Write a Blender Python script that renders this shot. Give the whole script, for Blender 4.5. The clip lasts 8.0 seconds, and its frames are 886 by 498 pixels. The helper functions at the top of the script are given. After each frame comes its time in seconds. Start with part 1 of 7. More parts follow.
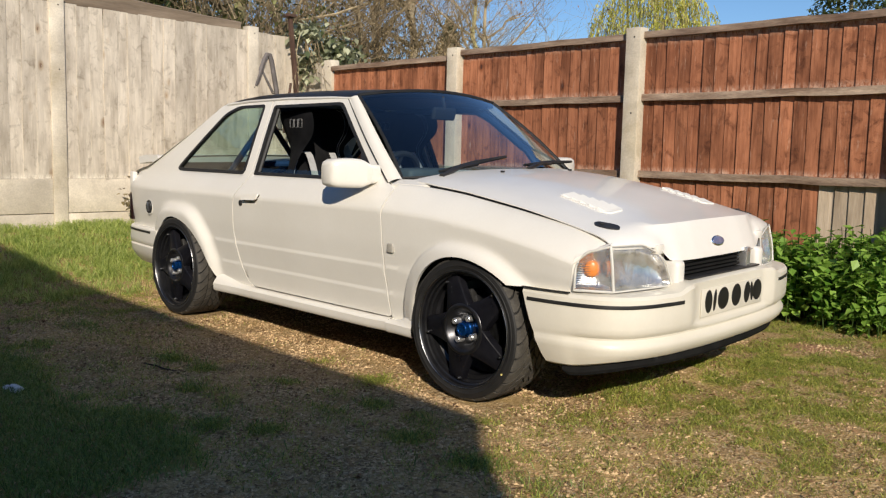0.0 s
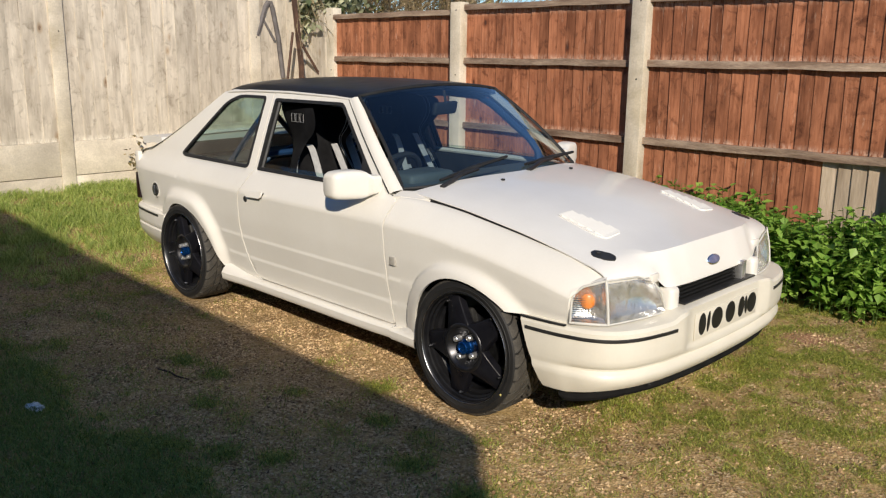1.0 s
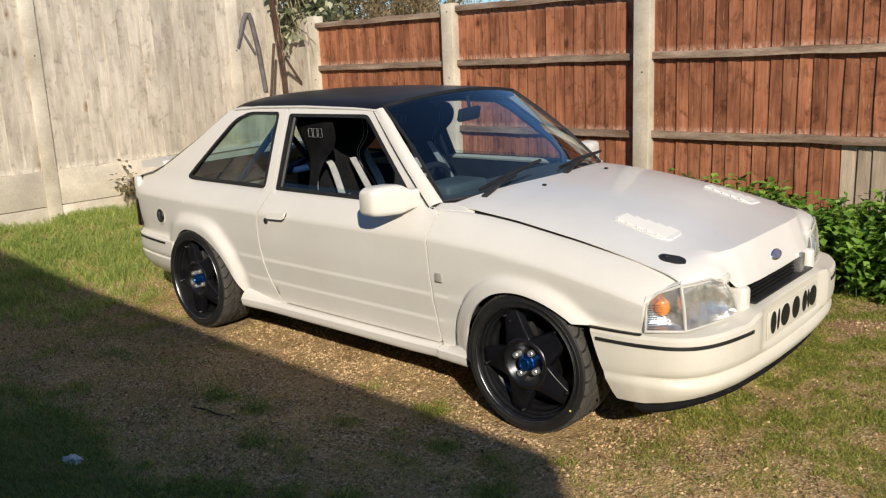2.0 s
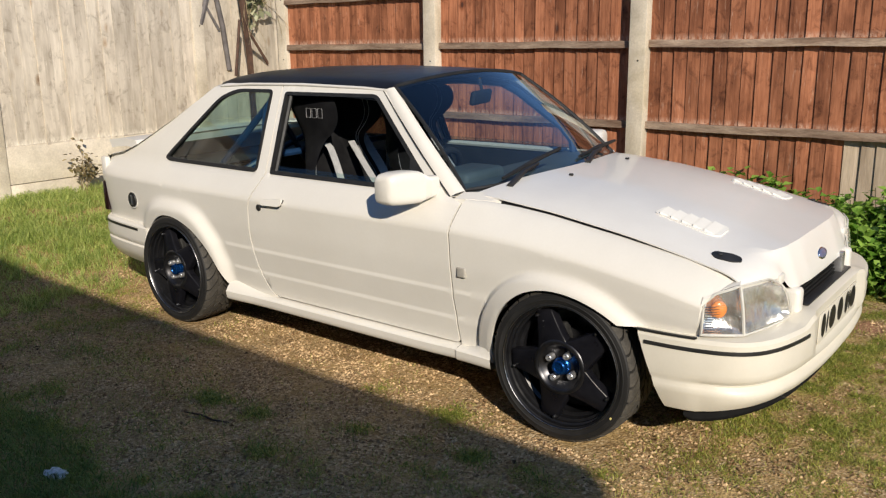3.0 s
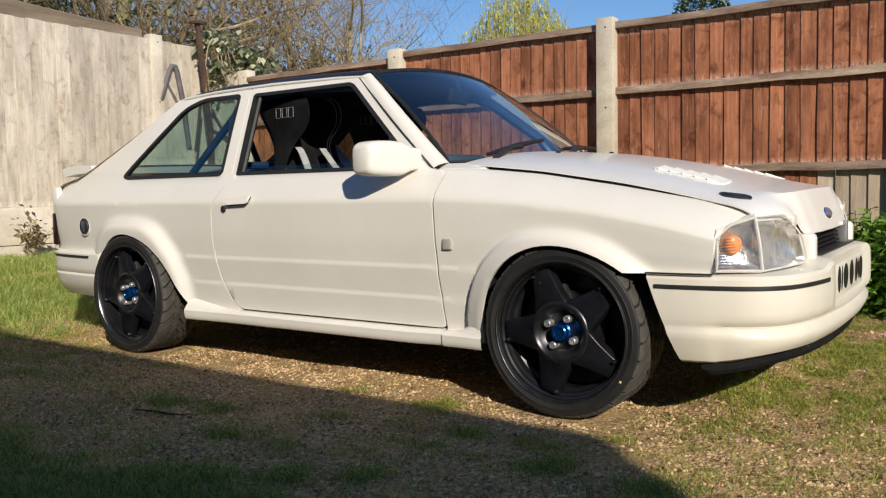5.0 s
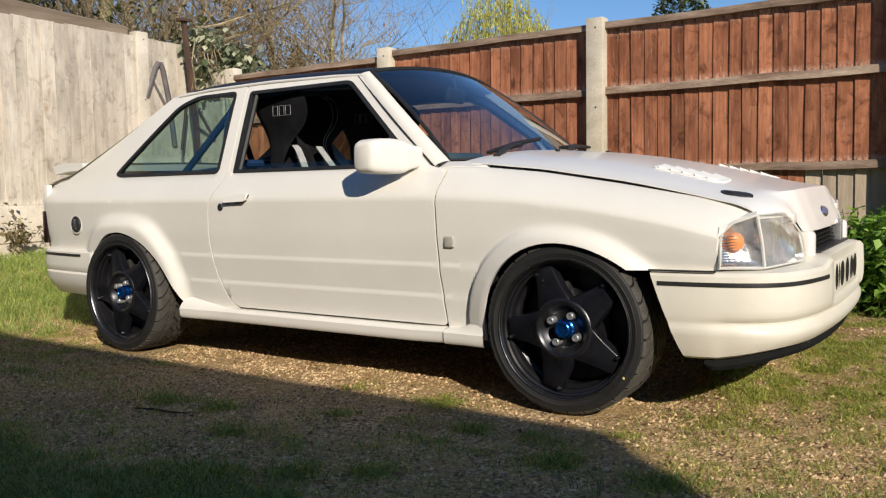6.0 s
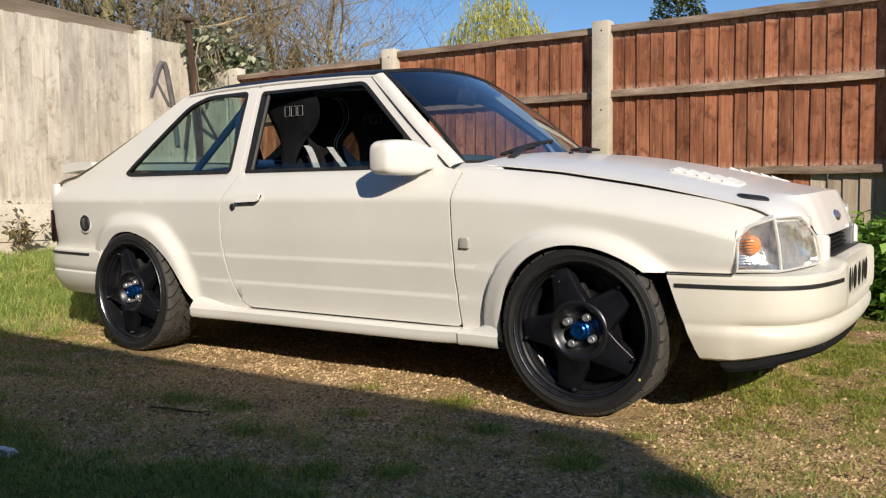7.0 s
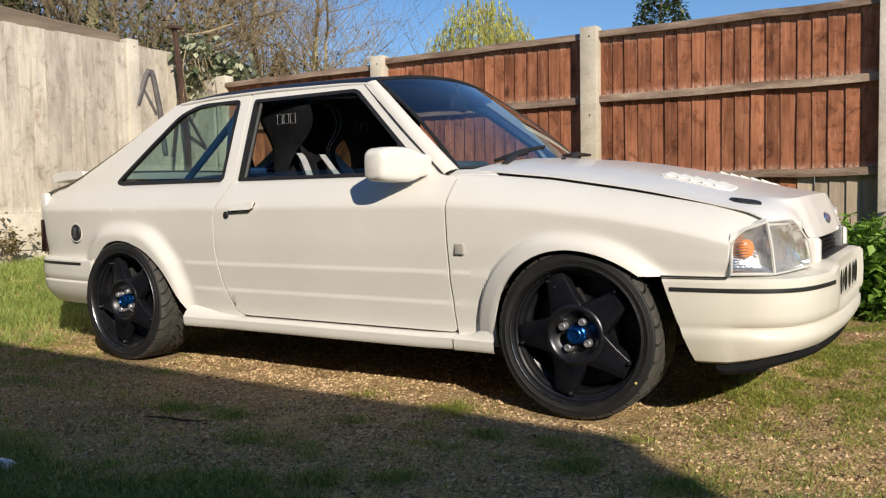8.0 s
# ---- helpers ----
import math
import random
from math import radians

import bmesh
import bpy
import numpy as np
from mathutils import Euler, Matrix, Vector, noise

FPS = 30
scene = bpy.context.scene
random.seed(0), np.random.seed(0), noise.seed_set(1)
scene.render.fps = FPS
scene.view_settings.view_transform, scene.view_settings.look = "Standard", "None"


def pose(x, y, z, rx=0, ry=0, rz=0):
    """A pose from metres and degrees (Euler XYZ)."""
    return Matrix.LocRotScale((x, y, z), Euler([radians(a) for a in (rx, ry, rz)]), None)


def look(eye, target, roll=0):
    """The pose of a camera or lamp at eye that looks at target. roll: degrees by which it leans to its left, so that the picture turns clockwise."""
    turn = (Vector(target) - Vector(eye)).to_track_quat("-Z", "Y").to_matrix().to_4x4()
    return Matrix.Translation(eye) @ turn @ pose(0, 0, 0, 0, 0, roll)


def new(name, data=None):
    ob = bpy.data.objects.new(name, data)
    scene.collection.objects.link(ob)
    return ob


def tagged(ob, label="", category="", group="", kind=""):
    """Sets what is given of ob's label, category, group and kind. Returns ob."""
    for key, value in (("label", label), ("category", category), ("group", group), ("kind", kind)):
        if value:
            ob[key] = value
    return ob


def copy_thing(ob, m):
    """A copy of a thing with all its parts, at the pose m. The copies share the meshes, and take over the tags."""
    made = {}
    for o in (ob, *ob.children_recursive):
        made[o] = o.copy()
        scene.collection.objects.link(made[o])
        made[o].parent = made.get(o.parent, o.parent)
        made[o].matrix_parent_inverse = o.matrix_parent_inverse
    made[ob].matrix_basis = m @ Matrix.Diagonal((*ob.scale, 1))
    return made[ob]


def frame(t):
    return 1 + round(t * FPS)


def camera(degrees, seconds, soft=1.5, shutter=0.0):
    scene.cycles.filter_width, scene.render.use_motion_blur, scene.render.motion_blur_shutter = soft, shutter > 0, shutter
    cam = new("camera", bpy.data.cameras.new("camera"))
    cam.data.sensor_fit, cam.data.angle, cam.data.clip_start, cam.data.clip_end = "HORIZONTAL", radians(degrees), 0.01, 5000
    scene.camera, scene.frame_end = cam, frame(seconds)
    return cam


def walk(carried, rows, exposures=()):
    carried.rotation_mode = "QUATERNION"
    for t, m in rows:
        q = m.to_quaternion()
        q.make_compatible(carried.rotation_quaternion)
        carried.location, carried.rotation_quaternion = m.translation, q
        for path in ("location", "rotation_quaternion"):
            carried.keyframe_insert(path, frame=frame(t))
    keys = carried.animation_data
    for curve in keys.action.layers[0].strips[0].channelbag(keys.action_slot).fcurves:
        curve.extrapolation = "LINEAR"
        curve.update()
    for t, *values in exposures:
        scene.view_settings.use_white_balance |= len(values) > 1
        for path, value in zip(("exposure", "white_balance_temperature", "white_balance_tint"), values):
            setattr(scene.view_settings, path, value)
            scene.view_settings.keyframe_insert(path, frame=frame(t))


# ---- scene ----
from mathutils import geometry

cam = camera(55.4, 8.0, soft=1.25)
PATH = [
    (0, (3.509, -3.24, 0.99), (2.109, -1.829, 0.773), 1.4),
    (0.5, (3.512, -3.229, 1.284), (2.122, -1.839, 0.918), 0.6),
    (1, (3.525, -3.212, 1.481), (2.138, -1.842, 1.039), 0.7),
    (1.5, (3.368, -3.238, 1.481), (2.0, -1.845, 1.048), -0.8),
    (2, (3.144, -3.339, 1.504), (1.818, -1.908, 1.063), -2.5),
    (2.2, (3.058, -3.363, 1.499), (1.754, -1.915, 1.049), -2.2),
    (3.3, (2.576, -3.35, 1.412), (1.404, -1.793, 0.966), -0.6),
    (3.5, (2.527, -3.319, 1.319), (1.373, -1.735, 0.922), -0.6),
    (4, (2.511, -3.279, 0.979), (1.375, -1.648, 0.76), -0.2),
    (4.5, (2.52, -3.287, 0.826), (1.379, -1.651, 0.679), -0.4),
    (5, (2.5, -3.315, 0.773), (1.353, -1.681, 0.64), -1.0),
    (6.5, (2.404, -3.399, 0.767), (1.313, -1.727, 0.632), -0.7),
    (7, (2.378, -3.425, 0.768), (1.285, -1.756, 0.637), -0.5),
    (7.5, (2.367, -3.45, 0.769), (1.285, -1.772, 0.645), -0.6),
    (8, (2.356, -3.457, 0.773), (1.291, -1.769, 0.654), -1.0),
]
walk(cam, [(t, look(eye, target, roll)) for t, eye, target, roll in PATH], exposures=((0.0, 0.0, 6500, 10), (1.5, 0.02, 6500, 10), (2.2, -0.02, 6500, 10), (3.5, 0.04, 6450, 10), (4.3, 0.02, 6380, 10), (5.0, 0.02, 6370, 10), (6.5, 0.08, 6370, 10), (7.0, 0.09, 6370, 10), (7.5, 0.17, 6370, 10), (8.0, 0.06, 6370, 10)))

# world, sun
SUN_AZ, SUN_EL = (0.785, -0.62), 27.0   # horizontal heading towards the sun, elevation in degrees
world = bpy.data.worlds.new("sky")
scene.world = world
world.use_nodes = True
wn = world.node_tree.nodes
sky = wn.new("ShaderNodeTexSky")
sky.sky_type = "NISHITA"
sky.sun_disc = False
sky.sun_elevation = radians(SUN_EL)
sky.sun_rotation = math.atan2(SUN_AZ[0], SUN_AZ[1])
sky.air_density, sky.dust_density, sky.ozone_density = 1.0, 0.0, 6.5
wn["Background"].inputs["Strength"].default_value = 0.107
world.node_tree.links.new(sky.outputs["Color"], wn["Background"].inputs["Color"])
sun_data = bpy.data.lights.new("sun", "SUN")
sun_data.energy, sun_data.angle, sun_data.color = 5.0, radians(0.53), (1.0, 0.90, 0.755)
sun = new("sun", sun_data)
_c = math.cos(radians(SUN_EL))
sun.matrix_world = look((SUN_AZ[0] * _c * 40, SUN_AZ[1] * _c * 40, math.sin(radians(SUN_EL)) * 40), (0, 0, 0))

# ---------- materials ----------


def ramp(nt, source, stops):
    node = nt.nodes.new("ShaderNodeValToRGB")
    while len(node.color_ramp.elements) < len(stops):
        node.color_ramp.elements.new(0.5)
    for e, (at, c) in zip(node.color_ramp.elements, stops):
        e.position, e.color = at, (*c, 1) if len(c) == 3 else c
    nt.links.new(source, node.inputs["Fac"])
    return node.outputs["Color"]


def noise_tex(nt, vec, scale, detail=4.0, rough=0.55, dist=0.0):
    n = nt.nodes.new("ShaderNodeTexNoise")
    n.inputs["Scale"].default_value, n.inputs["Detail"].default_value = scale, detail
    n.inputs["Roughness"].default_value, n.inputs["Distortion"].default_value = rough, dist
    if vec is not None:
        nt.links.new(vec, n.inputs["Vector"])
    return n.outputs["Fac"]


def mixed(nt, mode, fac, a, b):
    m = nt.nodes.new("ShaderNodeMix")
    m.data_type, m.blend_type = "RGBA", mode
    for sock, v in ((m.inputs[0], fac), (m.inputs[6], a), (m.inputs[7], b)):
        if isinstance(v, (int, float)):
            sock.default_value = v
        elif isinstance(v, tuple):
            sock.default_value = (*v, 1)
        else:
            nt.links.new(v, sock)
    return m.outputs[2]


def surface(name, dark, light, rough=0.6, scale=6.0, fine=60.0, bump=0.15, stretch=(1, 1, 1), metallic=0.0,
            coat=0.0, vary=0.0, world_space=False, contrast=(0.3, 0.7), grime=None, spec=0.5, bump_dist=0.004, grain_amp=0.11, knots=None):
    """A surface whose colour wanders between dark and light, with grain, bump, roughness wear and a change from piece to piece."""
    m = bpy.data.materials.new(name)
    m.use_nodes = True
    nt = m.node_tree
    b = nt.nodes["Principled BSDF"]
    tc = nt.nodes.new("ShaderNodeTexCoord")
    mp = nt.nodes.new("ShaderNodeMapping")
    mp.inputs["Scale"].default_value = stretch
    nt.links.new(tc.outputs["Object"], mp.inputs["Vector"])
    vec = mp.outputs["Vector"]
    info = nt.nodes.new("ShaderNodeObjectInfo")
    if vary:
        add = nt.nodes.new("ShaderNodeVectorMath")
        add.operation = "ADD"
        sc = nt.nodes.new("ShaderNodeVectorMath")
        sc.operation = "SCALE"
        sc.inputs[0].default_value = (37.0, 19.0, 53.0)
        nt.links.new(info.outputs["Random"], sc.inputs["Scale"])
        nt.links.new(vec, add.inputs[0])
        nt.links.new(sc.outputs[0], add.inputs[1])
        vec = add.outputs[0]
    big = noise_tex(nt, vec, scale, 5.0, 0.6)
    small = noise_tex(nt, vec, fine, 3.0, 0.6)
    col = ramp(nt, big, [(contrast[0], dark), (contrast[1], light)])
    grain = ramp(nt, small, [(0.3, (1 - grain_amp,) * 3), (0.7, (1 + grain_amp * 0.7,) * 3)])
    col = mixed(nt, "MULTIPLY", 1.0, col, grain)
    if grime:
        patch = ramp(nt, noise_tex(nt, vec, scale * 0.4, 6.0, 0.65, 0.5), [(0.48, (0, 0, 0)), (0.68, (1, 1, 1))])
        col = mixed(nt, "MIX", patch, col, mixed(nt, "MULTIPLY", 0.75, col, grime))
    if knots:
        vo = nt.nodes.new("ShaderNodeTexVoronoi")
        vo.inputs["Scale"].default_value = 4.0
        km = nt.nodes.new("ShaderNodeMapping")
        km.inputs["Scale"].default_value = (1.2, 0.05, 6.0)
        nt.links.new(vec, km.inputs["Vector"])
        nt.links.new(km.outputs["Vector"], vo.inputs["Vector"])
        spot = ramp(nt, vo.outputs["Distance"], [(0.10, (1, 1, 1)), (0.20, (0, 0, 0))])
        some = ramp(nt, vo.outputs["Color"], [(0.50, (0, 0, 0)), (0.56, (1, 1, 1))])
        col = mixed(nt, "MIX", mixed(nt, "MULTIPLY", 1.0, spot, some), col, mixed(nt, "MULTIPLY", 1.0, col, knots))
    if vary:
        hsv = nt.nodes.new("ShaderNodeHueSaturation")
        mr = nt.nodes.new("ShaderNodeMapRange")
        mr.inputs["To Min"].default_value, mr.inputs["To Max"].default_value = 1 - vary, 1 + vary
        nt.links.new(info.outputs["Random"], mr.inputs["Value"])
        nt.links.new(mr.outputs[0], hsv.inputs["Value"])
        nt.links.new(col, hsv.inputs["Color"])
        col = hsv.outputs["Color"]
    nt.links.new(col, b.inputs["Base Color"])
    rr = nt.nodes.new("ShaderNodeMapRange")
    rr.inputs["To Min"].default_value, rr.inputs["To Max"].default_value = max(0.02, rough - 0.12), min(1, rough + 0.12)
    nt.links.new(big, rr.inputs["Value"])
    nt.links.new(rr.outputs[0], b.inputs["Roughness"])
    b.inputs["Metallic"].default_value = metallic
    b.inputs["Coat Weight"].default_value = coat
    b.inputs["Coat Roughness"].default_value = 0.06
    b.inputs["Specular IOR Level"].default_value = spec
    if bump:
        bp = nt.nodes.new("ShaderNodeBump")
        bp.inputs["Strength"].default_value, bp.inputs["Distance"].default_value = bump, bump_dist
        nt.links.new(small, bp.inputs["Height"])
        nt.links.new(bp.outputs["Normal"], b.inputs["Normal"])
    return m


def glass(name, tint, gloss=1.0, floor=0.06, power=4.0):
    m = bpy.data.materials.new(name)
    m.use_nodes = True
    nt = m.node_tree
    nt.nodes.remove(nt.nodes["Principled BSDF"])
    tr = nt.nodes.new("ShaderNodeBsdfTransparent")
    tr.inputs["Color"].default_value = (*tint, 1)
    gl = nt.nodes.new("ShaderNodeBsdfGlossy")
    gl.inputs["Roughness"].default_value = 0.015
    gl.inputs["Color"].default_value = (gloss, gloss, gloss, 1)
    lw = nt.nodes.new("ShaderNodeLayerWeight")
    lw.inputs["Blend"].default_value = 0.5
    pw = nt.nodes.new("ShaderNodeMath")
    pw.operation = "POWER"
    pw.inputs[1].default_value = power
    nt.links.new(lw.outputs["Facing"], pw.inputs[0])
    fr = nt.nodes.new("ShaderNodeMath")
    fr.operation = "MULTIPLY_ADD"
    fr.inputs[1].default_value, fr.inputs[2].default_value = 0.9, floor
    nt.links.new(pw.outputs[0], fr.inputs[0])
    mx = nt.nodes.new("ShaderNodeMixShader")
    nt.links.new(fr.outputs[0], mx.inputs[0])
    nt.links.new(tr.outputs[0], mx.inputs[1])
    nt.links.new(gl.outputs[0], mx.inputs[2])
    nt.links.new(mx.outputs[0], nt.nodes["Material Output"].inputs["Surface"])
    return m


paint = surface("white car paint", (0.72, 0.688, 0.622), (0.78, 0.752, 0.690), rough=0.42, scale=1.6, fine=90, bump=0.0, coat=0.35, grain_amp=0.012)
vent_paint = surface("bright white vent paint", (0.80, 0.775, 0.71), (0.85, 0.83, 0.77), rough=0.5, scale=4, fine=90, bump=0.0, grain_amp=0.015)
bumper_paint = surface("cream bumper paint", (0.63, 0.59, 0.495), (0.71, 0.67, 0.575), rough=0.45, scale=2.0, fine=90, bump=0.0, coat=0.25, grain_amp=0.015)
paint_hood = surface("white bonnet paint", (0.735, 0.71, 0.66), (0.80, 0.78, 0.735), rough=0.36, scale=2.2, fine=90, bump=0.0, coat=0.45, grain_amp=0.012)
roof_black = surface("black roof wrap", (0.008, 0.008, 0.009), (0.018, 0.017, 0.017), rough=0.32, scale=3, fine=120, bump=0.02, spec=0.13, bump_dist=0.001)
black_plastic = surface("black plastic", (0.010, 0.010, 0.010), (0.028, 0.027, 0.026), rough=0.5, scale=12, fine=300, bump=0.08, bump_dist=0.001)
rubber_seal = surface("black rubber seal", (0.008, 0.008, 0.008), (0.02, 0.02, 0.02), rough=0.6, scale=20, fine=200, bump=0.05, bump_dist=0.001)
splitter_black = surface("matt black splitter", (0.006, 0.006, 0.006), (0.014, 0.014, 0.014), rough=0.85, scale=12, fine=200, bump=0.1, spec=0.12, bump_dist=0.001)
tyre_rubber = surface("tyre rubber", (0.007, 0.007, 0.007), (0.015, 0.014, 0.0135), rough=0.66, scale=9, fine=140, bump=0.2, bump_dist=0.001)
tread_rubber = surface("dusty tread rubber", (0.035, 0.032, 0.028), (0.085, 0.076, 0.062), rough=0.8, scale=14, fine=150, bump=0.3, bump_dist=0.001, grain_amp=0.3)
wheel_black = surface("gloss black alloy", (0.005, 0.005, 0.007), (0.011, 0.011, 0.014), rough=0.30, scale=14, fine=150, bump=0.02, spec=0.16, bump_dist=0.001)
rim_black = surface("satin black rim barrel", (0.006, 0.006, 0.007), (0.013, 0.013, 0.015), rough=0.34, scale=14, fine=150, bump=0.02, spec=0.5, bump_dist=0.001, coat=0.2)
worn_metal = surface("bare steel", (0.28, 0.28, 0.29), (0.55, 0.55, 0.56), rough=0.32, scale=30, fine=200, metallic=1.0, bump=0.05, bump_dist=0.001)
disc_metal = surface("brake disc steel", (0.10, 0.10, 0.105), (0.20, 0.20, 0.21), rough=0.4, scale=30, fine=200, metallic=1.0, bump=0.05, bump_dist=0.001)
blue_cap = surface("anodised blue", (0.005, 0.05, 0.22), (0.01, 0.09, 0.32), rough=0.25, scale=30, fine=200, metallic=0.8, bump=0.02, bump_dist=0.001)
badge_blue = surface("badge blue enamel", (0.10, 0.11, 0.20), (0.17, 0.18, 0.28), rough=0.2, scale=30, fine=200, coat=0.5, bump=0.0)
chrome = surface("chrome", (0.72, 0.72, 0.73), (0.86, 0.86, 0.87), rough=0.14, scale=20, fine=100, metallic=1.0, bump=0.0)
nut_metal = surface("bright plated nuts", (0.55, 0.55, 0.55), (0.75, 0.75, 0.75), rough=0.3, scale=30, fine=200, metallic=0.8, bump=0.0)
seat_black = surface("black seat cloth", (0.005, 0.005, 0.006), (0.013, 0.013, 0.014), rough=0.85, scale=14, fine=420, bump=0.3, bump_dist=0.001, spec=0.15)
tag_yellow = surface("yellow strap tag", (0.55, 0.45, 0.03), (0.70, 0.58, 0.06), rough=0.6, scale=40, fine=300, bump=0.0)
stitch = surface("white stitching", (0.30, 0.30, 0.30), (0.42, 0.42, 0.42), rough=0.8, scale=40, fine=300, bump=0.1)
webbing = surface("pale grey webbing", (0.34, 0.34, 0.34), (0.50, 0.50, 0.49), rough=0.8, scale=30, fine=500, bump=0.3, bump_dist=0.001)
cabin = surface("dark cabin trim", (0.012, 0.013, 0.014), (0.030, 0.031, 0.034), rough=0.75, scale=8, fine=200, bump=0.1, bump_dist=0.001)
dash_mat = surface("grey dashboard plastic", (0.085, 0.105, 0.105), (0.130, 0.150, 0.150), rough=0.65, scale=8, fine=260, bump=0.2, bump_dist=0.001)
cage_blue = surface("dark blue roll cage paint", (0.010, 0.034, 0.090), (0.018, 0.052, 0.130), rough=0.35, scale=10, fine=100, bump=0.02, bump_dist=0.001)


def lamp_lens(name):
    """Moulded lamp glass: clear and glossy, with milky mottling."""
    m = glass(name, (0.95, 0.94, 0.91), floor=0.05)
    nt = m.node_tree
    out = nt.nodes["Material Output"]
    clear_shader = out.inputs["Surface"].links[0].from_socket
    tc = nt.nodes.new("ShaderNodeTexCoord")
    mp = nt.nodes.new("ShaderNodeMapping")
    mp.inputs["Scale"].default_value = (1, 1, 0.7)
    nt.links.new(tc.outputs["Object"], mp.inputs["Vector"])
    df = nt.nodes.new("ShaderNodeBsdfDiffuse")
    df.inputs["Color"].default_value = (0.80, 0.78, 0.73, 1)
    mx = nt.nodes.new("ShaderNodeMixShader")
    nt.links.new(ramp(nt, noise_tex(nt, mp.outputs["Vector"], 30.0, 4, 0.6, 0.3), [(0.35, (0.01, 0.01, 0.01)), (0.75, (0.22, 0.22, 0.22))]), mx.inputs[0])
    nt.links.new(clear_shader, mx.inputs[1])
    nt.links.new(df.outputs[0], mx.inputs[2])
    nt.links.new(mx.outputs[0], out.inputs["Surface"])
    return m


glass_side = glass("green tinted side glass", (0.66, 0.80, 0.76))
glass_screen = glass("windscreen glass", (0.66, 0.76, 0.80), floor=0.10, power=3.0)
glass_dark = glass("dark tinted glass", (0.10, 0.12, 0.12))
lamp_glass = lamp_lens("moulded lamp glass")
amber = surface("amber bulb cover", (0.85, 0.20, 0.02), (0.95, 0.34, 0.05), rough=0.3, scale=30, fine=200, bump=0.0)
reflector = surface("lamp reflector", (0.62, 0.63, 0.64), (0.88, 0.88, 0.88), rough=0.22, scale=22, fine=46, metallic=0.9, bump=0.6, stretch=(1, 1, 0.5), bump_dist=0.006)
black_mark = surface("black marker", (0.006, 0.006, 0.006), (0.014, 0.014, 0.014), rough=0.5, scale=20, fine=200, bump=0.0)
repeater_lens = surface("smoked repeater lens", (0.34, 0.32, 0.28), (0.46, 0.43, 0.38), rough=0.25, scale=20, fine=200, bump=0.02)
tail_red = surface("smoked lamp plastic", (0.012, 0.006, 0.006), (0.03, 0.010, 0.010), rough=0.25, scale=20, fine=200, bump=0.0)

concrete = surface("pale concrete", (0.50, 0.44, 0.35), (0.78, 0.70, 0.57), rough=0.9, scale=3.0, fine=70, bump=0.5, vary=0.05, grime=(0.62, 0.58, 0.48))


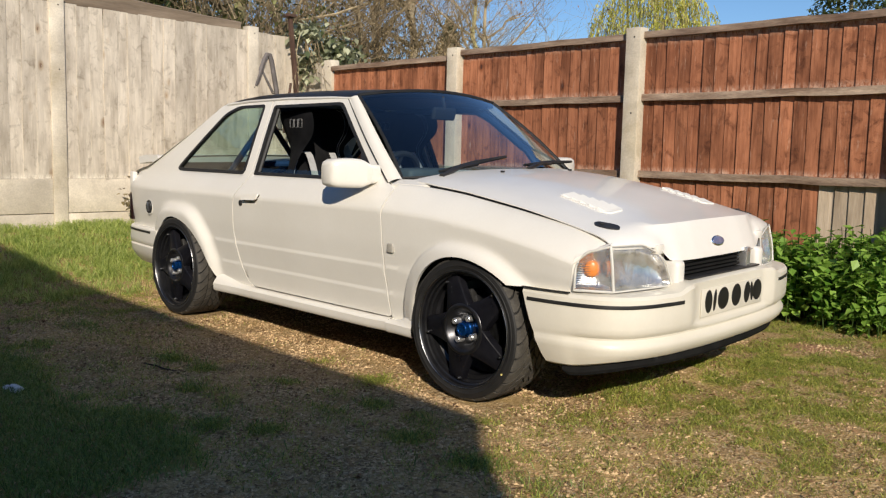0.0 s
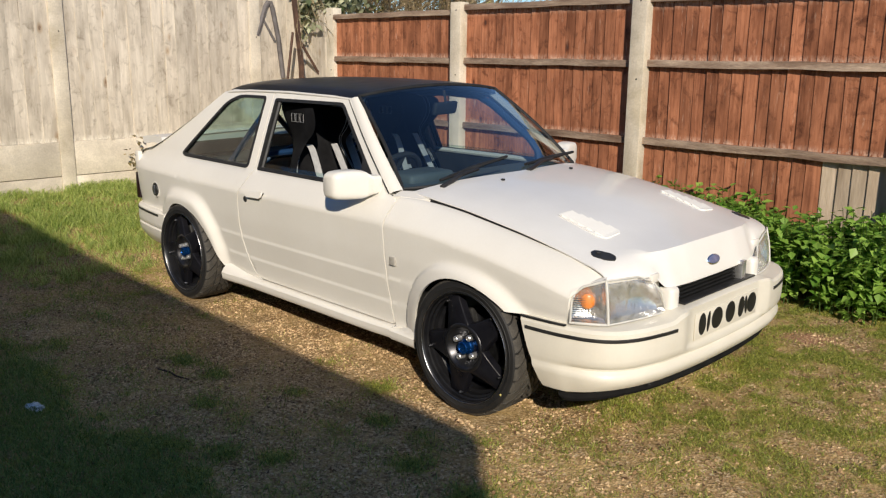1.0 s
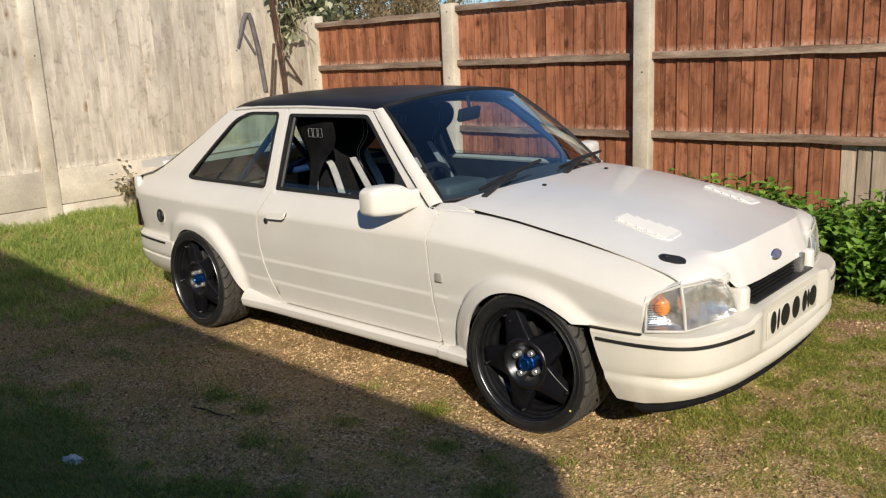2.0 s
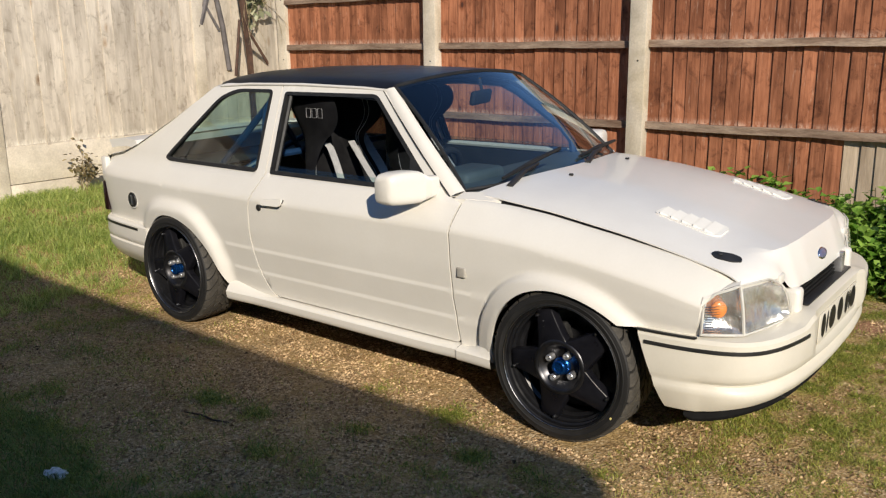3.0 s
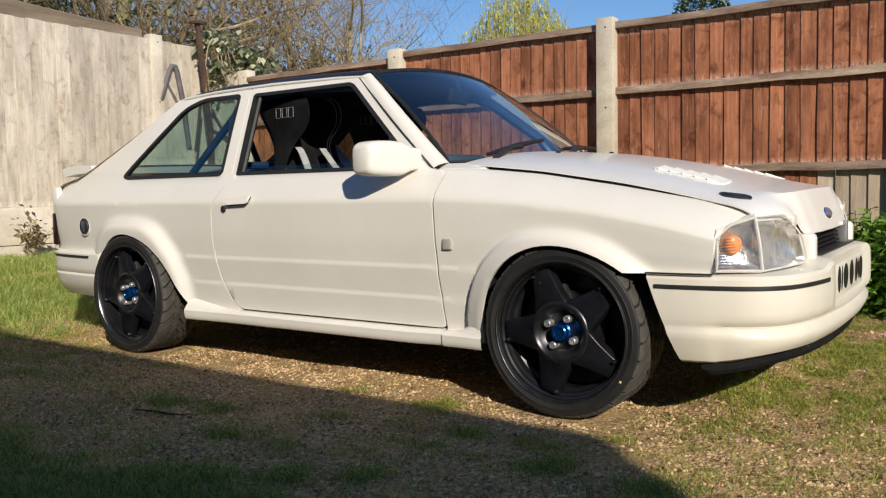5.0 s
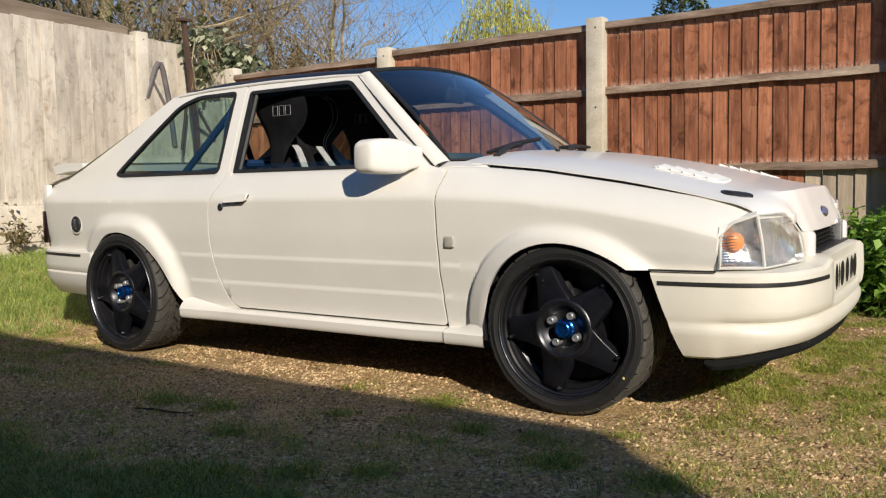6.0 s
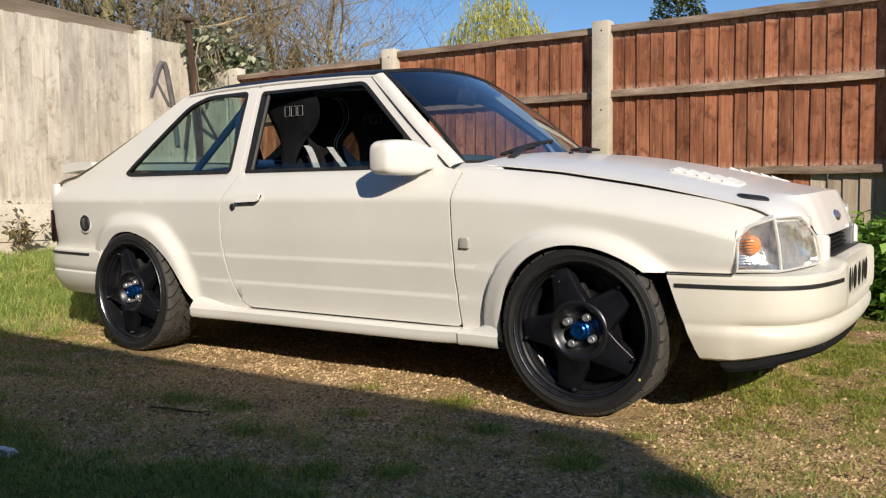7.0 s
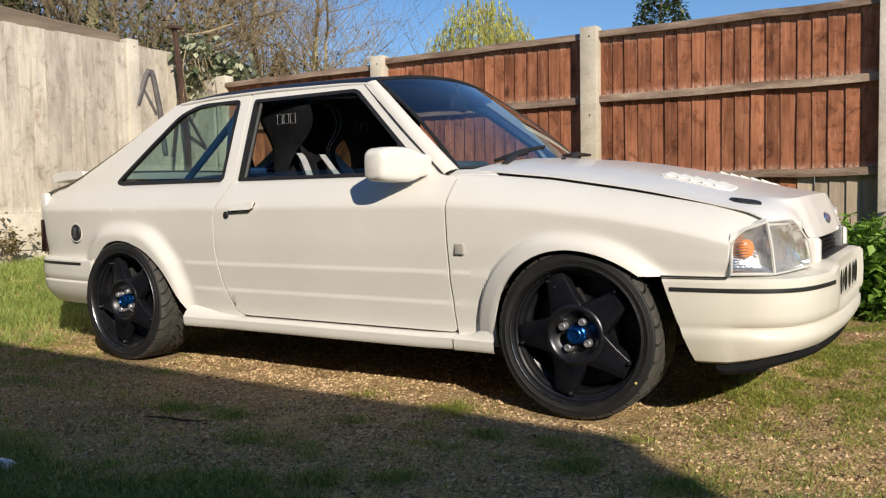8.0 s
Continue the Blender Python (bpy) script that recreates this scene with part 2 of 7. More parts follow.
def board_mat(name, dark, light, length, smudge, fleck, knot, ring, vary, bands=(), soft=0.5, streak=26.0):
    """Sawn boards: grain that runs up the board, smudges, worn pale flecks, knots, and scuffed bands at world heights (z, depth)."""
    m = bpy.data.materials.new(name)
    m.use_nodes = True
    nt = m.node_tree
    b = nt.nodes["Principled BSDF"]
    tc, info, geo = nt.nodes.new("ShaderNodeTexCoord"), nt.nodes.new("ShaderNodeObjectInfo"), nt.nodes.new("ShaderNodeNewGeometry")
    shift, add = nt.nodes.new("ShaderNodeVectorMath"), nt.nodes.new("ShaderNodeVectorMath")
    shift.operation, add.operation = "SCALE", "MULTIPLY_ADD"
    shift.inputs[0].default_value = (37.0, 19.0, 53.0)
    nt.links.new(info.outputs["Random"], shift.inputs["Scale"])
    nt.links.new(tc.outputs["Object"], add.inputs[0])
    add.inputs[1].default_value = (1, 1, length)
    nt.links.new(shift.outputs[0], add.inputs[2])

    def scaled(sx, sz):
        mp = nt.nodes.new("ShaderNodeMapping")
        mp.inputs["Scale"].default_value = (sx, 1, sz)
        nt.links.new(add.outputs[0], mp.inputs["Vector"])
        return mp.outputs["Vector"]
    grain = noise_tex(nt, scaled(streak, 1.1), 2.2, 4, 0.6, 0.6)
    col = ramp(nt, grain, [(0.5 - soft * 0.5, dark), (0.5 + soft * 0.5, light)])
    tone = ramp(nt, noise_tex(nt, scaled(6.0, 1.6), 1.6, 4, 0.6), [(0.34, smudge), (0.60, (1, 1, 1))])
    col = mixed(nt, "MULTIPLY", 0.8, col, tone)
    stain = ramp(nt, noise_tex(nt, scaled(1.0, 0.8), 13.0, 5, 0.65, 0.8), [(0.30, smudge), (0.47, (1, 1, 1))])
    col = mixed(nt, "MULTIPLY", 0.9, col, stain)
    vo = nt.nodes.new("ShaderNodeTexVoronoi")
    vo.inputs["Scale"].default_value = 5.0
    nt.links.new(scaled(1.0, 0.55), vo.inputs["Vector"])
    some = ramp(nt, vo.outputs["Color"], [(0.56, (0, 0, 0)), (0.60, (1, 1, 1))])
    halo = ramp(nt, vo.outputs["Distance"], [(0.07, (1, 1, 1)), (0.16, (0, 0, 0))])
    core = ramp(nt, vo.outputs["Distance"], [(0.045, (1, 1, 1)), (0.07, (0, 0, 0))])
    col = mixed(nt, "MIX", mixed(nt, "MULTIPLY", 0.7, halo, some), col, mixed(nt, "MULTIPLY", 1.0, col, ring))
    col = mixed(nt, "MIX", mixed(nt, "MULTIPLY", 1.0, core, some), col, knot)
    worn = ramp(nt, noise_tex(nt, scaled(9.0, 1.2), 5.0, 5, 0.7), [(0.60, (0, 0, 0)), (0.74, (0.55, 0.55, 0.55))])
    col = mixed(nt, "MIX", worn, col, fleck)
    sep = nt.nodes.new("ShaderNodeSeparateXYZ")
    nt.links.new(geo.outputs["Position"], sep.inputs[0])
    for z0, depth in bands:
        mr = nt.nodes.new("ShaderNodeMapRange")
        mr.inputs["From Min"].default_value, mr.inputs["From Max"].default_value = z0 + depth, z0
        nt.links.new(sep.outputs["Z"], mr.inputs["Value"])
        side_ = nt.nodes.new("ShaderNodeMath")
        side_.operation = "GREATER_THAN" if depth > 0 else "LESS_THAN"
        side_.inputs[1].default_value = z0
        nt.links.new(sep.outputs["Z"], side_.inputs[0])
        both = nt.nodes.new("ShaderNodeMath")
        both.operation = "MULTIPLY"
        nt.links.new(mr.outputs[0], both.inputs[0])
        nt.links.new(side_.outputs[0], both.inputs[1])
        rag = ramp(nt, noise_tex(nt, scaled(9.0, 3.0), 6.0, 4, 0.7), [(0.40, (0, 0, 0)), (0.62, (0.9, 0.9, 0.9))])
        col = mixed(nt, "MIX", mixed(nt, "MULTIPLY", 1.0, both.outputs[0], rag), col, fleck)
    hsv = nt.nodes.new("ShaderNodeHueSaturation")
    mr = nt.nodes.new("ShaderNodeMapRange")
    mr.inputs["To Min"].default_value, mr.inputs["To Max"].default_value = 1 - vary, 1 + vary
    nt.links.new(info.outputs["Random"], mr.inputs["Value"])
    nt.links.new(mr.outputs[0], hsv.inputs["Value"])
    nt.links.new(col, hsv.inputs["Color"])
    nt.links.new(hsv.outputs["Color"], b.inputs["Base Color"])
    b.inputs["Roughness"].default_value = 0.85
    b.inputs["Specular IOR Level"].default_value = 0.25
    bp = nt.nodes.new("ShaderNodeBump")
    bp.inputs["Strength"].default_value, bp.inputs["Distance"].default_value = 0.5, 0.004
    nt.links.new(grain, bp.inputs["Height"])
    nt.links.new(bp.outputs["Normal"], b.inputs["Normal"])
    return m


fence_pale = board_mat("weathered pale larch", (0.515, 0.450, 0.365), (0.74, 0.66, 0.545), 1.53, (0.62, 0.60, 0.58), (0.86, 0.80, 0.68), (0.20, 0.13, 0.09), (0.78, 0.68, 0.58), 0.13, ((0.72, 0.05),), soft=0.6, streak=14.0)
fence_red = board_mat("red-brown stained boards", (0.245, 0.090, 0.044), (0.50, 0.205, 0.106), 1.80, (0.40, 0.35, 0.33), (0.60, 0.40, 0.29), (0.07, 0.03, 0.02), (0.55, 0.45, 0.40), 0.20, ((1.482, 0.045), (0.922, 0.04), (1.885, -0.06)))
rail_red = surface("weathered grey-brown rail", (0.13, 0.075, 0.047), (0.44, 0.33, 0.24), rough=0.88, scale=6, fine=60, bump=0.6, stretch=(0.5, 3, 3), vary=0.14, grime=(0.55, 0.42, 0.34), grain_amp=0.25)
fence_grey = surface("bare grey-brown boards", (0.30, 0.225, 0.155), (0.58, 0.47, 0.35), rough=0.88, scale=4, fine=46, bump=0.5, stretch=(3, 3, 0.25), vary=0.15, grime=(0.7, 0.66, 0.6))
rust = surface("rusty steel", (0.045, 0.025, 0.018), (0.13, 0.07, 0.045), rough=0.8, scale=12, fine=90, bump=0.4, grime=(0.6, 0.5, 0.45))
clad_board = surface("grey-brown cladding boards", (0.07, 0.058, 0.048), (0.16, 0.135, 0.11), rough=0.85, scale=3, fine=40, bump=0.3, stretch=(3, 3, 0.3))
render_wall = surface("dark stained timber cladding", (0.035, 0.028, 0.022), (0.075, 0.058, 0.045), rough=0.9, scale=2, fine=60, bump=0.4)
roof_tile = surface("brown roof tiles", (0.10, 0.07, 0.055), (0.18, 0.12, 0.09), rough=0.85, scale=4, fine=40, bump=0.5)
paper_white = surface("crumpled white paper", (0.78, 0.76, 0.73), (0.9, 0.88, 0.85), rough=0.8, scale=20, fine=100, bump=0.3)
bark = surface("tree bark", (0.20, 0.155, 0.095), (0.56, 0.46, 0.30), rough=0.9, scale=7, fine=60, bump=0.6, stretch=(1, 1, 0.3))
twig_bark = surface("twig bark", (0.13, 0.095, 0.052), (0.52, 0.41, 0.25), rough=0.9, scale=7, fine=60, bump=0.3)


def leaf_mat(name, dark, light, trans=0.25, rough=0.5):
    """Leaves that differ from one to the next and let some light through."""
    m = bpy.data.materials.new(name)
    m.use_nodes = True
    nt = m.node_tree
    b = nt.nodes["Principled BSDF"]
    geo = nt.nodes.new("ShaderNodeNewGeometry")
    col = ramp(nt, geo.outputs["Random Per Island"], [(0.0, dark), (1.0, light)])
    nt.links.new(col, b.inputs["Base Color"])
    b.inputs["Roughness"].default_value = rough
    tl = nt.nodes.new("ShaderNodeBsdfTranslucent")
    nt.links.new(col, tl.inputs["Color"])
    mx = nt.nodes.new("ShaderNodeMixShader")
    mx.inputs[0].default_value = trans
    nt.links.new(b.outputs[0], mx.inputs[1])
    nt.links.new(tl.outputs[0], mx.inputs[2])
    nt.links.new(mx.outputs[0], nt.nodes["Material Output"].inputs["Surface"])
    return m


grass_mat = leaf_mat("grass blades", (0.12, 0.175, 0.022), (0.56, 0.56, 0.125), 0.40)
# lawn in the house's shade: part of that shade is in the darker green
shaded_lawn_grass = leaf_mat("shaded lawn grass blades", (0.095, 0.155, 0.028), (0.31, 0.40, 0.10), 0.3)
bank_grass = leaf_mat("bank grass blades", (0.18, 0.29, 0.045), (0.66, 0.72, 0.24), 0.45)
dry_grass = leaf_mat("dry grass", (0.32, 0.23, 0.09), (0.56, 0.44, 0.20), 0.2)
nettle_mat = leaf_mat("nettle leaves", (0.10, 0.23, 0.022), (0.36, 0.55, 0.10), 0.38)
ivy_mat = leaf_mat("ivy leaves", (0.05, 0.075, 0.025), (0.60, 0.60, 0.40), 0.2, 0.35)
shrub_mat = leaf_mat("shrub leaves", (0.020, 0.034, 0.010), (0.27, 0.27, 0.10), 0.15, 0.4)
willow_mat = leaf_mat("willow leaves", (0.42, 0.44, 0.05), (0.72, 0.68, 0.16), 0.35)
conifer_mat = leaf_mat("conifer needles", (0.020, 0.038, 0.012), (0.13, 0.15, 0.045), 0.1)
stone_mat = leaf_mat("gravel stones", (0.20, 0.110, 0.046), (0.76, 0.54, 0.30), 0.0, 0.9)
litter_mat = leaf_mat("dead leaf scraps", (0.10, 0.050, 0.022), (0.46, 0.28, 0.13), 0.1, 0.8)

# ---------- builders ----------


def part(name, bm, material, parent=None, label="", smooth=35.0):
    """Links a bmesh as one mesh object, under a thing or a part."""
    me = bpy.data.meshes.new(name)
    bmesh.ops.recalc_face_normals(bm, faces=bm.faces)
    bm.to_mesh(me)
    bm.free()
    return linked(name, me, material, parent, label, smooth)


def linked(name, me, material, parent=None, label="", smooth=35.0):
    me.materials.append(material)
    if smooth:
        me.shade_smooth()
        me.set_sharp_from_angle(angle=radians(smooth))
    ob = new(name, me)
    if parent:
        ob.parent = parent
    if label:
        tagged(ob, label)
    return ob


def raw(name, verts, faces, material, parent=None, label="", smooth=35.0):
    me = bpy.data.meshes.new(name)
    me.from_pydata([tuple(v) for v in verts], [], faces)
    me.update()
    return linked(name, me, material, parent, label, smooth)


def thing(name, label, category, group="", at=(0, 0, 0), kind=""):
    ob = new(name)
    ob.location = at
    ob.empty_display_size = 0.1
    return tagged(ob, label, category, group, kind)


def add_box(bm, lo, hi, bevel=0.0, seg=2, m=None):
    made = bmesh.ops.create_cube(bm, size=1.0)["verts"]
    c = [(a + b) / 2 for a, b in zip(lo, hi)]
    s = [b - a for a, b in zip(lo, hi)]
    for v in made:
        v.co = Vector([v.co[i] * s[i] + c[i] for i in range(3)])
    if bevel:
        edges = list({e for v in made for e in v.link_edges})
        out = bmesh.ops.bevel(bm, geom=edges, offset=bevel, segments=seg, affect="EDGES", profile=0.5)
        made = list({v for f in out["faces"] for v in f.verts} | {v for v in made if v.is_valid})
    if m is not None:
        bmesh.ops.transform(bm, matrix=m, verts=made)
    return made


def box_part(name, lo, hi, material, parent=None, label="", bevel=0.004, seg=2, m=None):
    bm = bmesh.new()
    add_box(bm, lo, hi, bevel, seg, m)
    return part(name, bm, material, parent, label)


def add_tube(bm, pts, radii, sides=8, closed=False, caps=True):
    """A tube of changing radius along points."""
    pts = [Vector(p) for p in pts]
    n = len(pts)
    radii = radii if isinstance(radii, (list, tuple)) else [radii] * n
    rings, up = [], None
    for i, p in enumerate(pts):
        d = (pts[(i + 1) % n] - pts[i - 1]) if closed else (pts[min(i + 1, n - 1)] - pts[max(i - 1, 0)])
        d.normalize()
        if up is None:
            up = d.orthogonal().normalized()
        up = (up - d * up.dot(d)).normalized()
        side = d.cross(up)
        rings.append([bm.verts.new(p + (up * math.cos(a) + side * math.sin(a)) * radii[i])
                      for a in (2 * math.pi * k / sides for k in range(sides))])
    for i in range(n if closed else n - 1):
        a, b = rings[i], rings[(i + 1) % n]
        for k in range(sides):
            bm.faces.new((a[k], a[(k + 1) % sides], b[(k + 1) % sides], b[k]))
    if caps and not closed:
        bm.faces.new(rings[0][::-1])
        bm.faces.new(rings[-1])


def tube_part(name, pts, radii, material, parent=None, label="", sides=8, closed=False):
    bm = bmesh.new()
    add_tube(bm, pts, radii, sides, closed)
    return part(name, bm, material, parent, label)


def add_lathe(bm, profile, sides, axis_m=None, arc=None):
    """Turns a profile of (radius, along) round the y axis; along runs to -y."""
    rings = []
    for k in range(sides):
        a = 2 * math.pi * k / sides
        ring = []
        for r, y in profile:
            co = Vector((r * math.cos(a), -y, r * math.sin(a)))
            ring.append(bm.verts.new(axis_m @ co if axis_m is not None else co))
        rings.append(ring)
    for k in range(sides):
        a, b = rings[k], rings[(k + 1) % sides]
        for i in range(len(profile) - 1):
            bm.faces.new((a[i], b[i], b[i + 1], a[i + 1]))


def lathe_part(name, profile, sides, material, parent=None, label="", m=None):
    bm = bmesh.new()
    add_lathe(bm, profile, sides, m)
    return part(name, bm, material, parent, label)


def grid_part(name, fn, us, vs, material, parent=None, label="", thick=None, smooth=40.0):
    """A sheet fn(u, v) with an optional thickness vector."""
    verts = [Vector(fn(u, v)) for u in us for v in vs]
    nu, nv = len(us), len(vs)
    faces = [(i * nv + j, (i + 1) * nv + j, (i + 1) * nv + j + 1, i * nv + j + 1) for i in range(nu - 1) for j in range(nv - 1)]
    bm = bmesh.new()
    bv = [bm.verts.new(v) for v in verts]
    for f in faces:
        bm.faces.new([bv[i] for i in f])
    if thick is not None:
        shell(bm, Vector(thick))
    return part(name, bm, material, parent, label, smooth)


def shell(bm, offset):
    """Doubles an open sheet by an offset and closes its rim."""
    faces = list(bm.faces)
    rim = [e for e in bm.edges if len(e.link_faces) == 1]
    twin = {v: bm.verts.new(v.co + offset) for v in list(bm.verts)}
    for f in faces:
        bm.faces.new([twin[v] for v in reversed(f.verts)])
    for e in rim:
        a, b = e.verts
        bm.faces.new((a, b, twin[b], twin[a]))


def inside(p, poly):
    x, y = p
    hit = False
    j = len(poly) - 1
    for i in range(len(poly)):
        xi, yi = poly[i]
        xj, yj = poly[j]
        if (yi > y) != (yj > y) and x < (xj - xi) * (y - yi) / (yj - yi) + xi:
            hit = not hit
        j = i
    return hit


def divided(poly, step):
    out = []
    for i, a in enumerate(poly):
        b = poly[(i + 1) % len(poly)]
        n = max(1, round(math.dist(a, b) / step))
        out += [(a[0] + (b[0] - a[0]) * k / n, a[1] + (b[1] - a[1]) * k / n) for k in range(n)]
    return out


def rounded(poly, r, seg=4):
    """Rounds each corner of a closed polygon by about r; a point may carry its own radius as a third number."""
    out = []
    n = len(poly)
    for i in range(n):
        p = Vector(poly[i][:2])
        rr = poly[i][2] if len(poly[i]) > 2 else r
        a, b = Vector(poly[i - 1][:2]), Vector(poly[(i + 1) % n][:2])
        da, db = (a - p), (b - p)
        ra = min(rr, da.length * 0.45, db.length * 0.45)
        if ra < 1e-4:
            out.append(tuple(p))
            continue
        s, e = p + da.normalized() * ra, p + db.normalized() * ra
        for k in range(seg + 1):
            t = k / seg
            q = s * (1 - t) ** 2 + p * 2 * t * (1 - t) + e * t * t
            out.append(tuple(q))
    return out


RING_R = (0.310, 0.322, 0.334, 0.350, 0.364, 0.374, 0.380, 0.387, 0.394, 0.402, 0.412, 0.424, 0.440, 0.458, 0.478)  # rings of points that carry the wheel-arch flares


def panel(name, outline, holes, fn, material, parent, label="", step=0.04, thick=0.012, edge=None, flip=1, lines=(), rings=()):
    """A trimmed sheet: an outline with holes in the plane (u, v), laid on the surface fn and given a thickness inwards."""
    loops = [divided(outline, edge or step)] + [divided(h, edge or step) for h in holes]
    coords, edges = [], []
    for lp in loops:
        n0 = len(coords)
        coords += lp
        edges += [(n0 + i, n0 + (i + 1) % len(lp)) for i in range(len(lp))]
    rim = np.array(coords)
    us = [c[0] for c in loops[0]]
    vs = [c[1] for c in loops[0]]
    for i in range(int((max(us) - min(us)) / step) + 1):
        for j in range(int((max(vs) - min(vs)) / step) + 1):
            p = (min(us) + (i + 0.5) * step, min(vs) + (j + 0.5) * step)
            if any(abs(p[1] - l) < step * 0.45 for l in lines) or any(math.dist(p, c) < 0.492 for c in rings):
                continue
            if inside(p, loops[0]) and not any(inside(p, h) for h in loops[1:]) and np.min(np.hypot(rim[:, 0] - p[0], rim[:, 1] - p[1])) > step * 0.45:
                coords.append(p)
    for l in lines:
        for i in range(int((max(us) - min(us)) / step) + 1):
            p = (min(us) + (i + 0.5) * step, l)
            if any(math.dist(p, c) < 0.462 for c in rings):
                continue
            if inside(p, loops[0]) and not any(inside(p, h) for h in loops[1:]) and np.min(np.hypot(rim[:, 0] - p[0], rim[:, 1] - p[1])) > 0.008:
                coords.append(p)
    for c in rings:
        for r in RING_R:
            n = round(2 * math.pi * r / 0.022)
            for k in range(n):
                a = 2 * math.pi * k / n
                p = (c[0] + r * math.cos(a), c[1] + r * math.sin(a))
                if r > 0.465 and any(abs(p[1] - l) < 0.012 for l in lines):
                    continue
                if inside(p, loops[0]) and not any(inside(p, h) for h in loops[1:]) and np.min(np.hypot(rim[:, 0] - p[0], rim[:, 1] - p[1])) > 0.009:
                    coords.append(p)
    res = geometry.delaunay_2d_cdt([Vector(c) for c in coords], edges, [], 0, 1e-6)
    v2, tris = res[0], res[2]
    keep = []
    for f in tris:
        c = (sum(v2[i].x for i in f) / 3, sum(v2[i].y for i in f) / 3)
        if inside(c, loops[0]) and not any(inside(c, h) for h in loops[1:]):
            keep.append(f)
    bm = bmesh.new()
    bv = [bm.verts.new(fn(v.x, v.y)) for v in v2]
    for f in keep:
        try:
            bm.faces.new([bv[i] for i in f])
        except ValueError:
            pass
    bmesh.ops.delete(bm, geom=[v for v in bm.verts if not v.link_faces], context="VERTS")
    bmesh.ops.recalc_face_normals(bm, faces=bm.faces)
    if thick:
        shell(bm, Vector((0, thick * flip, 0)))
    return part(name, bm, material, parent, label, 55)


def smooth01(x):
    x = min(1.0, max(0.0, x))
    return x * x * (3 - 2 * x)


def sweep_part(name, path, profile, material, parent, label="", closed_profile=True, smooth=35):
    """Sweeps a profile of (outward, z) along a plan path of (x, y); outward is the path's right-hand normal."""
    bm = bmesh.new()
    rings = []
    n = len(path)
    for i in range(n):
        a, b = Vector(path[max(i - 1, 0)]), Vector(path[min(i + 1, n - 1)])
        d = (b - a).normalized()
        nrm = Vector((d.y, -d.x))
        rings.append([bm.verts.new((path[i][0] + nrm.x * o, path[i][1] + nrm.y * o, z)) for o, z in (profile(i / (n - 1)) if callable(profile) else profile)])
    m = len(rings[0])
    for i in range(n - 1):
        for k in range(m if closed_profile else m - 1):
            bm.faces.new((rings[i][k], rings[i + 1][k], rings[i + 1][(k + 1) % m], rings[i][(k + 1) % m]))
    if closed_profile:
        bm.faces.new(rings[0])
        bm.faces.new(rings[-1][::-1])
    return part(name, bm, material, parent, label, smooth)


def spline(pts, n):
    """A smooth run of n points through the given ones (Catmull-Rom)."""
    pts = [Vector(p) for p in pts]
    out = []
    for k in range(n):
        t = k / (n - 1) * (len(pts) - 1)
        i = min(int(t), len(pts) - 2)
        f = t - i
        p0, p1, p2, p3 = pts[max(i - 1, 0)], pts[i], pts[i + 1], pts[min(i + 2, len(pts) - 1)]
        out.append(0.5 * ((2 * p1) + (p2 - p0) * f + (2 * p0 - 5 * p1 + 4 * p2 - p3) * f * f + (3 * p1 - p0 - 3 * p2 + p3) * f ** 3))
    return out

# ---------- ground and house ----------


def left_x(y):
    return -4.19 - 0.035 * (y - 0.6)


def ground_z(x, y):
    """Level yard, with a grass bank up to the pale fence."""
    bank = 0.27 * smooth01((-2.35 - x) / 1.75)
    side = 0.10 * smooth01((y - 1.2) / 1.0) if x > -2 else 0.10 * smooth01((y - 1.2) / 1.0) * smooth01((x + 4) / 2)
    near = smooth01((4.6 - math.hypot(x, y + 0.6)) / 3.0)
    bumps = 0.016 * noise.noise((x * 0.9, y * 0.9, 3.0)) + 0.007 * noise.noise((x * 4.0, y * 4.0, 7.0))
    flat = 1.0 - 0.85 * near * (1.0 if abs(y) < 0.95 and -1.6 < x < 1.7 else 0.0)
    slope = 0.021 * max(0.0, min(2.0, y + 0.65))
    slope += 0.016 * smooth01((x - 1.35) / 0.4) * smooth01((y + 1.2) / 0.6)
    slope += 0.034 * math.exp(-((x - 1.60 - 0.25 * max(0.0, y)) / 0.11) ** 2) * smooth01((y + 0.50) / 0.18) * smooth01((0.7 - y) / 0.3)
    clods = 0.009 * noise.noise((x * 7.5, y * 7.5, 21.0)) * smooth01((x - 1.3) / 0.3)
    return bank + side * 0.5 + slope + clods + bumps * (0.4 + 0.6 * flat) * (1.0 if abs(y + 0.6) < 6 else 0.6)


CLUMPS = ((0.55, -1.19, 0.07), (1.02, -1.61, 0.10), (0.85, -1.74, 0.10), (0.11, -1.33, 0.09), (0.39, -1.55, 0.08), (1.02, -1.09, 0.09), (-0.18, -1.34, 0.08), (1.40, -1.26, 0.10), (1.72, -1.27, 0.12), (1.47, -0.92, 0.06), (0.74, -0.86, 0.10))


def clump(x, y):
    """Single tufts of grass standing in the gravel, 0 to 1."""
    return max(math.exp(-((x - cx) ** 2 + (y - cy) ** 2) / (r * r) * (1.2 + 0.8 * noise.noise((x * 14.0, y * 14.0, 3.0)))) for cx, cy, r in CLUMPS)


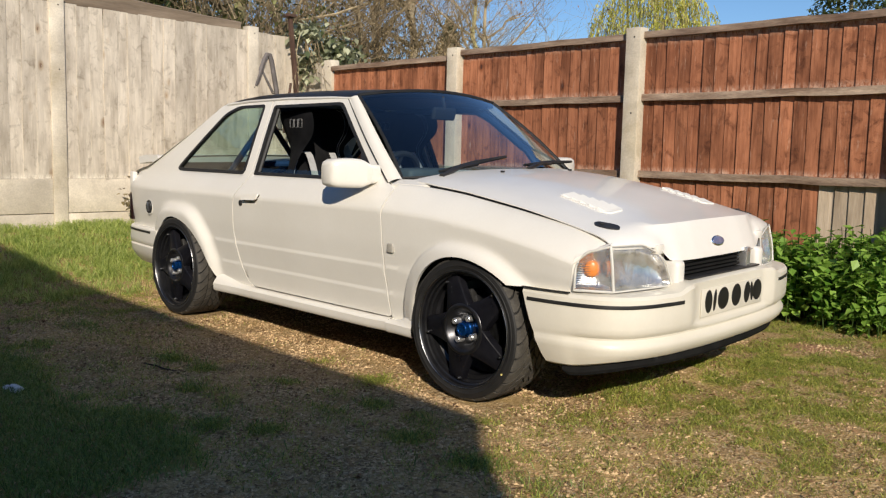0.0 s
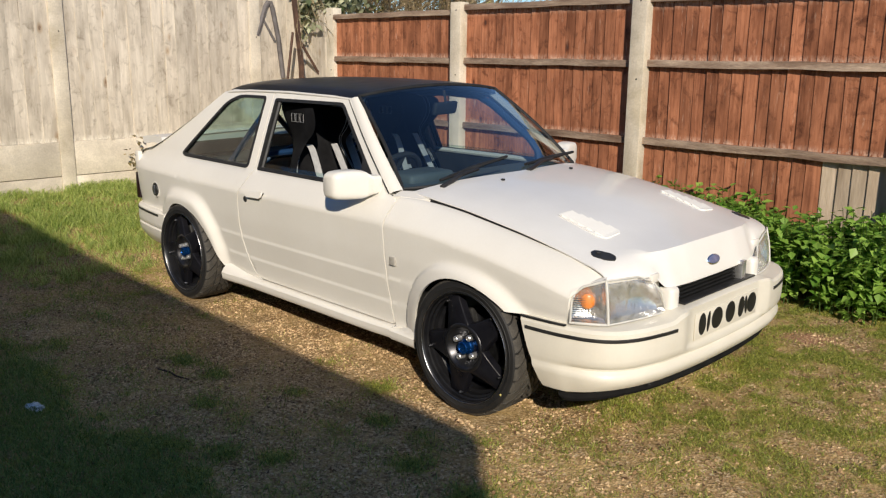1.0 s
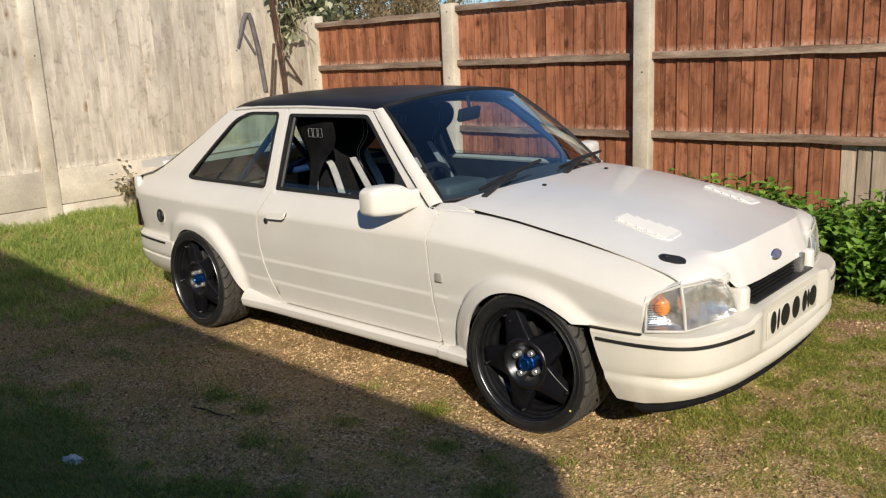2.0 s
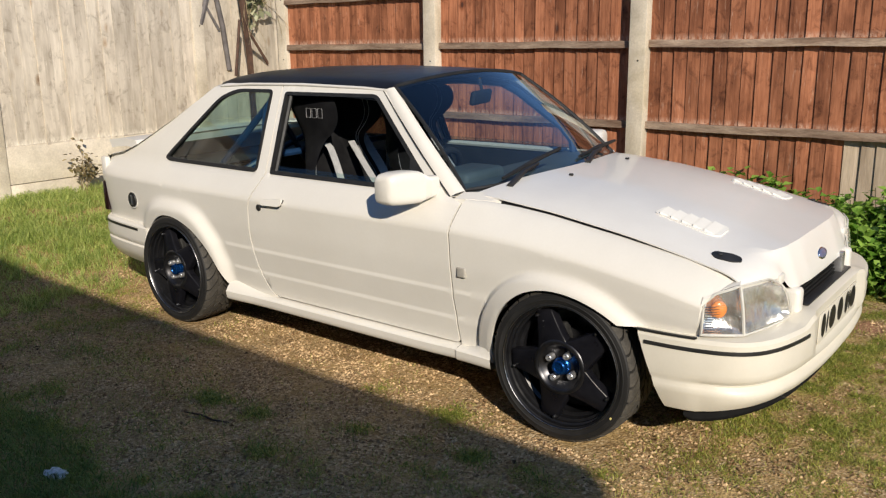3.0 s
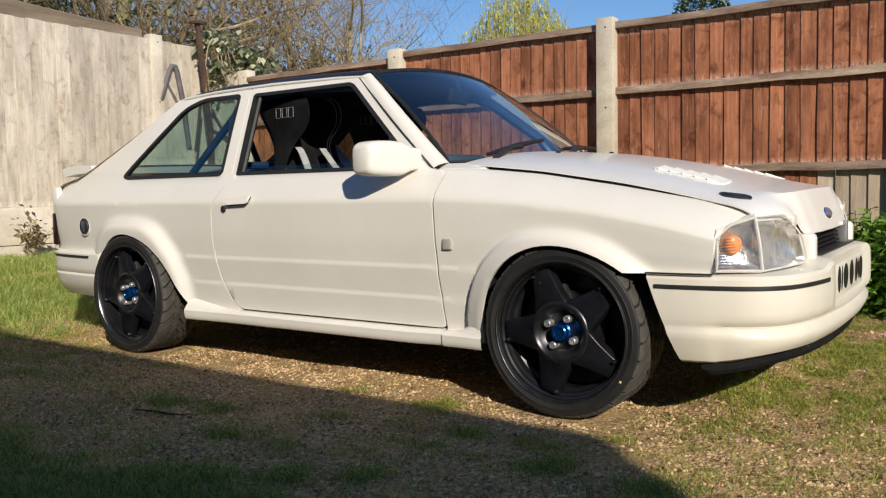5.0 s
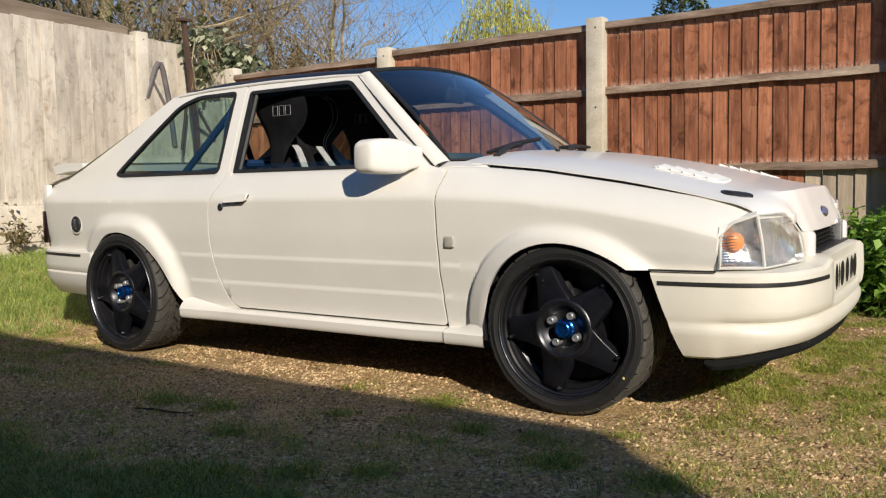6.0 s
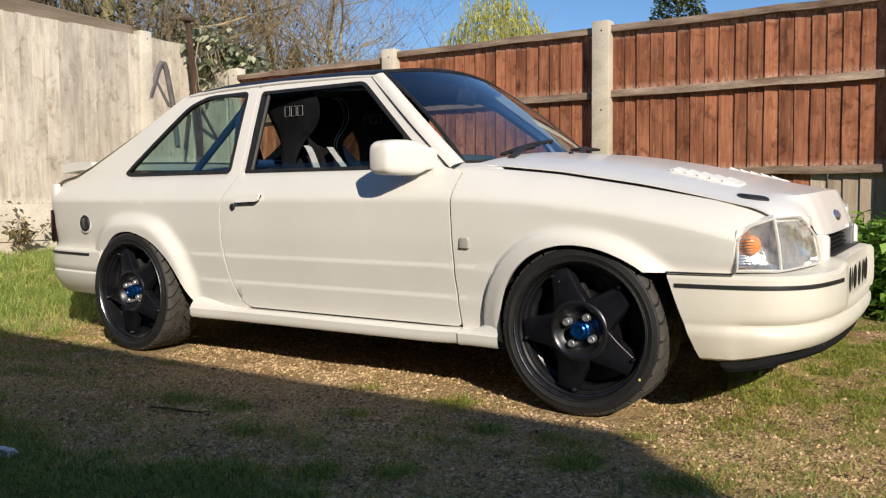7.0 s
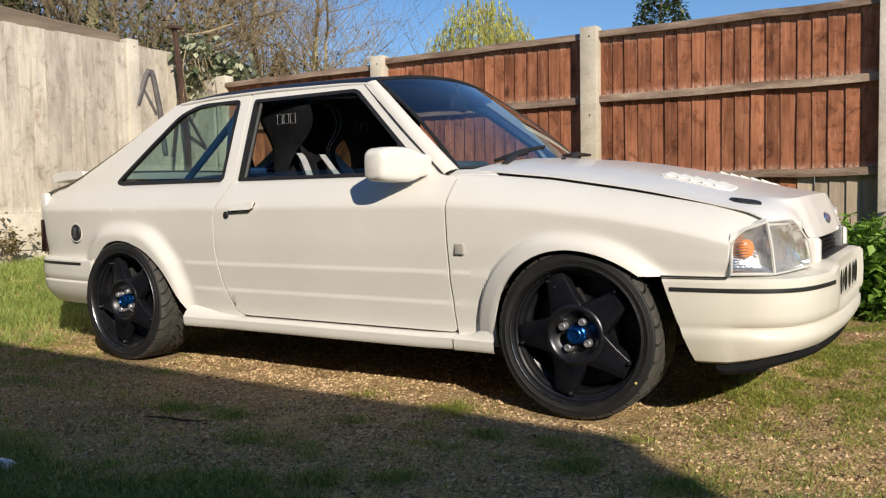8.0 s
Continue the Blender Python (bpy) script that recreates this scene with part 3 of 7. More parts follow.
def grassiness(x, y):
    """Share of grass, 0 for bare gravel to 1 for lawn."""
    n = noise.noise((x * 1.3, y * 1.3, 11.0)) * 0.5 + noise.noise((x * 4.2, y * 4.2, 5.0)) * 0.65
    g = 0.05 + 0.9 * smooth01((-2.25 - x) / 0.7)
    g = max(g, (0.40 + 0.36 * smooth01((y + 0.75) / 0.6)) * smooth01((x - 1.15) / 0.7) * smooth01((y + 2.3) / 1.0))
    g = max(g, 0.20 * smooth01((-1.05 - y) / 0.3))
    g = max(g, 0.92 * smooth01((x - 1.2) / 0.6) * smooth01((y - 0.1) / 0.9))
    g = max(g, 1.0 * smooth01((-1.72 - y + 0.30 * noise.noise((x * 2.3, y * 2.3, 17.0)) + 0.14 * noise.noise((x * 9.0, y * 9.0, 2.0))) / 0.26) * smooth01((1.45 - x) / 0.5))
    g = max(g, 0.50 * smooth01((y - 0.2) / 0.8))
    g = max(g, 0.30 * smooth01((-0.4 - x) / 1.2) * smooth01((y + 1.9) / 0.8))
    moss = noise.noise((x * 3.1, y * 4.2, 33.0)) + 0.6 * noise.noise((x * 8.5, y * 8.5, 8.0))
    g = max(g, 0.50 * smooth01((moss - 0.16) / 0.40) * smooth01((-0.60 - y) / 0.3) * smooth01((2.0 - x) / 0.8))  # thin moss in the gravel
    g = max(g, clump(x, y))
    return min(1.0, max(0.0, g + n * 0.55 * (0.35 + g))) * (1 - 0.9 * bare_soil(x, y))


def bare_soil(x, y):
    """A reddish patch scraped bare beside the nettles."""
    d = math.hypot((x - 1.87) / 0.17, (y - 1.17) / 0.12)
    return smooth01((1.15 + 0.5 * noise.noise((x * 6.0, y * 6.0, 2.0)) - d) / 0.5)


def tuft(x, y):
    """Where the grass stands in clumps."""
    n = 0.8 * noise.noise((x * 5.0, y * 5.0, 21.0)) + 0.8 * noise.noise((x * 12.0, y * 12.0, 4.0)) + 0.6 * noise.noise((x * 27.0, y * 27.0, 9.0))
    return smooth01((n + 0.30) / 0.60)


def ground_mat():
    m = bpy.data.materials.new("gravelly soil")
    m.use_nodes = True
    nt = m.node_tree
    b = nt.nodes["Principled BSDF"]
    tc = nt.nodes.new("ShaderNodeTexCoord")
    vec = tc.outputs["Object"]
    soil = ramp(nt, noise_tex(nt, vec, 2.0, 8, 0.65), [(0.30, (0.33, 0.205, 0.078)), (0.5, (0.58, 0.395, 0.160)), (0.7, (0.74, 0.54, 0.25))])
    vor = nt.nodes.new("ShaderNodeTexVoronoi")
    vor.inputs["Scale"].default_value = 95.0
    nt.links.new(vec, vor.inputs["Vector"])
    stone = ramp(nt, vor.outputs["Color"], [(0.1, (0.09, 0.050, 0.024)), (0.4, (0.36, 0.235, 0.115)), (0.75, (0.64, 0.46, 0.26)), (0.97, (0.84, 0.68, 0.46))])
    humus = ramp(nt, noise_tex(nt, vec, 1.3, 6, 0.7, 0.6), [(0.40, (0.55, 0.53, 0.50)), (0.58, (1, 1, 1))])
    soil = mixed(nt, "MULTIPLY", 0.85, soil, humus)
    col = mixed(nt, "MIX", ramp(nt, noise_tex(nt, vec, 5.0, 6, 0.7), [(0.35, (0.15, 0.15, 0.15)), (0.62, (0.9, 0.9, 0.9))]), soil, stone)
    grain = ramp(nt, noise_tex(nt, vec, 160.0, 3, 0.7), [(0.3, (0.6, 0.6, 0.6)), (0.75, (1.2, 1.2, 1.2))])
    col = mixed(nt, "MULTIPLY", 1.0, col, grain)
    at = nt.nodes.new("ShaderNodeAttribute")
    at.attribute_name = "turf"
    green = ramp(nt, noise_tex(nt, vec, 45.0, 5, 0.7), [(0.3, (0.13, 0.13, 0.024)), (0.55, (0.34, 0.30, 0.070)), (0.8, (0.58, 0.45, 0.17))])
    edge = nt.nodes.new("ShaderNodeMath")
    edge.operation = "MULTIPLY_ADD"
    nt.links.new(noise_tex(nt, vec, 22.0, 5, 0.7), edge.inputs[0])
    edge.inputs[1].default_value = 0.9
    edge.inputs[2].default_value = -0.45
    addn = nt.nodes.new("ShaderNodeMath")
    addn.operation = "ADD"
    nt.links.new(at.outputs["Fac"], addn.inputs[0])
    nt.links.new(edge.outputs[0], addn.inputs[1])
    cover = ramp(nt, addn.outputs[0], [(0.36, (0, 0, 0)), (0.85, (0.85, 0.85, 0.85))])
    col = mixed(nt, "MIX", cover, col, green)
    # dense turf is painted darker, as shade under the blades
    turf_shade = ramp(nt, at.outputs["Fac"], [(0.72, (0, 0, 0)), (0.90, (0.8, 0.8, 0.8))])
    col = mixed(nt, "MIX", turf_shade, col, mixed(nt, "MULTIPLY", 1.0, (0.20, 0.21, 0.05), grain))
    bare = nt.nodes.new("ShaderNodeAttribute")
    bare.attribute_name = "bare"
    col = mixed(nt, "MIX", bare.outputs["Fac"], col, mixed(nt, "MULTIPLY", 1.0, (0.42, 0.22, 0.13), grain))
    nt.links.new(col, b.inputs["Base Color"])
    b.inputs["Roughness"].default_value = 0.95
    b.inputs["Specular IOR Level"].default_value = 0.2
    bp = nt.nodes.new("ShaderNodeBump")
    bp.inputs["Strength"].default_value, bp.inputs["Distance"].default_value = 0.6, 0.009
    hmix = mixed(nt, "ADD", 0.6, vor.outputs["Distance"], noise_tex(nt, vec, 90.0, 5, 0.7))
    nt.links.new(hmix, bp.inputs["Height"])
    nt.links.new(bp.outputs["Normal"], b.inputs["Normal"])
    return m


def build_ground():
    def axis(lo, hi, step, far):
        near = list(np.arange(lo, hi + 1e-6, step))
        out, d = [], step
        x = hi
        while x < far:
            d *= 1.5
            x += d
            out.append(x)
        neg, d, x = [], step, lo
        while x > -far:
            d *= 1.5
            x -= d
            neg.append(x)
        return neg[::-1] + near + out
    xs, ys = axis(-4.6, 4.2, 0.055, 900), axis(-4.4, 2.8, 0.055, 900)
    verts = [(x, y, ground_z(x, y)) for x in xs for y in ys]
    ny = len(ys)
    faces = [(i * ny + j, (i + 1) * ny + j, (i + 1) * ny + j + 1, i * ny + j + 1) for i in range(len(xs) - 1) for j in range(ny - 1)]
    ob = raw("ground", verts, faces, ground_mat(), smooth=60)
    turf = ob.data.attributes.new("turf", "FLOAT", "POINT")
    turf.data.foreach_set("value", [grassiness(v[0], v[1]) * (0.45 + 0.55 * tuft(v[0], v[1])) if abs(v[0]) < 8 and abs(v[1]) < 8 else 0.8 for v in verts])
    soil = ob.data.attributes.new("bare", "FLOAT", "POINT")
    soil.data.foreach_set("value", [0.9 * bare_soil(v[0], v[1]) for v in verts])
    tagged(ob, "sandy gravel yard with worn patchy grass", "ground", kind="structure")
    return ob


build_ground()

# the house behind the camera, whose shade falls on the yard
house = thing("house", "dark timber-clad single-storey house with a tiled roof", "house", at=(0, -4.575, 0))
EAVE = 3.15
h_lo, h_hi = (-15.0, -5.0, -0.1), (6.23, 0.0, EAVE - 0.12)
box_part("wall", h_lo, h_hi, render_wall, house, bevel=0.0)
verts, faces = [], []
for k in range(150):
    x0 = -15.0 + k * 0.1413
    n0 = len(verts)
    verts += [(x0, 0.004, 0.05), (x0 + 0.115, 0.004, 0.05), (x0 + 0.115, 0.004, EAVE - 0.13), (x0, 0.004, EAVE - 0.13)]
    verts += [(p[0], 0.024, p[2]) for p in verts[-4:]]
    faces += [tuple(n0 + i for i in f) for f in ((4, 5, 6, 7), (0, 4, 7, 3), (1, 2, 6, 5), (3, 7, 6, 2), (0, 1, 5, 4))]
raw("cladding", verts, faces, clad_board, house, "upright timber cladding boards", smooth=0)
bm = bmesh.new()
add_box(bm, (-15.2, -5.2, EAVE - 0.12), (6.235, 0.028, EAVE), 0.004)
part("roof", bm, roof_tile, house)
house.rotation_euler = (0, 0, radians(-1.6))

# ---------- the car ----------
car = thing("car", "white three-door hatchback with black roof and black wheels", "car")
R_WHEEL, X_F, X_R = 0.297, 1.2, -1.2

_zs = np.linspace(0.05, 1.40, 1351)
_ys = np.interp(_zs, [0.05, 0.20, 0.264, 0.374, 0.380, 0.494, 0.500, 0.60, 0.72, 0.748, 0.775, 0.862, 0.885, 1.09, 1.25, 1.30, 1.4],
                [0.69, 0.704, 0.718, 0.7425, 0.7395, 0.7650, 0.7620, 0.778, 0.787, 0.7885, 0.775, 0.703, 0.692, 0.609, 0.541, 0.515, 0.45])
_k = np.hanning(5)
_ys = np.convolve(np.pad(_ys, 2, mode="edge"), _k / _k.sum(), mode="valid")


def body_y(s):
    return float(np.interp(s, _zs, _ys))


def lut(x, xs, ys):
    return float(np.interp(x, xs, ys))


def soft_lut(x, xs, ys, w=0.05):
    return sum(lut(x + d * w, xs, ys) * k for d, k in ((-1, 0.2), (-0.5, 0.25), (0, 0.1), (0.5, 0.25), (1, 0.2)))


TAPER = ([-2.10, -2.02, -1.95, -1.85, -1.63, -1.2, -0.6, 0.6, 1.2, 1.5, 1.65, 1.72, 1.85], [0.16, 0.105, 0.085, 0.068, 0.045, 0.018, 0, 0, 0.004, 0.012, 0.022, 0.032, 0.07])
GAP_Z = ([0.5, 0.62, 0.80, 1.06, 1.35, 1.62, 1.74, 1.79, 1.85], [0.866, 0.866, 0.861, 0.834, 0.788, 0.738, 0.712, 0.693, 0.66])
SHO_Z = ([0.5, 0.70, 1.0, 1.3, 1.55, 1.72, 1.85], [0.745, 0.745, 0.735, 0.700, 0.655, 0.612, 0.58])


FRONT_FLARE, REAR_FLARE = (X_F - 0.021, 0.269), (X_R, 0.29)  # centres of the arch flares


def flare(x, s):
    """How far the wheel-arch flares stand out, and how far they have replaced the flank's creases (0 to 1).
    The front one has a stepped edge towards the door and runs out softly towards the lamp."""
    dx, dz = x - FRONT_FLARE[0], s - FRONT_FLARE[1]
    r = math.hypot(dx, dz if dz > 0 else dz * 0.55)
    back = smooth01((math.degrees(math.atan2(max(dz, 0.0), dx)) - 70) / 55)
    step = 0.40 * smooth01((0.393 - r) / 0.014) + 0.60 * min(1.0, max(0.0, (0.393 - r) / 0.075))
    soft = smooth01((0.432 - r) / 0.095)
    front = step * back + soft * (1 - back)
    cover = smooth01((0.400 - r) / 0.014) * back + soft * (1 - back)
    dx, dz = x - REAR_FLARE[0], s - REAR_FLARE[1]
    r = math.hypot(dx, dz if dz > 0 else dz * 0.55)
    rear = smooth01((0.440 - r) / 0.090)
    fade = smooth01((0.70 - s) / 0.08)
    return 0.044 * max(front, rear) * fade, max(cover, rear) * fade


PLAIN_Z, PLAIN_Y = [0.05, 0.20, 0.264, 0.50, 0.60, 0.72], [0.69, 0.704, 0.717, 0.762, 0.778, 0.787]  # flank without its creases
ARCHES = (FRONT_FLARE, REAR_FLARE)


def side(x, s):
    """The near side of the body at nominal height s; on the wings the part above the shoulder rolls over to the bonnet gap."""
    y, z = body_y(s), s
    f = smooth01((x - 0.60) / 0.35)
    zsh, ztop = soft_lut(x, *SHO_Z), soft_lut(x, *GAP_Z, 0.03)
    if s <= 0.5:
        pass
    elif s <= 0.745:
        z = 0.5 + (s - 0.5) / 0.245 * (zsh - 0.5)
    elif s <= 0.8650001:
        u = (s - 0.745) / 0.12
        ysh = body_y(0.745)
        zl, yl = zsh + (ztop - zsh) * u, y
        ze = zsh + (ztop - zsh) * math.sin(u * math.pi / 2)
        ye = ysh + (0.655 - ysh + 0.02 * (1 - f)) * (1 - math.cos(u * math.pi / 2))
        yc = ysh + (0.655 - ysh + 0.02 * (1 - f)) * u  # a flat chamfer with a crisp lower edge, part rounded
        ze, ye = ze * 0.42 + zl * 0.58, ye * 0.42 + yc * 0.58
        z, y = zl + (ze - zl) * f, yl + (ye - yl) * f
    t = soft_lut(x, *TAPER)
    y -= t * (1.0 if s < 0.80 else 0.55 + 0.45 * smooth01((0.95 - s) / 0.15))
    out, cover = flare(x, s)
    if s < 0.70:
        y += (lut(s, PLAIN_Z, PLAIN_Y) - body_y(s)) * cover
    return (x, -(y + out), z)


def mirror_side(x, s):
    p = side(x, s)
    return (p[0], -p[1], p[2])


def circle_arc(cx, cz, r, a0, a1, n):
    return [(cx + r * math.cos(radians(a0 + (a1 - a0) * k / (n - 1))), cz + r * math.sin(radians(a0 + (a1 - a0) * k / (n - 1)))) for k in range(n)]


CREASES = (0.364, 0.3735, 0.3805, 0.390, 0.484, 0.4935, 0.5005, 0.510, 0.734, 0.747, 0.760, 0.775)
G = 0.0045  # half a shut line
DOOR = [(-0.441, 0.262, 0.02), (0.685, 0.262, 0.02), (0.677, 0.46), (0.677, 0.74), (0.684, 0.846, 0.01), (0.600, 0.872, 0.01), (0.130, 1.272, 0.03), (-0.540, 1.280, 0.02),
        (-0.505, 0.868), (-0.520, 0.800), (-0.550, 0.704), (-0.561, 0.552), (-0.540, 0.401), (-0.490, 0.290)]
DOOR_HOLE = rounded([(-0.478, 0.868, 0.012), (0.556, 0.868, 0.012), (0.096, 1.252, 0.03), (-0.512, 1.250, 0.02)], 0.02)
FRONT_ARCH = circle_arc(X_F, 0.283, 0.322, 45.0, 184, 24)
WING = [(0.684 + 2 * G, 0.262), (0.677 + 2 * G, 0.46), (0.677 + 2 * G, 0.74), (0.684 + 2 * G, 0.850), (0.70, 0.8645), (0.80, 0.8645), (1.10, 0.8645), (1.40, 0.8645), (1.65, 0.8645), (1.782, 0.8645),
        (1.745, 0.80), (1.708, 0.745), (1.700, 0.62), (1.700, 0.515), (1.50, 0.511)] + FRONT_ARCH + [(0.878, 0.225), (0.69, 0.225)]
REAR_ARCH = [(-0.795, 0.250), (-0.815, 0.285), (-0.850, 0.350), (-0.893, 0.422), (-0.941, 0.482), (-1.023, 0.545), (-1.13, 0.585), (-1.225, 0.594), (-1.32, 0.573), (-1.409, 0.510), (-1.465, 0.430)]
REAR_ARCH = [(p.x, p.y) for p in spline([(x, z, 0) for x, z in REAR_ARCH], 41)]
QUARTER = [(-0.446, 0.255), (-0.496, 0.290), (-0.540 - 2 * G, 0.401), (-0.561 - 2 * G, 0.552), (-0.550 - 2 * G, 0.704), (-0.520 - 2 * G, 0.800), (-0.512, 0.868), (-0.547, 1.284),
           (-0.98, 1.280), (-1.078, 1.262), (-1.215, 1.178), (-1.396, 1.075), (-1.549, 0.995), (-1.66, 0.935), (-1.78, 0.890), (-1.93, 0.866), (-2.012, 0.850),
           (-2.018, 0.69), (-2.012, 0.49), (-1.70, 0.49), (-1.475, 0.49)] + REAR_ARCH[::-1] + [(-0.70, 0.25)]
Q_HOLE = rounded([(-1.372, 0.884, 0.03), (-1.33, 0.868, 0.03), (-0.572, 0.868, 0.03), (-0.602, 1.258, 0.03), (-0.880, 1.256, 0.05), (-1.010, 1.215, 0.05)], 0.03)


def offset_loop(poly, d):
    """Moves a closed loop outwards by d (inwards where negative)."""
    area = sum(poly[i - 1][0] * poly[i][1] - poly[i][0] * poly[i - 1][1] for i in range(len(poly)))
    sgn = 1 if area > 0 else -1
    out = []
    for i in range(len(poly)):
        a, p, b = Vector(poly[i - 1]), Vector(poly[i]), Vector(poly[(i + 1) % len(poly)])
        e = (b - a).normalized()
        out.append((p.x + e.y * d * sgn, p.y - e.x * d * sgn))
    return out


def ring_on(fn, loop, width, lift, material, name, parent, label="", sgn=-1, inward=0.02):
    """A flat seal that follows a loop on a surface, running inwards from it."""
    inner = offset_loop(loop, -width)
    bm = bmesh.new()
    rows = []
    for o, i in zip(loop, inner):
        a, b = Vector(fn(*o)), Vector(fn(*i))
        rows.append([bm.verts.new(a + Vector((0, sgn * lift, 0))), bm.verts.new(b + Vector((0, sgn * lift, 0))), bm.verts.new(b + Vector((0, -sgn * inward, 0))), bm.verts.new(a + Vector((0, -sgn * inward, 0)))])
    n = len(rows)
    for k in range(n):
        for j in range(4):
            bm.faces.new((rows[k][j], rows[(k + 1) % n][j], rows[(k + 1) % n][(j + 1) % 4], rows[k][(j + 1) % 4]))
    return part(name, bm, material, parent, label, 50)


def build_side(fn, sgn):
    flip = -sgn
    door = panel("door", rounded(DOOR, 0.0), [DOOR_HOLE], fn, paint, car, step=0.035, edge=0.02, flip=flip, lines=CREASES)
    panel("front_wing", WING, [], fn, paint, car, step=0.032, edge=0.02, flip=flip, lines=CREASES, rings=ARCHES[:1])
    quarter = panel("rear_quarter", QUARTER, [Q_HOLE], fn, paint, car, step=0.035, edge=0.02, flip=flip, lines=CREASES, rings=ARCHES[1:])
    ring_on(fn, divided(DOOR_HOLE, 0.04), 0.016, 0.003, rubber_seal, "window_seal", door, sgn=sgn)
    ring_on(fn, divided(Q_HOLE, 0.04), 0.017, 0.004, rubber_seal, "window_seal", quarter, sgn=sgn)
    panel("quarter_glass", offset_loop(Q_HOLE, -0.010), [], lambda x, s: tuple(Vector(fn(x, s)) + Vector((0, -sgn * 0.008, 0))), glass_side if sgn < 0 else glass_dark, quarter, "green tinted glass", step=0.08, edge=0.05, thick=0)
    # the dropped door glass leaves a strip above the sill
    low = [(-0.482, 0.866), (0.53, 0.866), (0.49, 0.905), (-0.485, 0.905)]
    panel("door_glass", low, [], lambda x, s: tuple(Vector(fn(x, s)) + Vector((0, -sgn * 0.010, 0))), glass_side, door, "lowered window glass", step=0.1, edge=0.06, thick=0)
    # sill skirt
    xs = np.linspace(-0.80, 0.868, 34)

    def skirt(x, v):
        prof = [(0.690, 0.2545), (0.724, 0.2535), (0.746, 0.247), (0.753, 0.239), (0.749, 0.205), (0.742, 0.196), (0.700, 0.189), (0.60, 0.192)]
        i = min(int(v), len(prof) - 2)
        y = prof[i][0] + (prof[i + 1][0] - prof[i][0]) * (v - i)
        z = prof[i][1] + (prof[i + 1][1] - prof[i][1]) * (v - i)
        end = 0.012 * smooth01((abs(x - 0.05) - 0.60) / 0.25)
        rise = 0.060 * smooth01((-0.50 - x) / 0.34) * smooth01((2.6 - v) / 2.4)  # the rear end sweeps up into the arch flare
        return (x, sgn * (y + end - 0.45 * rise), z + 0.006 * smooth01((x - 0.5) / 0.3) + rise)
    grid_part("side_skirt", skirt, [x for x in xs if x < 0.68] + [0.6925], np.arange(0, 7.01, 0.5), paint, car)
    grid_part("skirt_end", lambda x, v: (lambda p, k: (p[0], p[1] + sgn * (0.006 + 0.10 * k), p[2] - 0.002 + k))(skirt(x, v), 0.085 * smooth01((x - 0.74) / 0.15) * smooth01((2.6 - v) / 2.4)), [0.6935, 0.72, 0.76, 0.80, 0.84, 0.872], np.arange(0, 7.01, 0.5), paint, car)
    # turned lip of the rear arch beside the bumper
    tube_part("arch_lip", [(x, sgn * y, z) for x, y, z in ((-1.452, 0.762, 0.500), (-1.468, 0.770, 0.430), (-1.478, 0.774, 0.360), (-1.478, 0.770, 0.300), (-1.470, 0.755, 0.250))], [0.010, 0.015, 0.016, 0.015, 0.010], paint, car)
    # inner wheel arches, dark
    for xw in (X_F, X_R):
        bm = bmesh.new()
        for k in range(20):
            a0, a1 = radians(2 + 180 * k / 20), radians(2 + 180 * (k + 1) / 20)
            q = [bm.verts.new((xw + 0.36 * math.cos(a), sgn * y, 0.29 + 0.345 * math.sin(a))) for a, y in ((a0, 0.745), (a1, 0.745), (a1, 0.40), (a0, 0.40))]
            bm.faces.new(q)
        part("arch_liner", bm, black_plastic, car)
    return door, quarter


door_near, quarter_near = build_side(side, -1)
door_far, quarter_far = build_side(mirror_side, 1)

# roof


def roof_fn(x, v):
    """v runs across from -1 to 1."""
    half = 0.522 - 0.030 * smooth01((-0.75 - x) / 0.45) + 0.008 * smooth01((0.3 - abs(x + 0.3)) / 0.5)
    edge = lut(x, [-1.12, -1.04, -0.8, -0.4, 0.0, 0.12, 0.20], [1.262, 1.280, 1.296, 1.300, 1.292, 1.285, 1.276])
    xx = x + (0.040 * (1 - v * v) if x > 0.05 else 0) - (0.03 * (1 - v * v) if x < -0.95 else 0)
    return (xx, v * half, edge + 0.036 * (1 - abs(v) ** 2.4) + 0.022 * (1 - abs(v) ** 16) - 0.012)


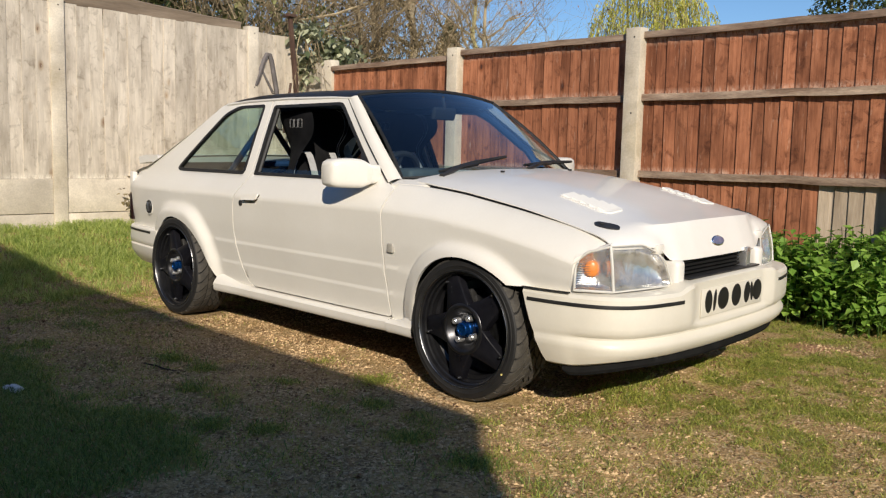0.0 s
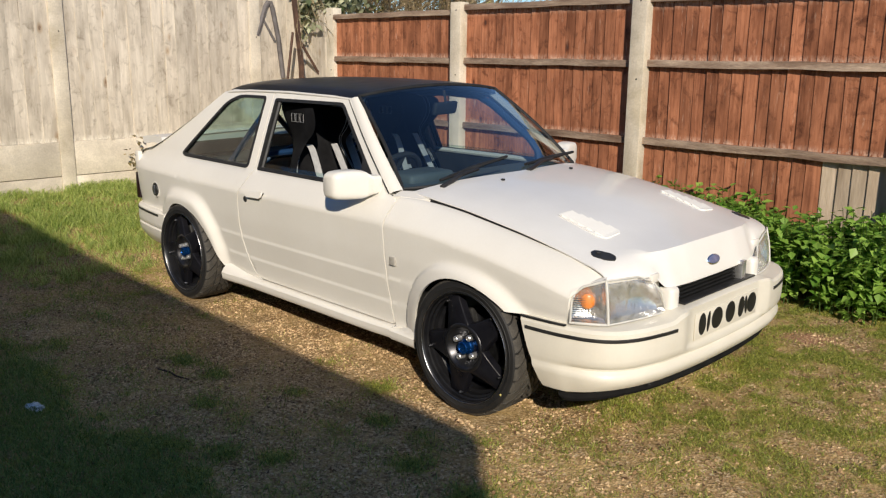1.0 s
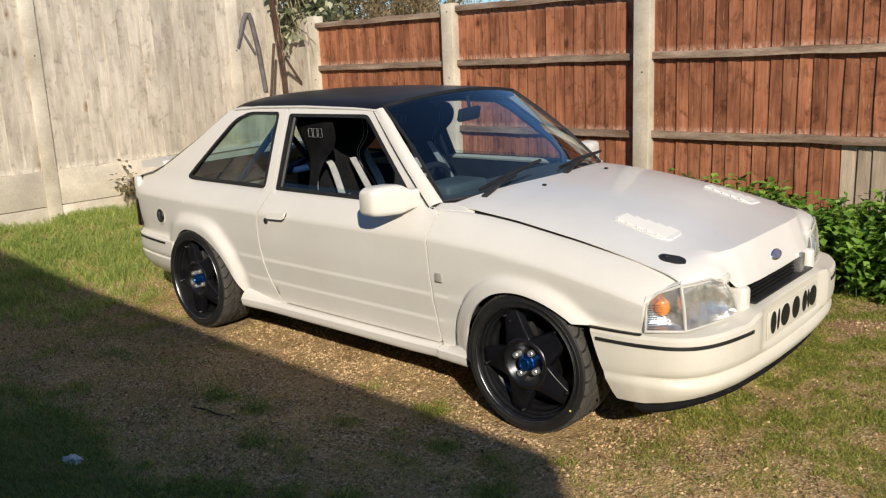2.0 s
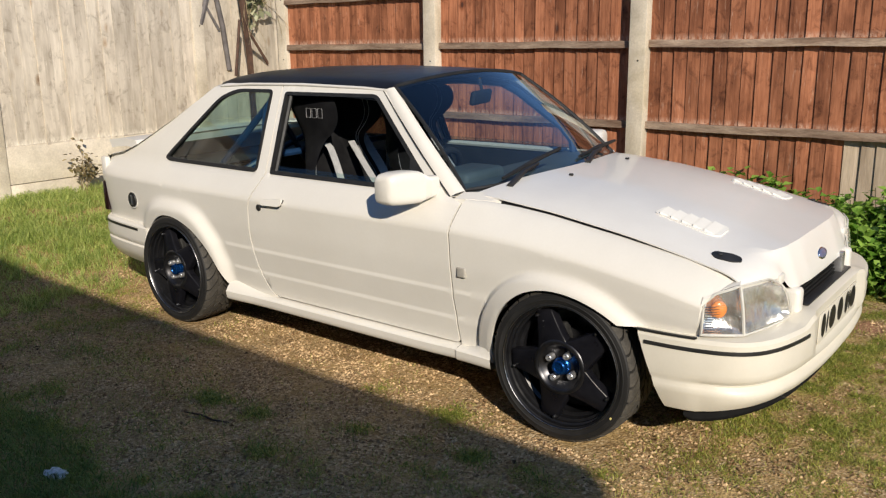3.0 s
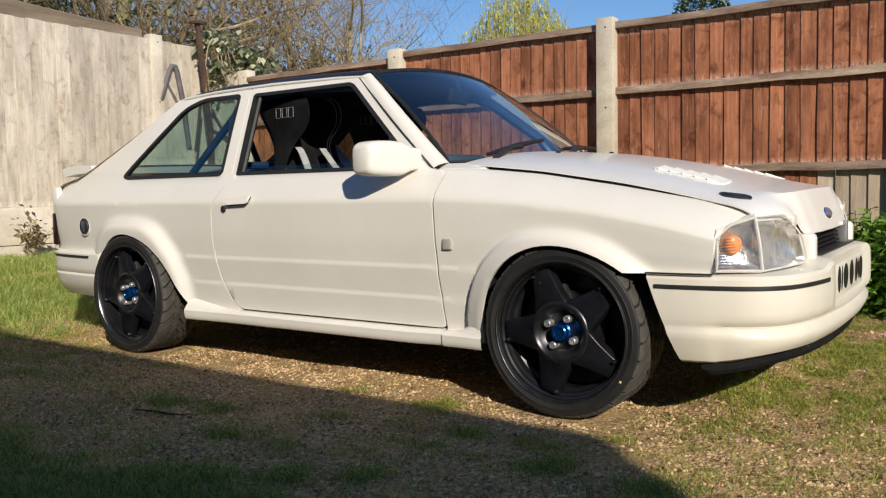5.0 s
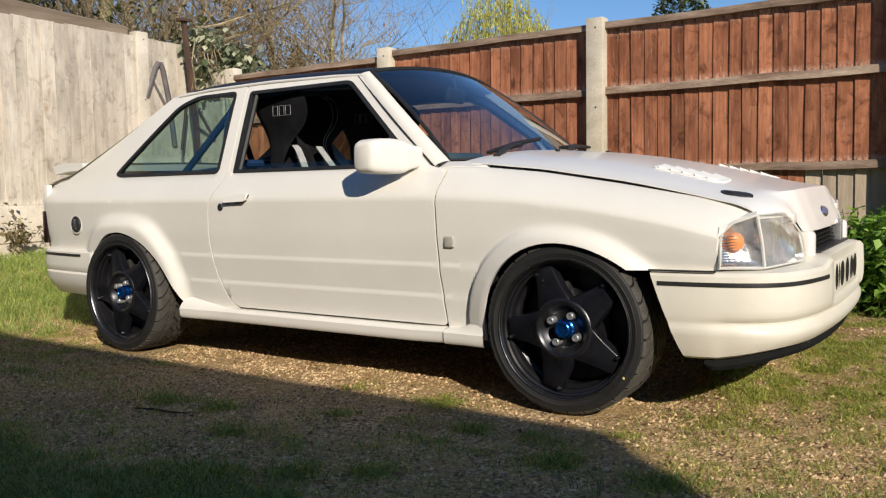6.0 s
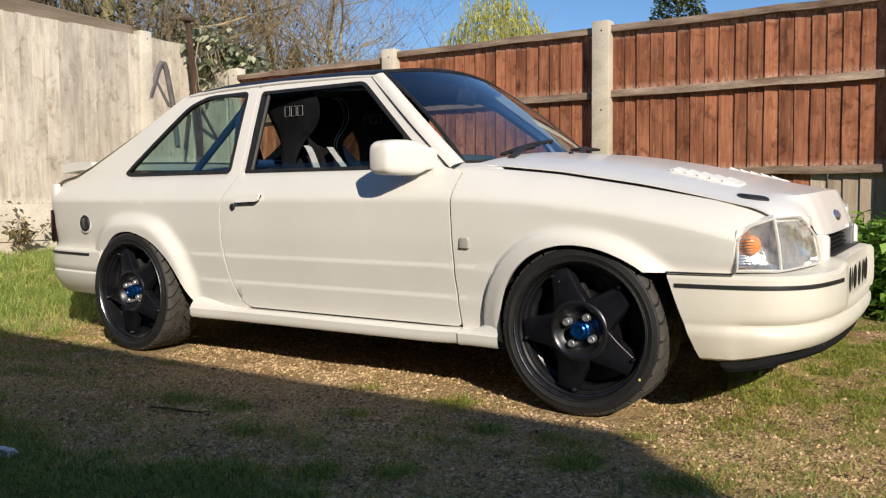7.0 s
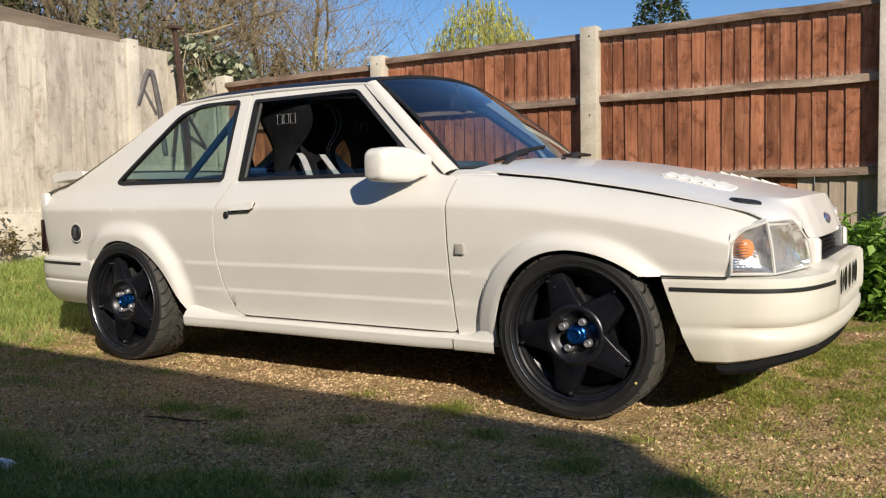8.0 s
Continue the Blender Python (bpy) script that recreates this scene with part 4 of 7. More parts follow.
grid_part("roof", roof_fn, np.linspace(-1.10, 0.175, 30), np.linspace(-1, 1, 25), roof_black, car, "gloss black roof skin", thick=(0, 0, -0.02))
for sgn in (-1, 1):
    pts = [(x, sgn * 0.527, z - 0.012) for x, z in ((0.155, 1.279), (0.0, 1.288), (-0.4, 1.296), (-0.8, 1.291), (-1.03, 1.277))]
    tube_part("roof_gutter", pts, 0.007, paint, car)
    # windscreen pillars
    bm = bmesh.new()
    lo_o, lo_i = Vector((0.624, sgn * 0.694, 0.868)), Vector((0.665, sgn * 0.648, 0.885))
    hi_o, hi_i = Vector((0.128, sgn * 0.529, 1.268)), Vector((0.180, sgn * 0.507, 1.279))
    rows = []
    for k in range(9):
        t = k / 8
        o, i = lo_o.lerp(hi_o, t), lo_i.lerp(hi_i, t)
        bow = 0.010 * math.sin(t * math.pi)
        mid = (o + i) / 2 + Vector((0.007, sgn * 0.007, 0.007))
        rows.append([bm.verts.new(p + Vector((0, sgn * bow, 0))) for p in (o, o * 0.6 + mid * 0.4 + Vector((0.003, sgn * 0.002, 0.003)), mid, i * 0.6 + mid * 0.4 + Vector((0.002, 0, 0.003)), i, (o + i) / 2 + Vector((-0.02, -sgn * 0.02, -0.02)))])
    for a, b in zip(rows, rows[1:]):
        for j in range(6):
            bm.faces.new((a[j], b[j], b[(j + 1) % 6], a[(j + 1) % 6]))
    pillar = part("windscreen_pillar", bm, paint, car, smooth=60)
    tube_part("pillar_seal", [lo_o.lerp(hi_o, k / 8) + Vector((-0.004, sgn * (0.010 * math.sin(k / 8 * math.pi) + 0.002), 0.000)) for k in range(9)], 0.0026, rubber_seal, pillar, "black seal beside the door frame", sides=6)


# windscreen
def screen_fn(u, v):
    """u from -1 to 1 across, v from 0 at the bottom to 1 at the top."""
    bx, bz = 0.658 + 0.150 * (1 - u * u), 0.888 + 0.012 * (1 - u * u)
    tx, tz = 0.172 + 0.045 * (1 - u * u), 1.286 + 0.040 * (1 - u * u)
    by, ty = 0.640 * u, 0.506 * u
    bow = 0.018 * math.sin(v * math.pi)
    return (bx + (tx - bx) * v + bow * 0.6, by + (ty - by) * v, bz + (tz - bz) * v + bow * 0.8)


_us, _vs = np.linspace(-1, 1, 25), np.linspace(0, 1, 13)
windscreen = grid_part("windscreen", screen_fn, _us, _vs, glass_screen, car, "windscreen glass")
rim = [screen_fn(u, 0) for u in _us] + [screen_fn(1, v) for v in _vs[1:]] + [screen_fn(u, 1) for u in _us[::-1][1:]] + [screen_fn(-1, v) for v in _vs[::-1][1:-1]]
tube_part("screen_seal", rim, 0.0085, rubber_seal, windscreen, sides=6, closed=True)


# bonnet
def hood_edge(x):
    return soft_lut(x, *GAP_Z, 0.03)


def hood_fn(u, v):
    """u from -1 to 1 across, v from 0 at the rear to 1 at the nose."""
    y = 0.648 * u
    a = abs(y)
    xf = lut(a, [0, 0.2, 0.32, 0.43, 0.56, 0.66], [1.903, 1.902, 1.892, 1.861, 1.830, 1.797])
    xr = 0.700 + 0.135 * (1 - u * u)
    lip = soft_lut(a, [0, 0.345, 0.375, 0.425, 0.66], [0.612, 0.614, 0.622, 0.671, 0.674], 0.008)
    roll = 0.10 + (0.055 - 0.10) * smooth01((0.50 - a) / 0.12)
    if v < 0.86:
        x = xr + (xf - roll - xr) * (v / 0.86)
        drop = 0.0
    else:
        t = (v - 0.86) / 0.14
        x = xf - roll + roll * math.sin(t * math.pi / 2)
        drop = 1 - math.cos(t * math.pi / 2)
        q = smooth01((0.50 - a) / 0.12)  # a flat, forward-leaning face over the grille
        x += (xf - roll * (1 - t) - x) * q
        drop += (t ** 1.25 - drop) * q
    z = hood_edge(min(x, 1.70)) - max(0.0, x - 1.70) * 0.16 + 0.006 + (0.008 * smooth01((1.72 - x) / 0.35)) + lut(x, [0.7, 1.2, 1.8], [0.054, 0.064, 0.050]) * (1 - a ** 3.0 / 0.648 ** 3.0)
    if drop:
        z = z + (lip - z) * drop
    return (x, y - math.copysign(0.008 * smooth01((a - 0.55) / 0.09) * smooth01((1.76 - x) / 0.2), y), z)


hood = grid_part("bonnet", hood_fn, np.linspace(-1, 1, 71), list(np.linspace(0, 0.86, 22)) + list(np.linspace(0.88, 1, 7)), paint_hood, car, thick=(0, 0, -0.005))
for sgn in (-1, 1):
    # dark gutter beneath the bonnet's edge
    bm = bmesh.new()
    rows = [[bm.verts.new((x, sgn * (0.662 - 0.012 * smooth01((x - 1.6) / 0.15)), hood_edge(x) - 0.016)), bm.verts.new((x, sgn * 0.632, hood_edge(x) - 0.014)), bm.verts.new((x, sgn * 0.626, hood_edge(x) + 0.003 + 0.011 * smooth01((1.58 - x) / 0.3)))] for x in np.linspace(0.74, 1.70, 24)]
    for a, b in zip(rows, rows[1:]):
        bm.faces.new((a[0], b[0], b[1], a[1]))
        bm.faces.new((a[1], b[1], b[2], a[2]))
    part("bonnet_gutter", bm, black_plastic, car)

# scuttle between bonnet and windscreen
grid_part("scuttle", lambda u, v: (0.60 + 0.20 * v + 0.14 * (1 - u * u), 0.69 * u, 0.872 + 0.02 * (1 - u * u) - 0.015 * v), np.linspace(-0.9, 0.9, 15), [0, 0.5, 1], black_plastic, car)

# painted corners between wings and windscreen pillars
for sgn in (-1, 1):
    bm = bmesh.new()
    q = [(0.640, 0.700, 0.858), (0.690, 0.697, 0.866), (0.80, 0.656, 0.862), (0.86, 0.600, 0.872), (0.735, 0.610, 0.884), (0.660, 0.655, 0.884)]
    bm.faces.new([bm.verts.new((x, sgn * y, z)) for x, y, z in q])
    shell(bm, Vector((0, 0, -0.02)))
    part("scuttle_corner", bm, paint, car)

# front bumper
PATH_F = [(p.x, -p.y) for p in spline([(1.500, 0.790, 0), (1.60, 0.785, 0), (1.70, 0.772, 0), (1.80, 0.742, 0), (1.872, 0.690, 0), (1.922, 0.605, 0), (1.952, 0.50, 0), (1.968, 0.40, 0), (1.984, 0.2, 0), (1.988, 0, 0)], 49)]
PATH_F = PATH_F + [(x, -y) for x, y in PATH_F[::-1][1:]]


def bumper_profile(t):
    """The fold under the upper half deepens from the wheel arch towards the middle."""
    k = 0.22 + 0.78 * smooth01((0.5 - abs(t - 0.5) - 0.05) / 0.17)
    fold = [(0.002, 0.392, 0), (-0.001, 0.372, 1), (-0.010, 0.359, 1), (-0.021, 0.352, 1), (-0.022, 0.345, 1), (-0.013, 0.334, 1), (-0.006, 0.322, 1), (-0.006, 0.308, 0)]
    return [(-0.10, 0.512), (-0.035, 0.511), (-0.010, 0.506), (0.0, 0.494), (0.003, 0.44)] + [(o * k if f else o, z) for o, z, f in fold] + [(-0.018, 0.270), (-0.034, 0.240), (-0.05, 0.232), (-0.10, 0.232)]


front_bumper = sweep_part("front_bumper", PATH_F, bumper_profile, bumper_paint, car, "white moulded front bumper")
for v in front_bumper.data.vertices:  # plate recess, raised lip under the grille, rear edge along the wheel arch
    if abs(v.co.y) < 0.318 and v.co.z > 0.372:
        v.co.x = min(v.co.x, 1.956)
    if v.co.z > 0.49:
        v.co.z += 0.022 * smooth01((0.43 - abs(v.co.y)) / 0.08)
    if v.co.z < 0.30:
        v.co.z += 0.034 * smooth01((v.co.x - 1.68) / 0.22) * (0.30 - v.co.z) / 0.068
    if v.co.x < 1.72:
        v.co.x += 0.38 * (0.511 - v.co.z) * (1.72 - v.co.x) / 0.22
for sgn in (-1, 1):
    strip = [(x, y) for x, y in PATH_F if sgn * y > 0.385 and x > 1.53]
    sweep_part("bumper_strip", strip, [(0.0045, 0.4770), (0.0050, 0.4705), (0.0045, 0.4640), (-0.006, 0.463), (-0.006, 0.478)], black_plastic, front_bumper, "black rubber strip")
splitter = sweep_part("splitter", [(x - 0.050 * smooth01((x - 1.6) / 0.3), y * 0.940) for x, y in PATH_F if x > 1.655], [(-0.02, 0.232), (0.003, 0.228), (0.006, 0.208), (0.000, 0.196), (-0.03, 0.198), (-0.03, 0.232)], splitter_black, car, "black front splitter")
for v in splitter.data.vertices:  # the ends taper into the bumper
    v.co.z = 0.228 - (0.228 - v.co.z) * smooth01((v.co.x - 1.63) / 0.06) + 0.034 * smooth01((v.co.x - 1.68) / 0.22)

for sgn in (-1, 1):  # dark joint between wing and bumper
    seam = [(x, y) for x, y in PATH_F if sgn * y > 0.30 and x < 1.72]
    sweep_part("bumper_seam", seam, [(0.0010, 0.5135), (0.0010, 0.5085), (-0.012, 0.5085), (-0.012, 0.5135)], rubber_seal, front_bumper, "dark joint below the wing")

# rear bumper
PATH_B = [(p.x, p.y) for p in spline([(-1.475, 0.772, 0), (-1.65, 0.757, 0), (-1.85, 0.730, 0), (-1.99, 0.695, 0), (-2.07, 0.62, 0), (-2.11, 0.45, 0), (-2.125, 0.2, 0), (-2.13, 0, 0)], 25)]
PATH_B = [(x, y) for x, y in PATH_B] + [(x, -y) for x, y in PATH_B[::-1][1:]]
R_PROF = [(-0.09, 0.494), (-0.01, 0.492), (0.0, 0.482), (0.004, 0.41), (0.0, 0.385), (-0.006, 0.378), (0.0, 0.368), (-0.004, 0.33), (-0.03, 0.285), (-0.06, 0.250), (-0.12, 0.245)]
PATH_B = PATH_B[::-1]
rear_bumper = sweep_part("rear_bumper", [(x, y) for x, y in PATH_B][::-1], R_PROF, paint, car, "white moulded rear bumper")
for sgn in (-1, 1):
    strip = [(x, y) for x, y in PATH_B[::-1] if sgn * y > 0.5 and x < -1.53]
    sweep_part("bumper_strip", strip, [(0.0045, 0.474), (0.0045, 0.461), (-0.006, 0.461), (-0.006, 0.474)], black_plastic, rear_bumper, "black rubber strip")

# tailgate, rear window and spoiler


def gate_fn(u, v):
    pts = [(-1.085, 1.275, 0.505), (-1.215, 1.19, 0.54), (-1.396, 1.087, 0.585), (-1.549, 1.005, 0.62), (-1.67, 0.945, 0.64), (-1.80, 0.900, 0.645), (-1.95, 0.872, 0.64), (-2.025, 0.845, 0.635), (-2.035, 0.70, 0.63), (-2.03, 0.49, 0.63)]
    k = v * (len(pts) - 1)
    i = min(int(k), len(pts) - 2)
    f = k - i
    x, z, h = [pts[i][j] + (pts[i + 1][j] - pts[i][j]) * f for j in range(3)]
    bulge = 0.03 * (1 - u * u)
    return (x - bulge, u * (h + 0.022), z + bulge * 0.4 - 0.016 * u ** 8)


_gv = [k / 27 for k in range(28)]
grid_part("tailgate", gate_fn, np.linspace(-1, 1, 17), [v for v in _gv if v >= 12 / 27 - 1e-6], paint, car)
for sgn in (-1, 1):
    grid_part("tailgate_pillar", lambda u, v, s=sgn: gate_fn(s * u, v), np.linspace(0.86, 1, 4), [v for v in _gv if v <= 12 / 27 + 1e-6], paint, car)
grid_part("rear_window", lambda u, v: gate_fn(u, v), np.linspace(-0.87, 0.87, 13), [v for v in _gv if v <= 12 / 27 + 1e-6], glass_side, car)
grid_part("spoiler", lambda u, v: (-1.70 - 0.27 * v - 0.02 * (1 - u * u), 0.645 * u, 0.953 - 0.012 * v + 0.010 * math.sin(v * math.pi)), np.linspace(-1, 1, 21), np.linspace(0, 1, 7), paint, car, "white tailgate spoiler", thick=(0.02, 0, -0.045))
for sgn in (-1, 1):
    box_part("tail_corner", (-2.030, -0.02, 0.70), (-1.980, 0.014, 0.842), paint, car, "", 0.008, m=Matrix.Translation((0, sgn * 0.660, 0)))
    box_part("tail_lamp", (-2.034, -0.02, 0.52), (-1.988, 0.02, 0.698), tail_red, car, "dark red tail lamp", 0.008, m=Matrix.Translation((0, sgn * 0.665, 0)))

# floor and bulkheads keep daylight out of the cabin
box_part("floor_pan", (-1.5, -0.66, 0.20), (0.80, 0.66, 0.24), black_plastic, car)
box_part("bulkhead", (0.70, -0.66, 0.24), (0.74, 0.66, 0.86), cabin, car)
for sgn in (-1, 1):
    box_part("door_card", (-0.9, -0.01, 0.26), (0.66, 0.01, 0.85), cabin, car, m=Matrix.Translation((0, sgn * 0.672, 0)))
    box_part("engine_bay_side", (0.74, -0.006, 0.24), (1.50, 0.006, 0.62), black_plastic, car, m=Matrix.Translation((0, sgn * 0.50, 0)))
    box_part("boot_side", (-1.95, -0.006, 0.26), (-0.9, 0.006, 0.80), cabin, car, m=Matrix.Translation((0, sgn * 0.60, 0)))

# headlamps


def build_lamp(sgn):
    lamp = car
    A = lambda x, y, z: Vector((x, sgn * y, z))
    # corners: outer end, split, inner end
    ob, ot = A(1.712, 0.750, 0.520), A(1.708, 0.738, 0.648)
    sb, st = A(1.826, 0.665, 0.518), A(1.800, 0.656, 0.682)
    ib, it = A(1.893, 0.376, 0.520), A(1.862, 0.420, 0.677)

    def quad(a, b, c, d, bow, nu=9, nv=7, push=0.0, crown=0.0):
        def fn(u, v):
            k = 1.25 * max(0.0, (u - 0.6) / 0.4) * max(0.0, (v - 0.55) / 0.45) if bow == 1 else max(0.0, (0.3 - u) / 0.3) * max(0.0, (v - 0.6) / 0.4)
            u2, v2 = u - (0.07 * k if bow == 1 else -0.07 * k), v - 0.16 * k
            p = a.lerp(b, u2).lerp(d.lerp(c, u2), v2)
            nrm = A(0.8, 0.6, 0.15) if bow == 2 else A(0.95, 0.3, 0.2)
            nrm.normalize()
            bowl = (4 * u * (1 - u)) ** 0.35 * (4 * v * (1 - v)) ** 0.35
            return p + nrm * (crown * math.sin(u * math.pi) * 0.7 + crown * math.sin(v * math.pi) * 0.3 + push * bowl - (0.004 if push else 0.0))
        return fn
    us, vs = np.linspace(0, 1, 17), np.linspace(0, 1, 13)
    body = grid_part("headlamp", quad(sb, ib, it, st, 1, push=-0.045), us, vs, reflector, car, "clear glass headlamp with chrome reflector")
    grid_part("lens", quad(sb, ib, it, st, 1, crown=0.020), us, vs, lamp_glass, body)
    grid_part("indicator_reflector", quad(ob, sb, st, ot, 2, push=-0.035), us, vs, reflector, body)
    grid_part("indicator_lens", quad(ob, sb, st, ot, 2, crown=0.012), us, vs, lamp_glass, body, "clear indicator lens")
    bm = bmesh.new()
    c = (ob + sb + st + ot) / 4 + A(-0.016, -0.012, 0.006)
    bmesh.ops.create_uvsphere(bm, u_segments=16, v_segments=10, radius=1.0, matrix=Matrix.Translation(c) @ Matrix.Rotation(sgn * radians(52), 4, "Z") @ Matrix.Diagonal((0.010, 0.027, 0.030, 1)))
    part("indicator_bulb", bm, amber, body, "orange indicator bulb")
    for k in range(11):
        z = 0.530 + k * 0.0088
        tube_part("lens_rib", [A(1.722, 0.749, z), A(1.742, 0.735, z), A(1.764 - 0.0007 * k, 0.716, z)], [0.0017, 0.0017, 0.0007], lens_dark, body, sides=4)
    # mouldings round the two lenses
    for fn_, mt_, rad, nm in ((quad(sb, ib, it, st, 1, crown=0.020), lamp_edge_mat, 0.0034, "lens_edge"), (quad(ob, sb, st, ot, 2, crown=0.012), lamp_edge_mat, 0.0052, "lens_edge")):
        ts = [k / 12 for k in range(12)]
        loop_ = [fn_(t, 0) for t in ts] + [fn_(1, t) for t in ts] + [fn_(1 - t, 1) for t in ts] + [fn_(0, 1 - t) for t in ts]
        tube_part(nm, loop_, rad, mt_, body, sides=6, closed=True)
    tube_part("lens_split", [sb, sb.lerp(st, 0.5) + A(0.003, 0.002, 0), st], 0.0055, lamp_edge_mat, body, sides=6)
    # painted panel between lamp and grille
    box_part("nose_corner", (1.832, 0.030, 0.640), (1.866, 0.086, 0.676), paint, car, "", 0.006, m=Matrix.Translation((0, sgn * 0.362, 0)) @ Matrix.Diagonal((1, sgn, 1, 1)))
    box_part("nose_panel", (1.800, -0.048, 0.515), (1.846, 0.045, 0.664), paint, car, "", 0.006, m=Matrix.Translation((0, sgn * 0.362, 0)) @ Matrix.Diagonal((1, sgn, 1, 1)))
    # painted edge of the wing round the indicator
    edge_xs = [(1.699, 0.511), (1.699, 0.62), (1.707, 0.745), (1.744, 0.80), (1.783, 0.8645)]
    lamp_edge = [A(1.712, 0.750, 0.514), (ob + ot) / 2, ot, (ot + st) / 2 + A(0, 0, 0.004), st + A(0, 0, 0.006)]
    bm = bmesh.new()
    rows = []
    for k in range(25):
        i, f = min(k // 6, 3), k / 6 - min(k // 6, 3)
        w = Vector(side(edge_xs[i][0] + (edge_xs[i + 1][0] - edge_xs[i][0]) * f, edge_xs[i][1] + (edge_xs[i + 1][1] - edge_xs[i][1]) * f))
        l = lamp_edge[i].lerp(lamp_edge[i + 1], f)
        mid = (Vector((w.x, sgn * abs(w.y), w.z)) + l) / 2 + A(0.002, 0.003, 0.002)
        rows.append([bm.verts.new((w.x, sgn * (abs(w.y) - 0.001), w.z)), bm.verts.new(mid), bm.verts.new(l)])
    for a, b in zip(rows, rows[1:]):
        bm.faces.new((a[0], a[1], b[1], b[0]))
        bm.faces.new((a[1], a[2], b[2], b[1]))
    part("lamp_surround", bm, paint, car)
    # painted corner that closes the wing under the bonnet's front edge
    bm = bmesh.new()
    rows = []
    for v_ in (0.80, 0.84, 0.88, 0.91, 0.94, 0.97, 1.0):
        h = Vector(hood_fn(sgn, v_))
        w = Vector(side(min(h.x, 1.786), 0.8645))
        rows.append([bm.verts.new((w.x, sgn * abs(w.y), w.z - 0.001)), bm.verts.new((h.x, sgn * (abs(h.y) - 0.004), h.z - 0.006))])
    for a, b in zip(rows, rows[1:]):
        bm.faces.new((a[0], a[1], b[1], b[0]))
    part("wing_corner", bm, paint, car)
    # box that closes the lamp at the back
    bm = bmesh.new()
    back = [A(1.66, 0.70, 0.515), A(1.66, 0.70, 0.640), A(1.72, 0.38, 0.66), A(1.74, 0.37, 0.515)]
    bm.faces.new([bm.verts.new(p) for p in back])
    part("lamp_back", bm, black_plastic, body)


lens_dark = surface("dark lens ribbing", (0.02, 0.025, 0.035), (0.05, 0.06, 0.08), rough=0.4, scale=30, fine=200, bump=0.0)
lamp_edge_mat = surface("milky lens edge", (0.50, 0.49, 0.45), (0.66, 0.64, 0.59), rough=0.3, scale=20, fine=200, bump=0.0)
grille_black = surface("matt black grille plastic", (0.006, 0.006, 0.006), (0.012, 0.012, 0.012), rough=0.7, scale=20, fine=200, bump=0.1, bump_dist=0.001, spec=0.2)
build_lamp(-1)
build_lamp(1)

# grille, badge, plate
grille = box_part("grille", (1.835, -0.36, 0.500), (1.868, 0.36, 0.640), grille_black, car, "black slatted grille")
for k in range(6):
    z = 0.522 + k * 0.0145
    box_part("slat", (1.868, -0.318, z), (1.899 - 0.003 * k, 0.185, z + 0.009), grille_black, grille, bevel=0.002, seg=1)
box_part("bracket", (1.870, 0.20, 0.530), (1.914, 0.238, 0.622), nut_metal, car, "bare metal grille bracket", 0.004)
for sgn in (-1, 1):
    box_part("grille_end", (1.840, -0.034, 0.515), (1.914, 0.030, 0.613), paint, car, bevel=0.018, seg=3, m=Matrix.Translation((0, sgn * 0.338, 0)))
bm = bmesh.new()
bmesh.ops.create_uvsphere(bm, u_segments=24, v_segments=12, radius=1.0, matrix=Matrix.Translation((1.885, -0.010, 0.664)) @ Matrix.Rotation(radians(-24), 4, "Y") @ Matrix.Diagonal((0.008, 0.052, 0.023, 1)))
badge = part("badge", bm, chrome, car, "blue oval badge with chrome rim")
bm = bmesh.new()
bmesh.ops.create_uvsphere(bm, u_segments=24, v_segments=12, radius=1.0, matrix=Matrix.Translation((1.8885, -0.010, 0.6655)) @ Matrix.Rotation(radians(-24), 4, "Y") @ Matrix.Diagonal((0.008, 0.046, 0.018, 1)))
part("badge_face", bm, badge_blue, badge)
plate = box_part("number_plate", (1.957, -0.262, 0.388), (1.962, 0.262, 0.498), bumper_paint, car, "white number plate blanked with black marks", 0.002)
for y, w, h, tilt in ((-0.206, 0.060, 0.092, 3), (-0.156, 0.026, 0.088, -6), (-0.086, 0.094, 0.090, 2), (0.026, 0.084, 0.092, 0), (0.122, 0.056, 0.090, -5), (0.164, 0.028, 0.082, 6), (0.216, 0.086, 0.088, 3)):
    bm = bmesh.new()
    bmesh.ops.create_uvsphere(bm, u_segments=16, v_segments=10, radius=1.0, matrix=Matrix.Translation((1.962, y, 0.446)) @ Matrix.Rotation(radians(tilt), 4, "X") @ Matrix.Diagonal((0.002, w / 2, h / 2, 1)))
    part("black_mark", bm, black_mark, plate)

# wheels


hub_mat = surface("machined black hub", (0.035, 0.035, 0.038), (0.060, 0.060, 0.066), rough=0.32, scale=20, fine=160, metallic=0.8, bump=0.02, bump_dist=0.001)
mark_grey = surface("worn raised lettering", (0.05, 0.05, 0.055), (0.09, 0.09, 0.095), rough=0.4, scale=40, fine=200, bump=0.0)


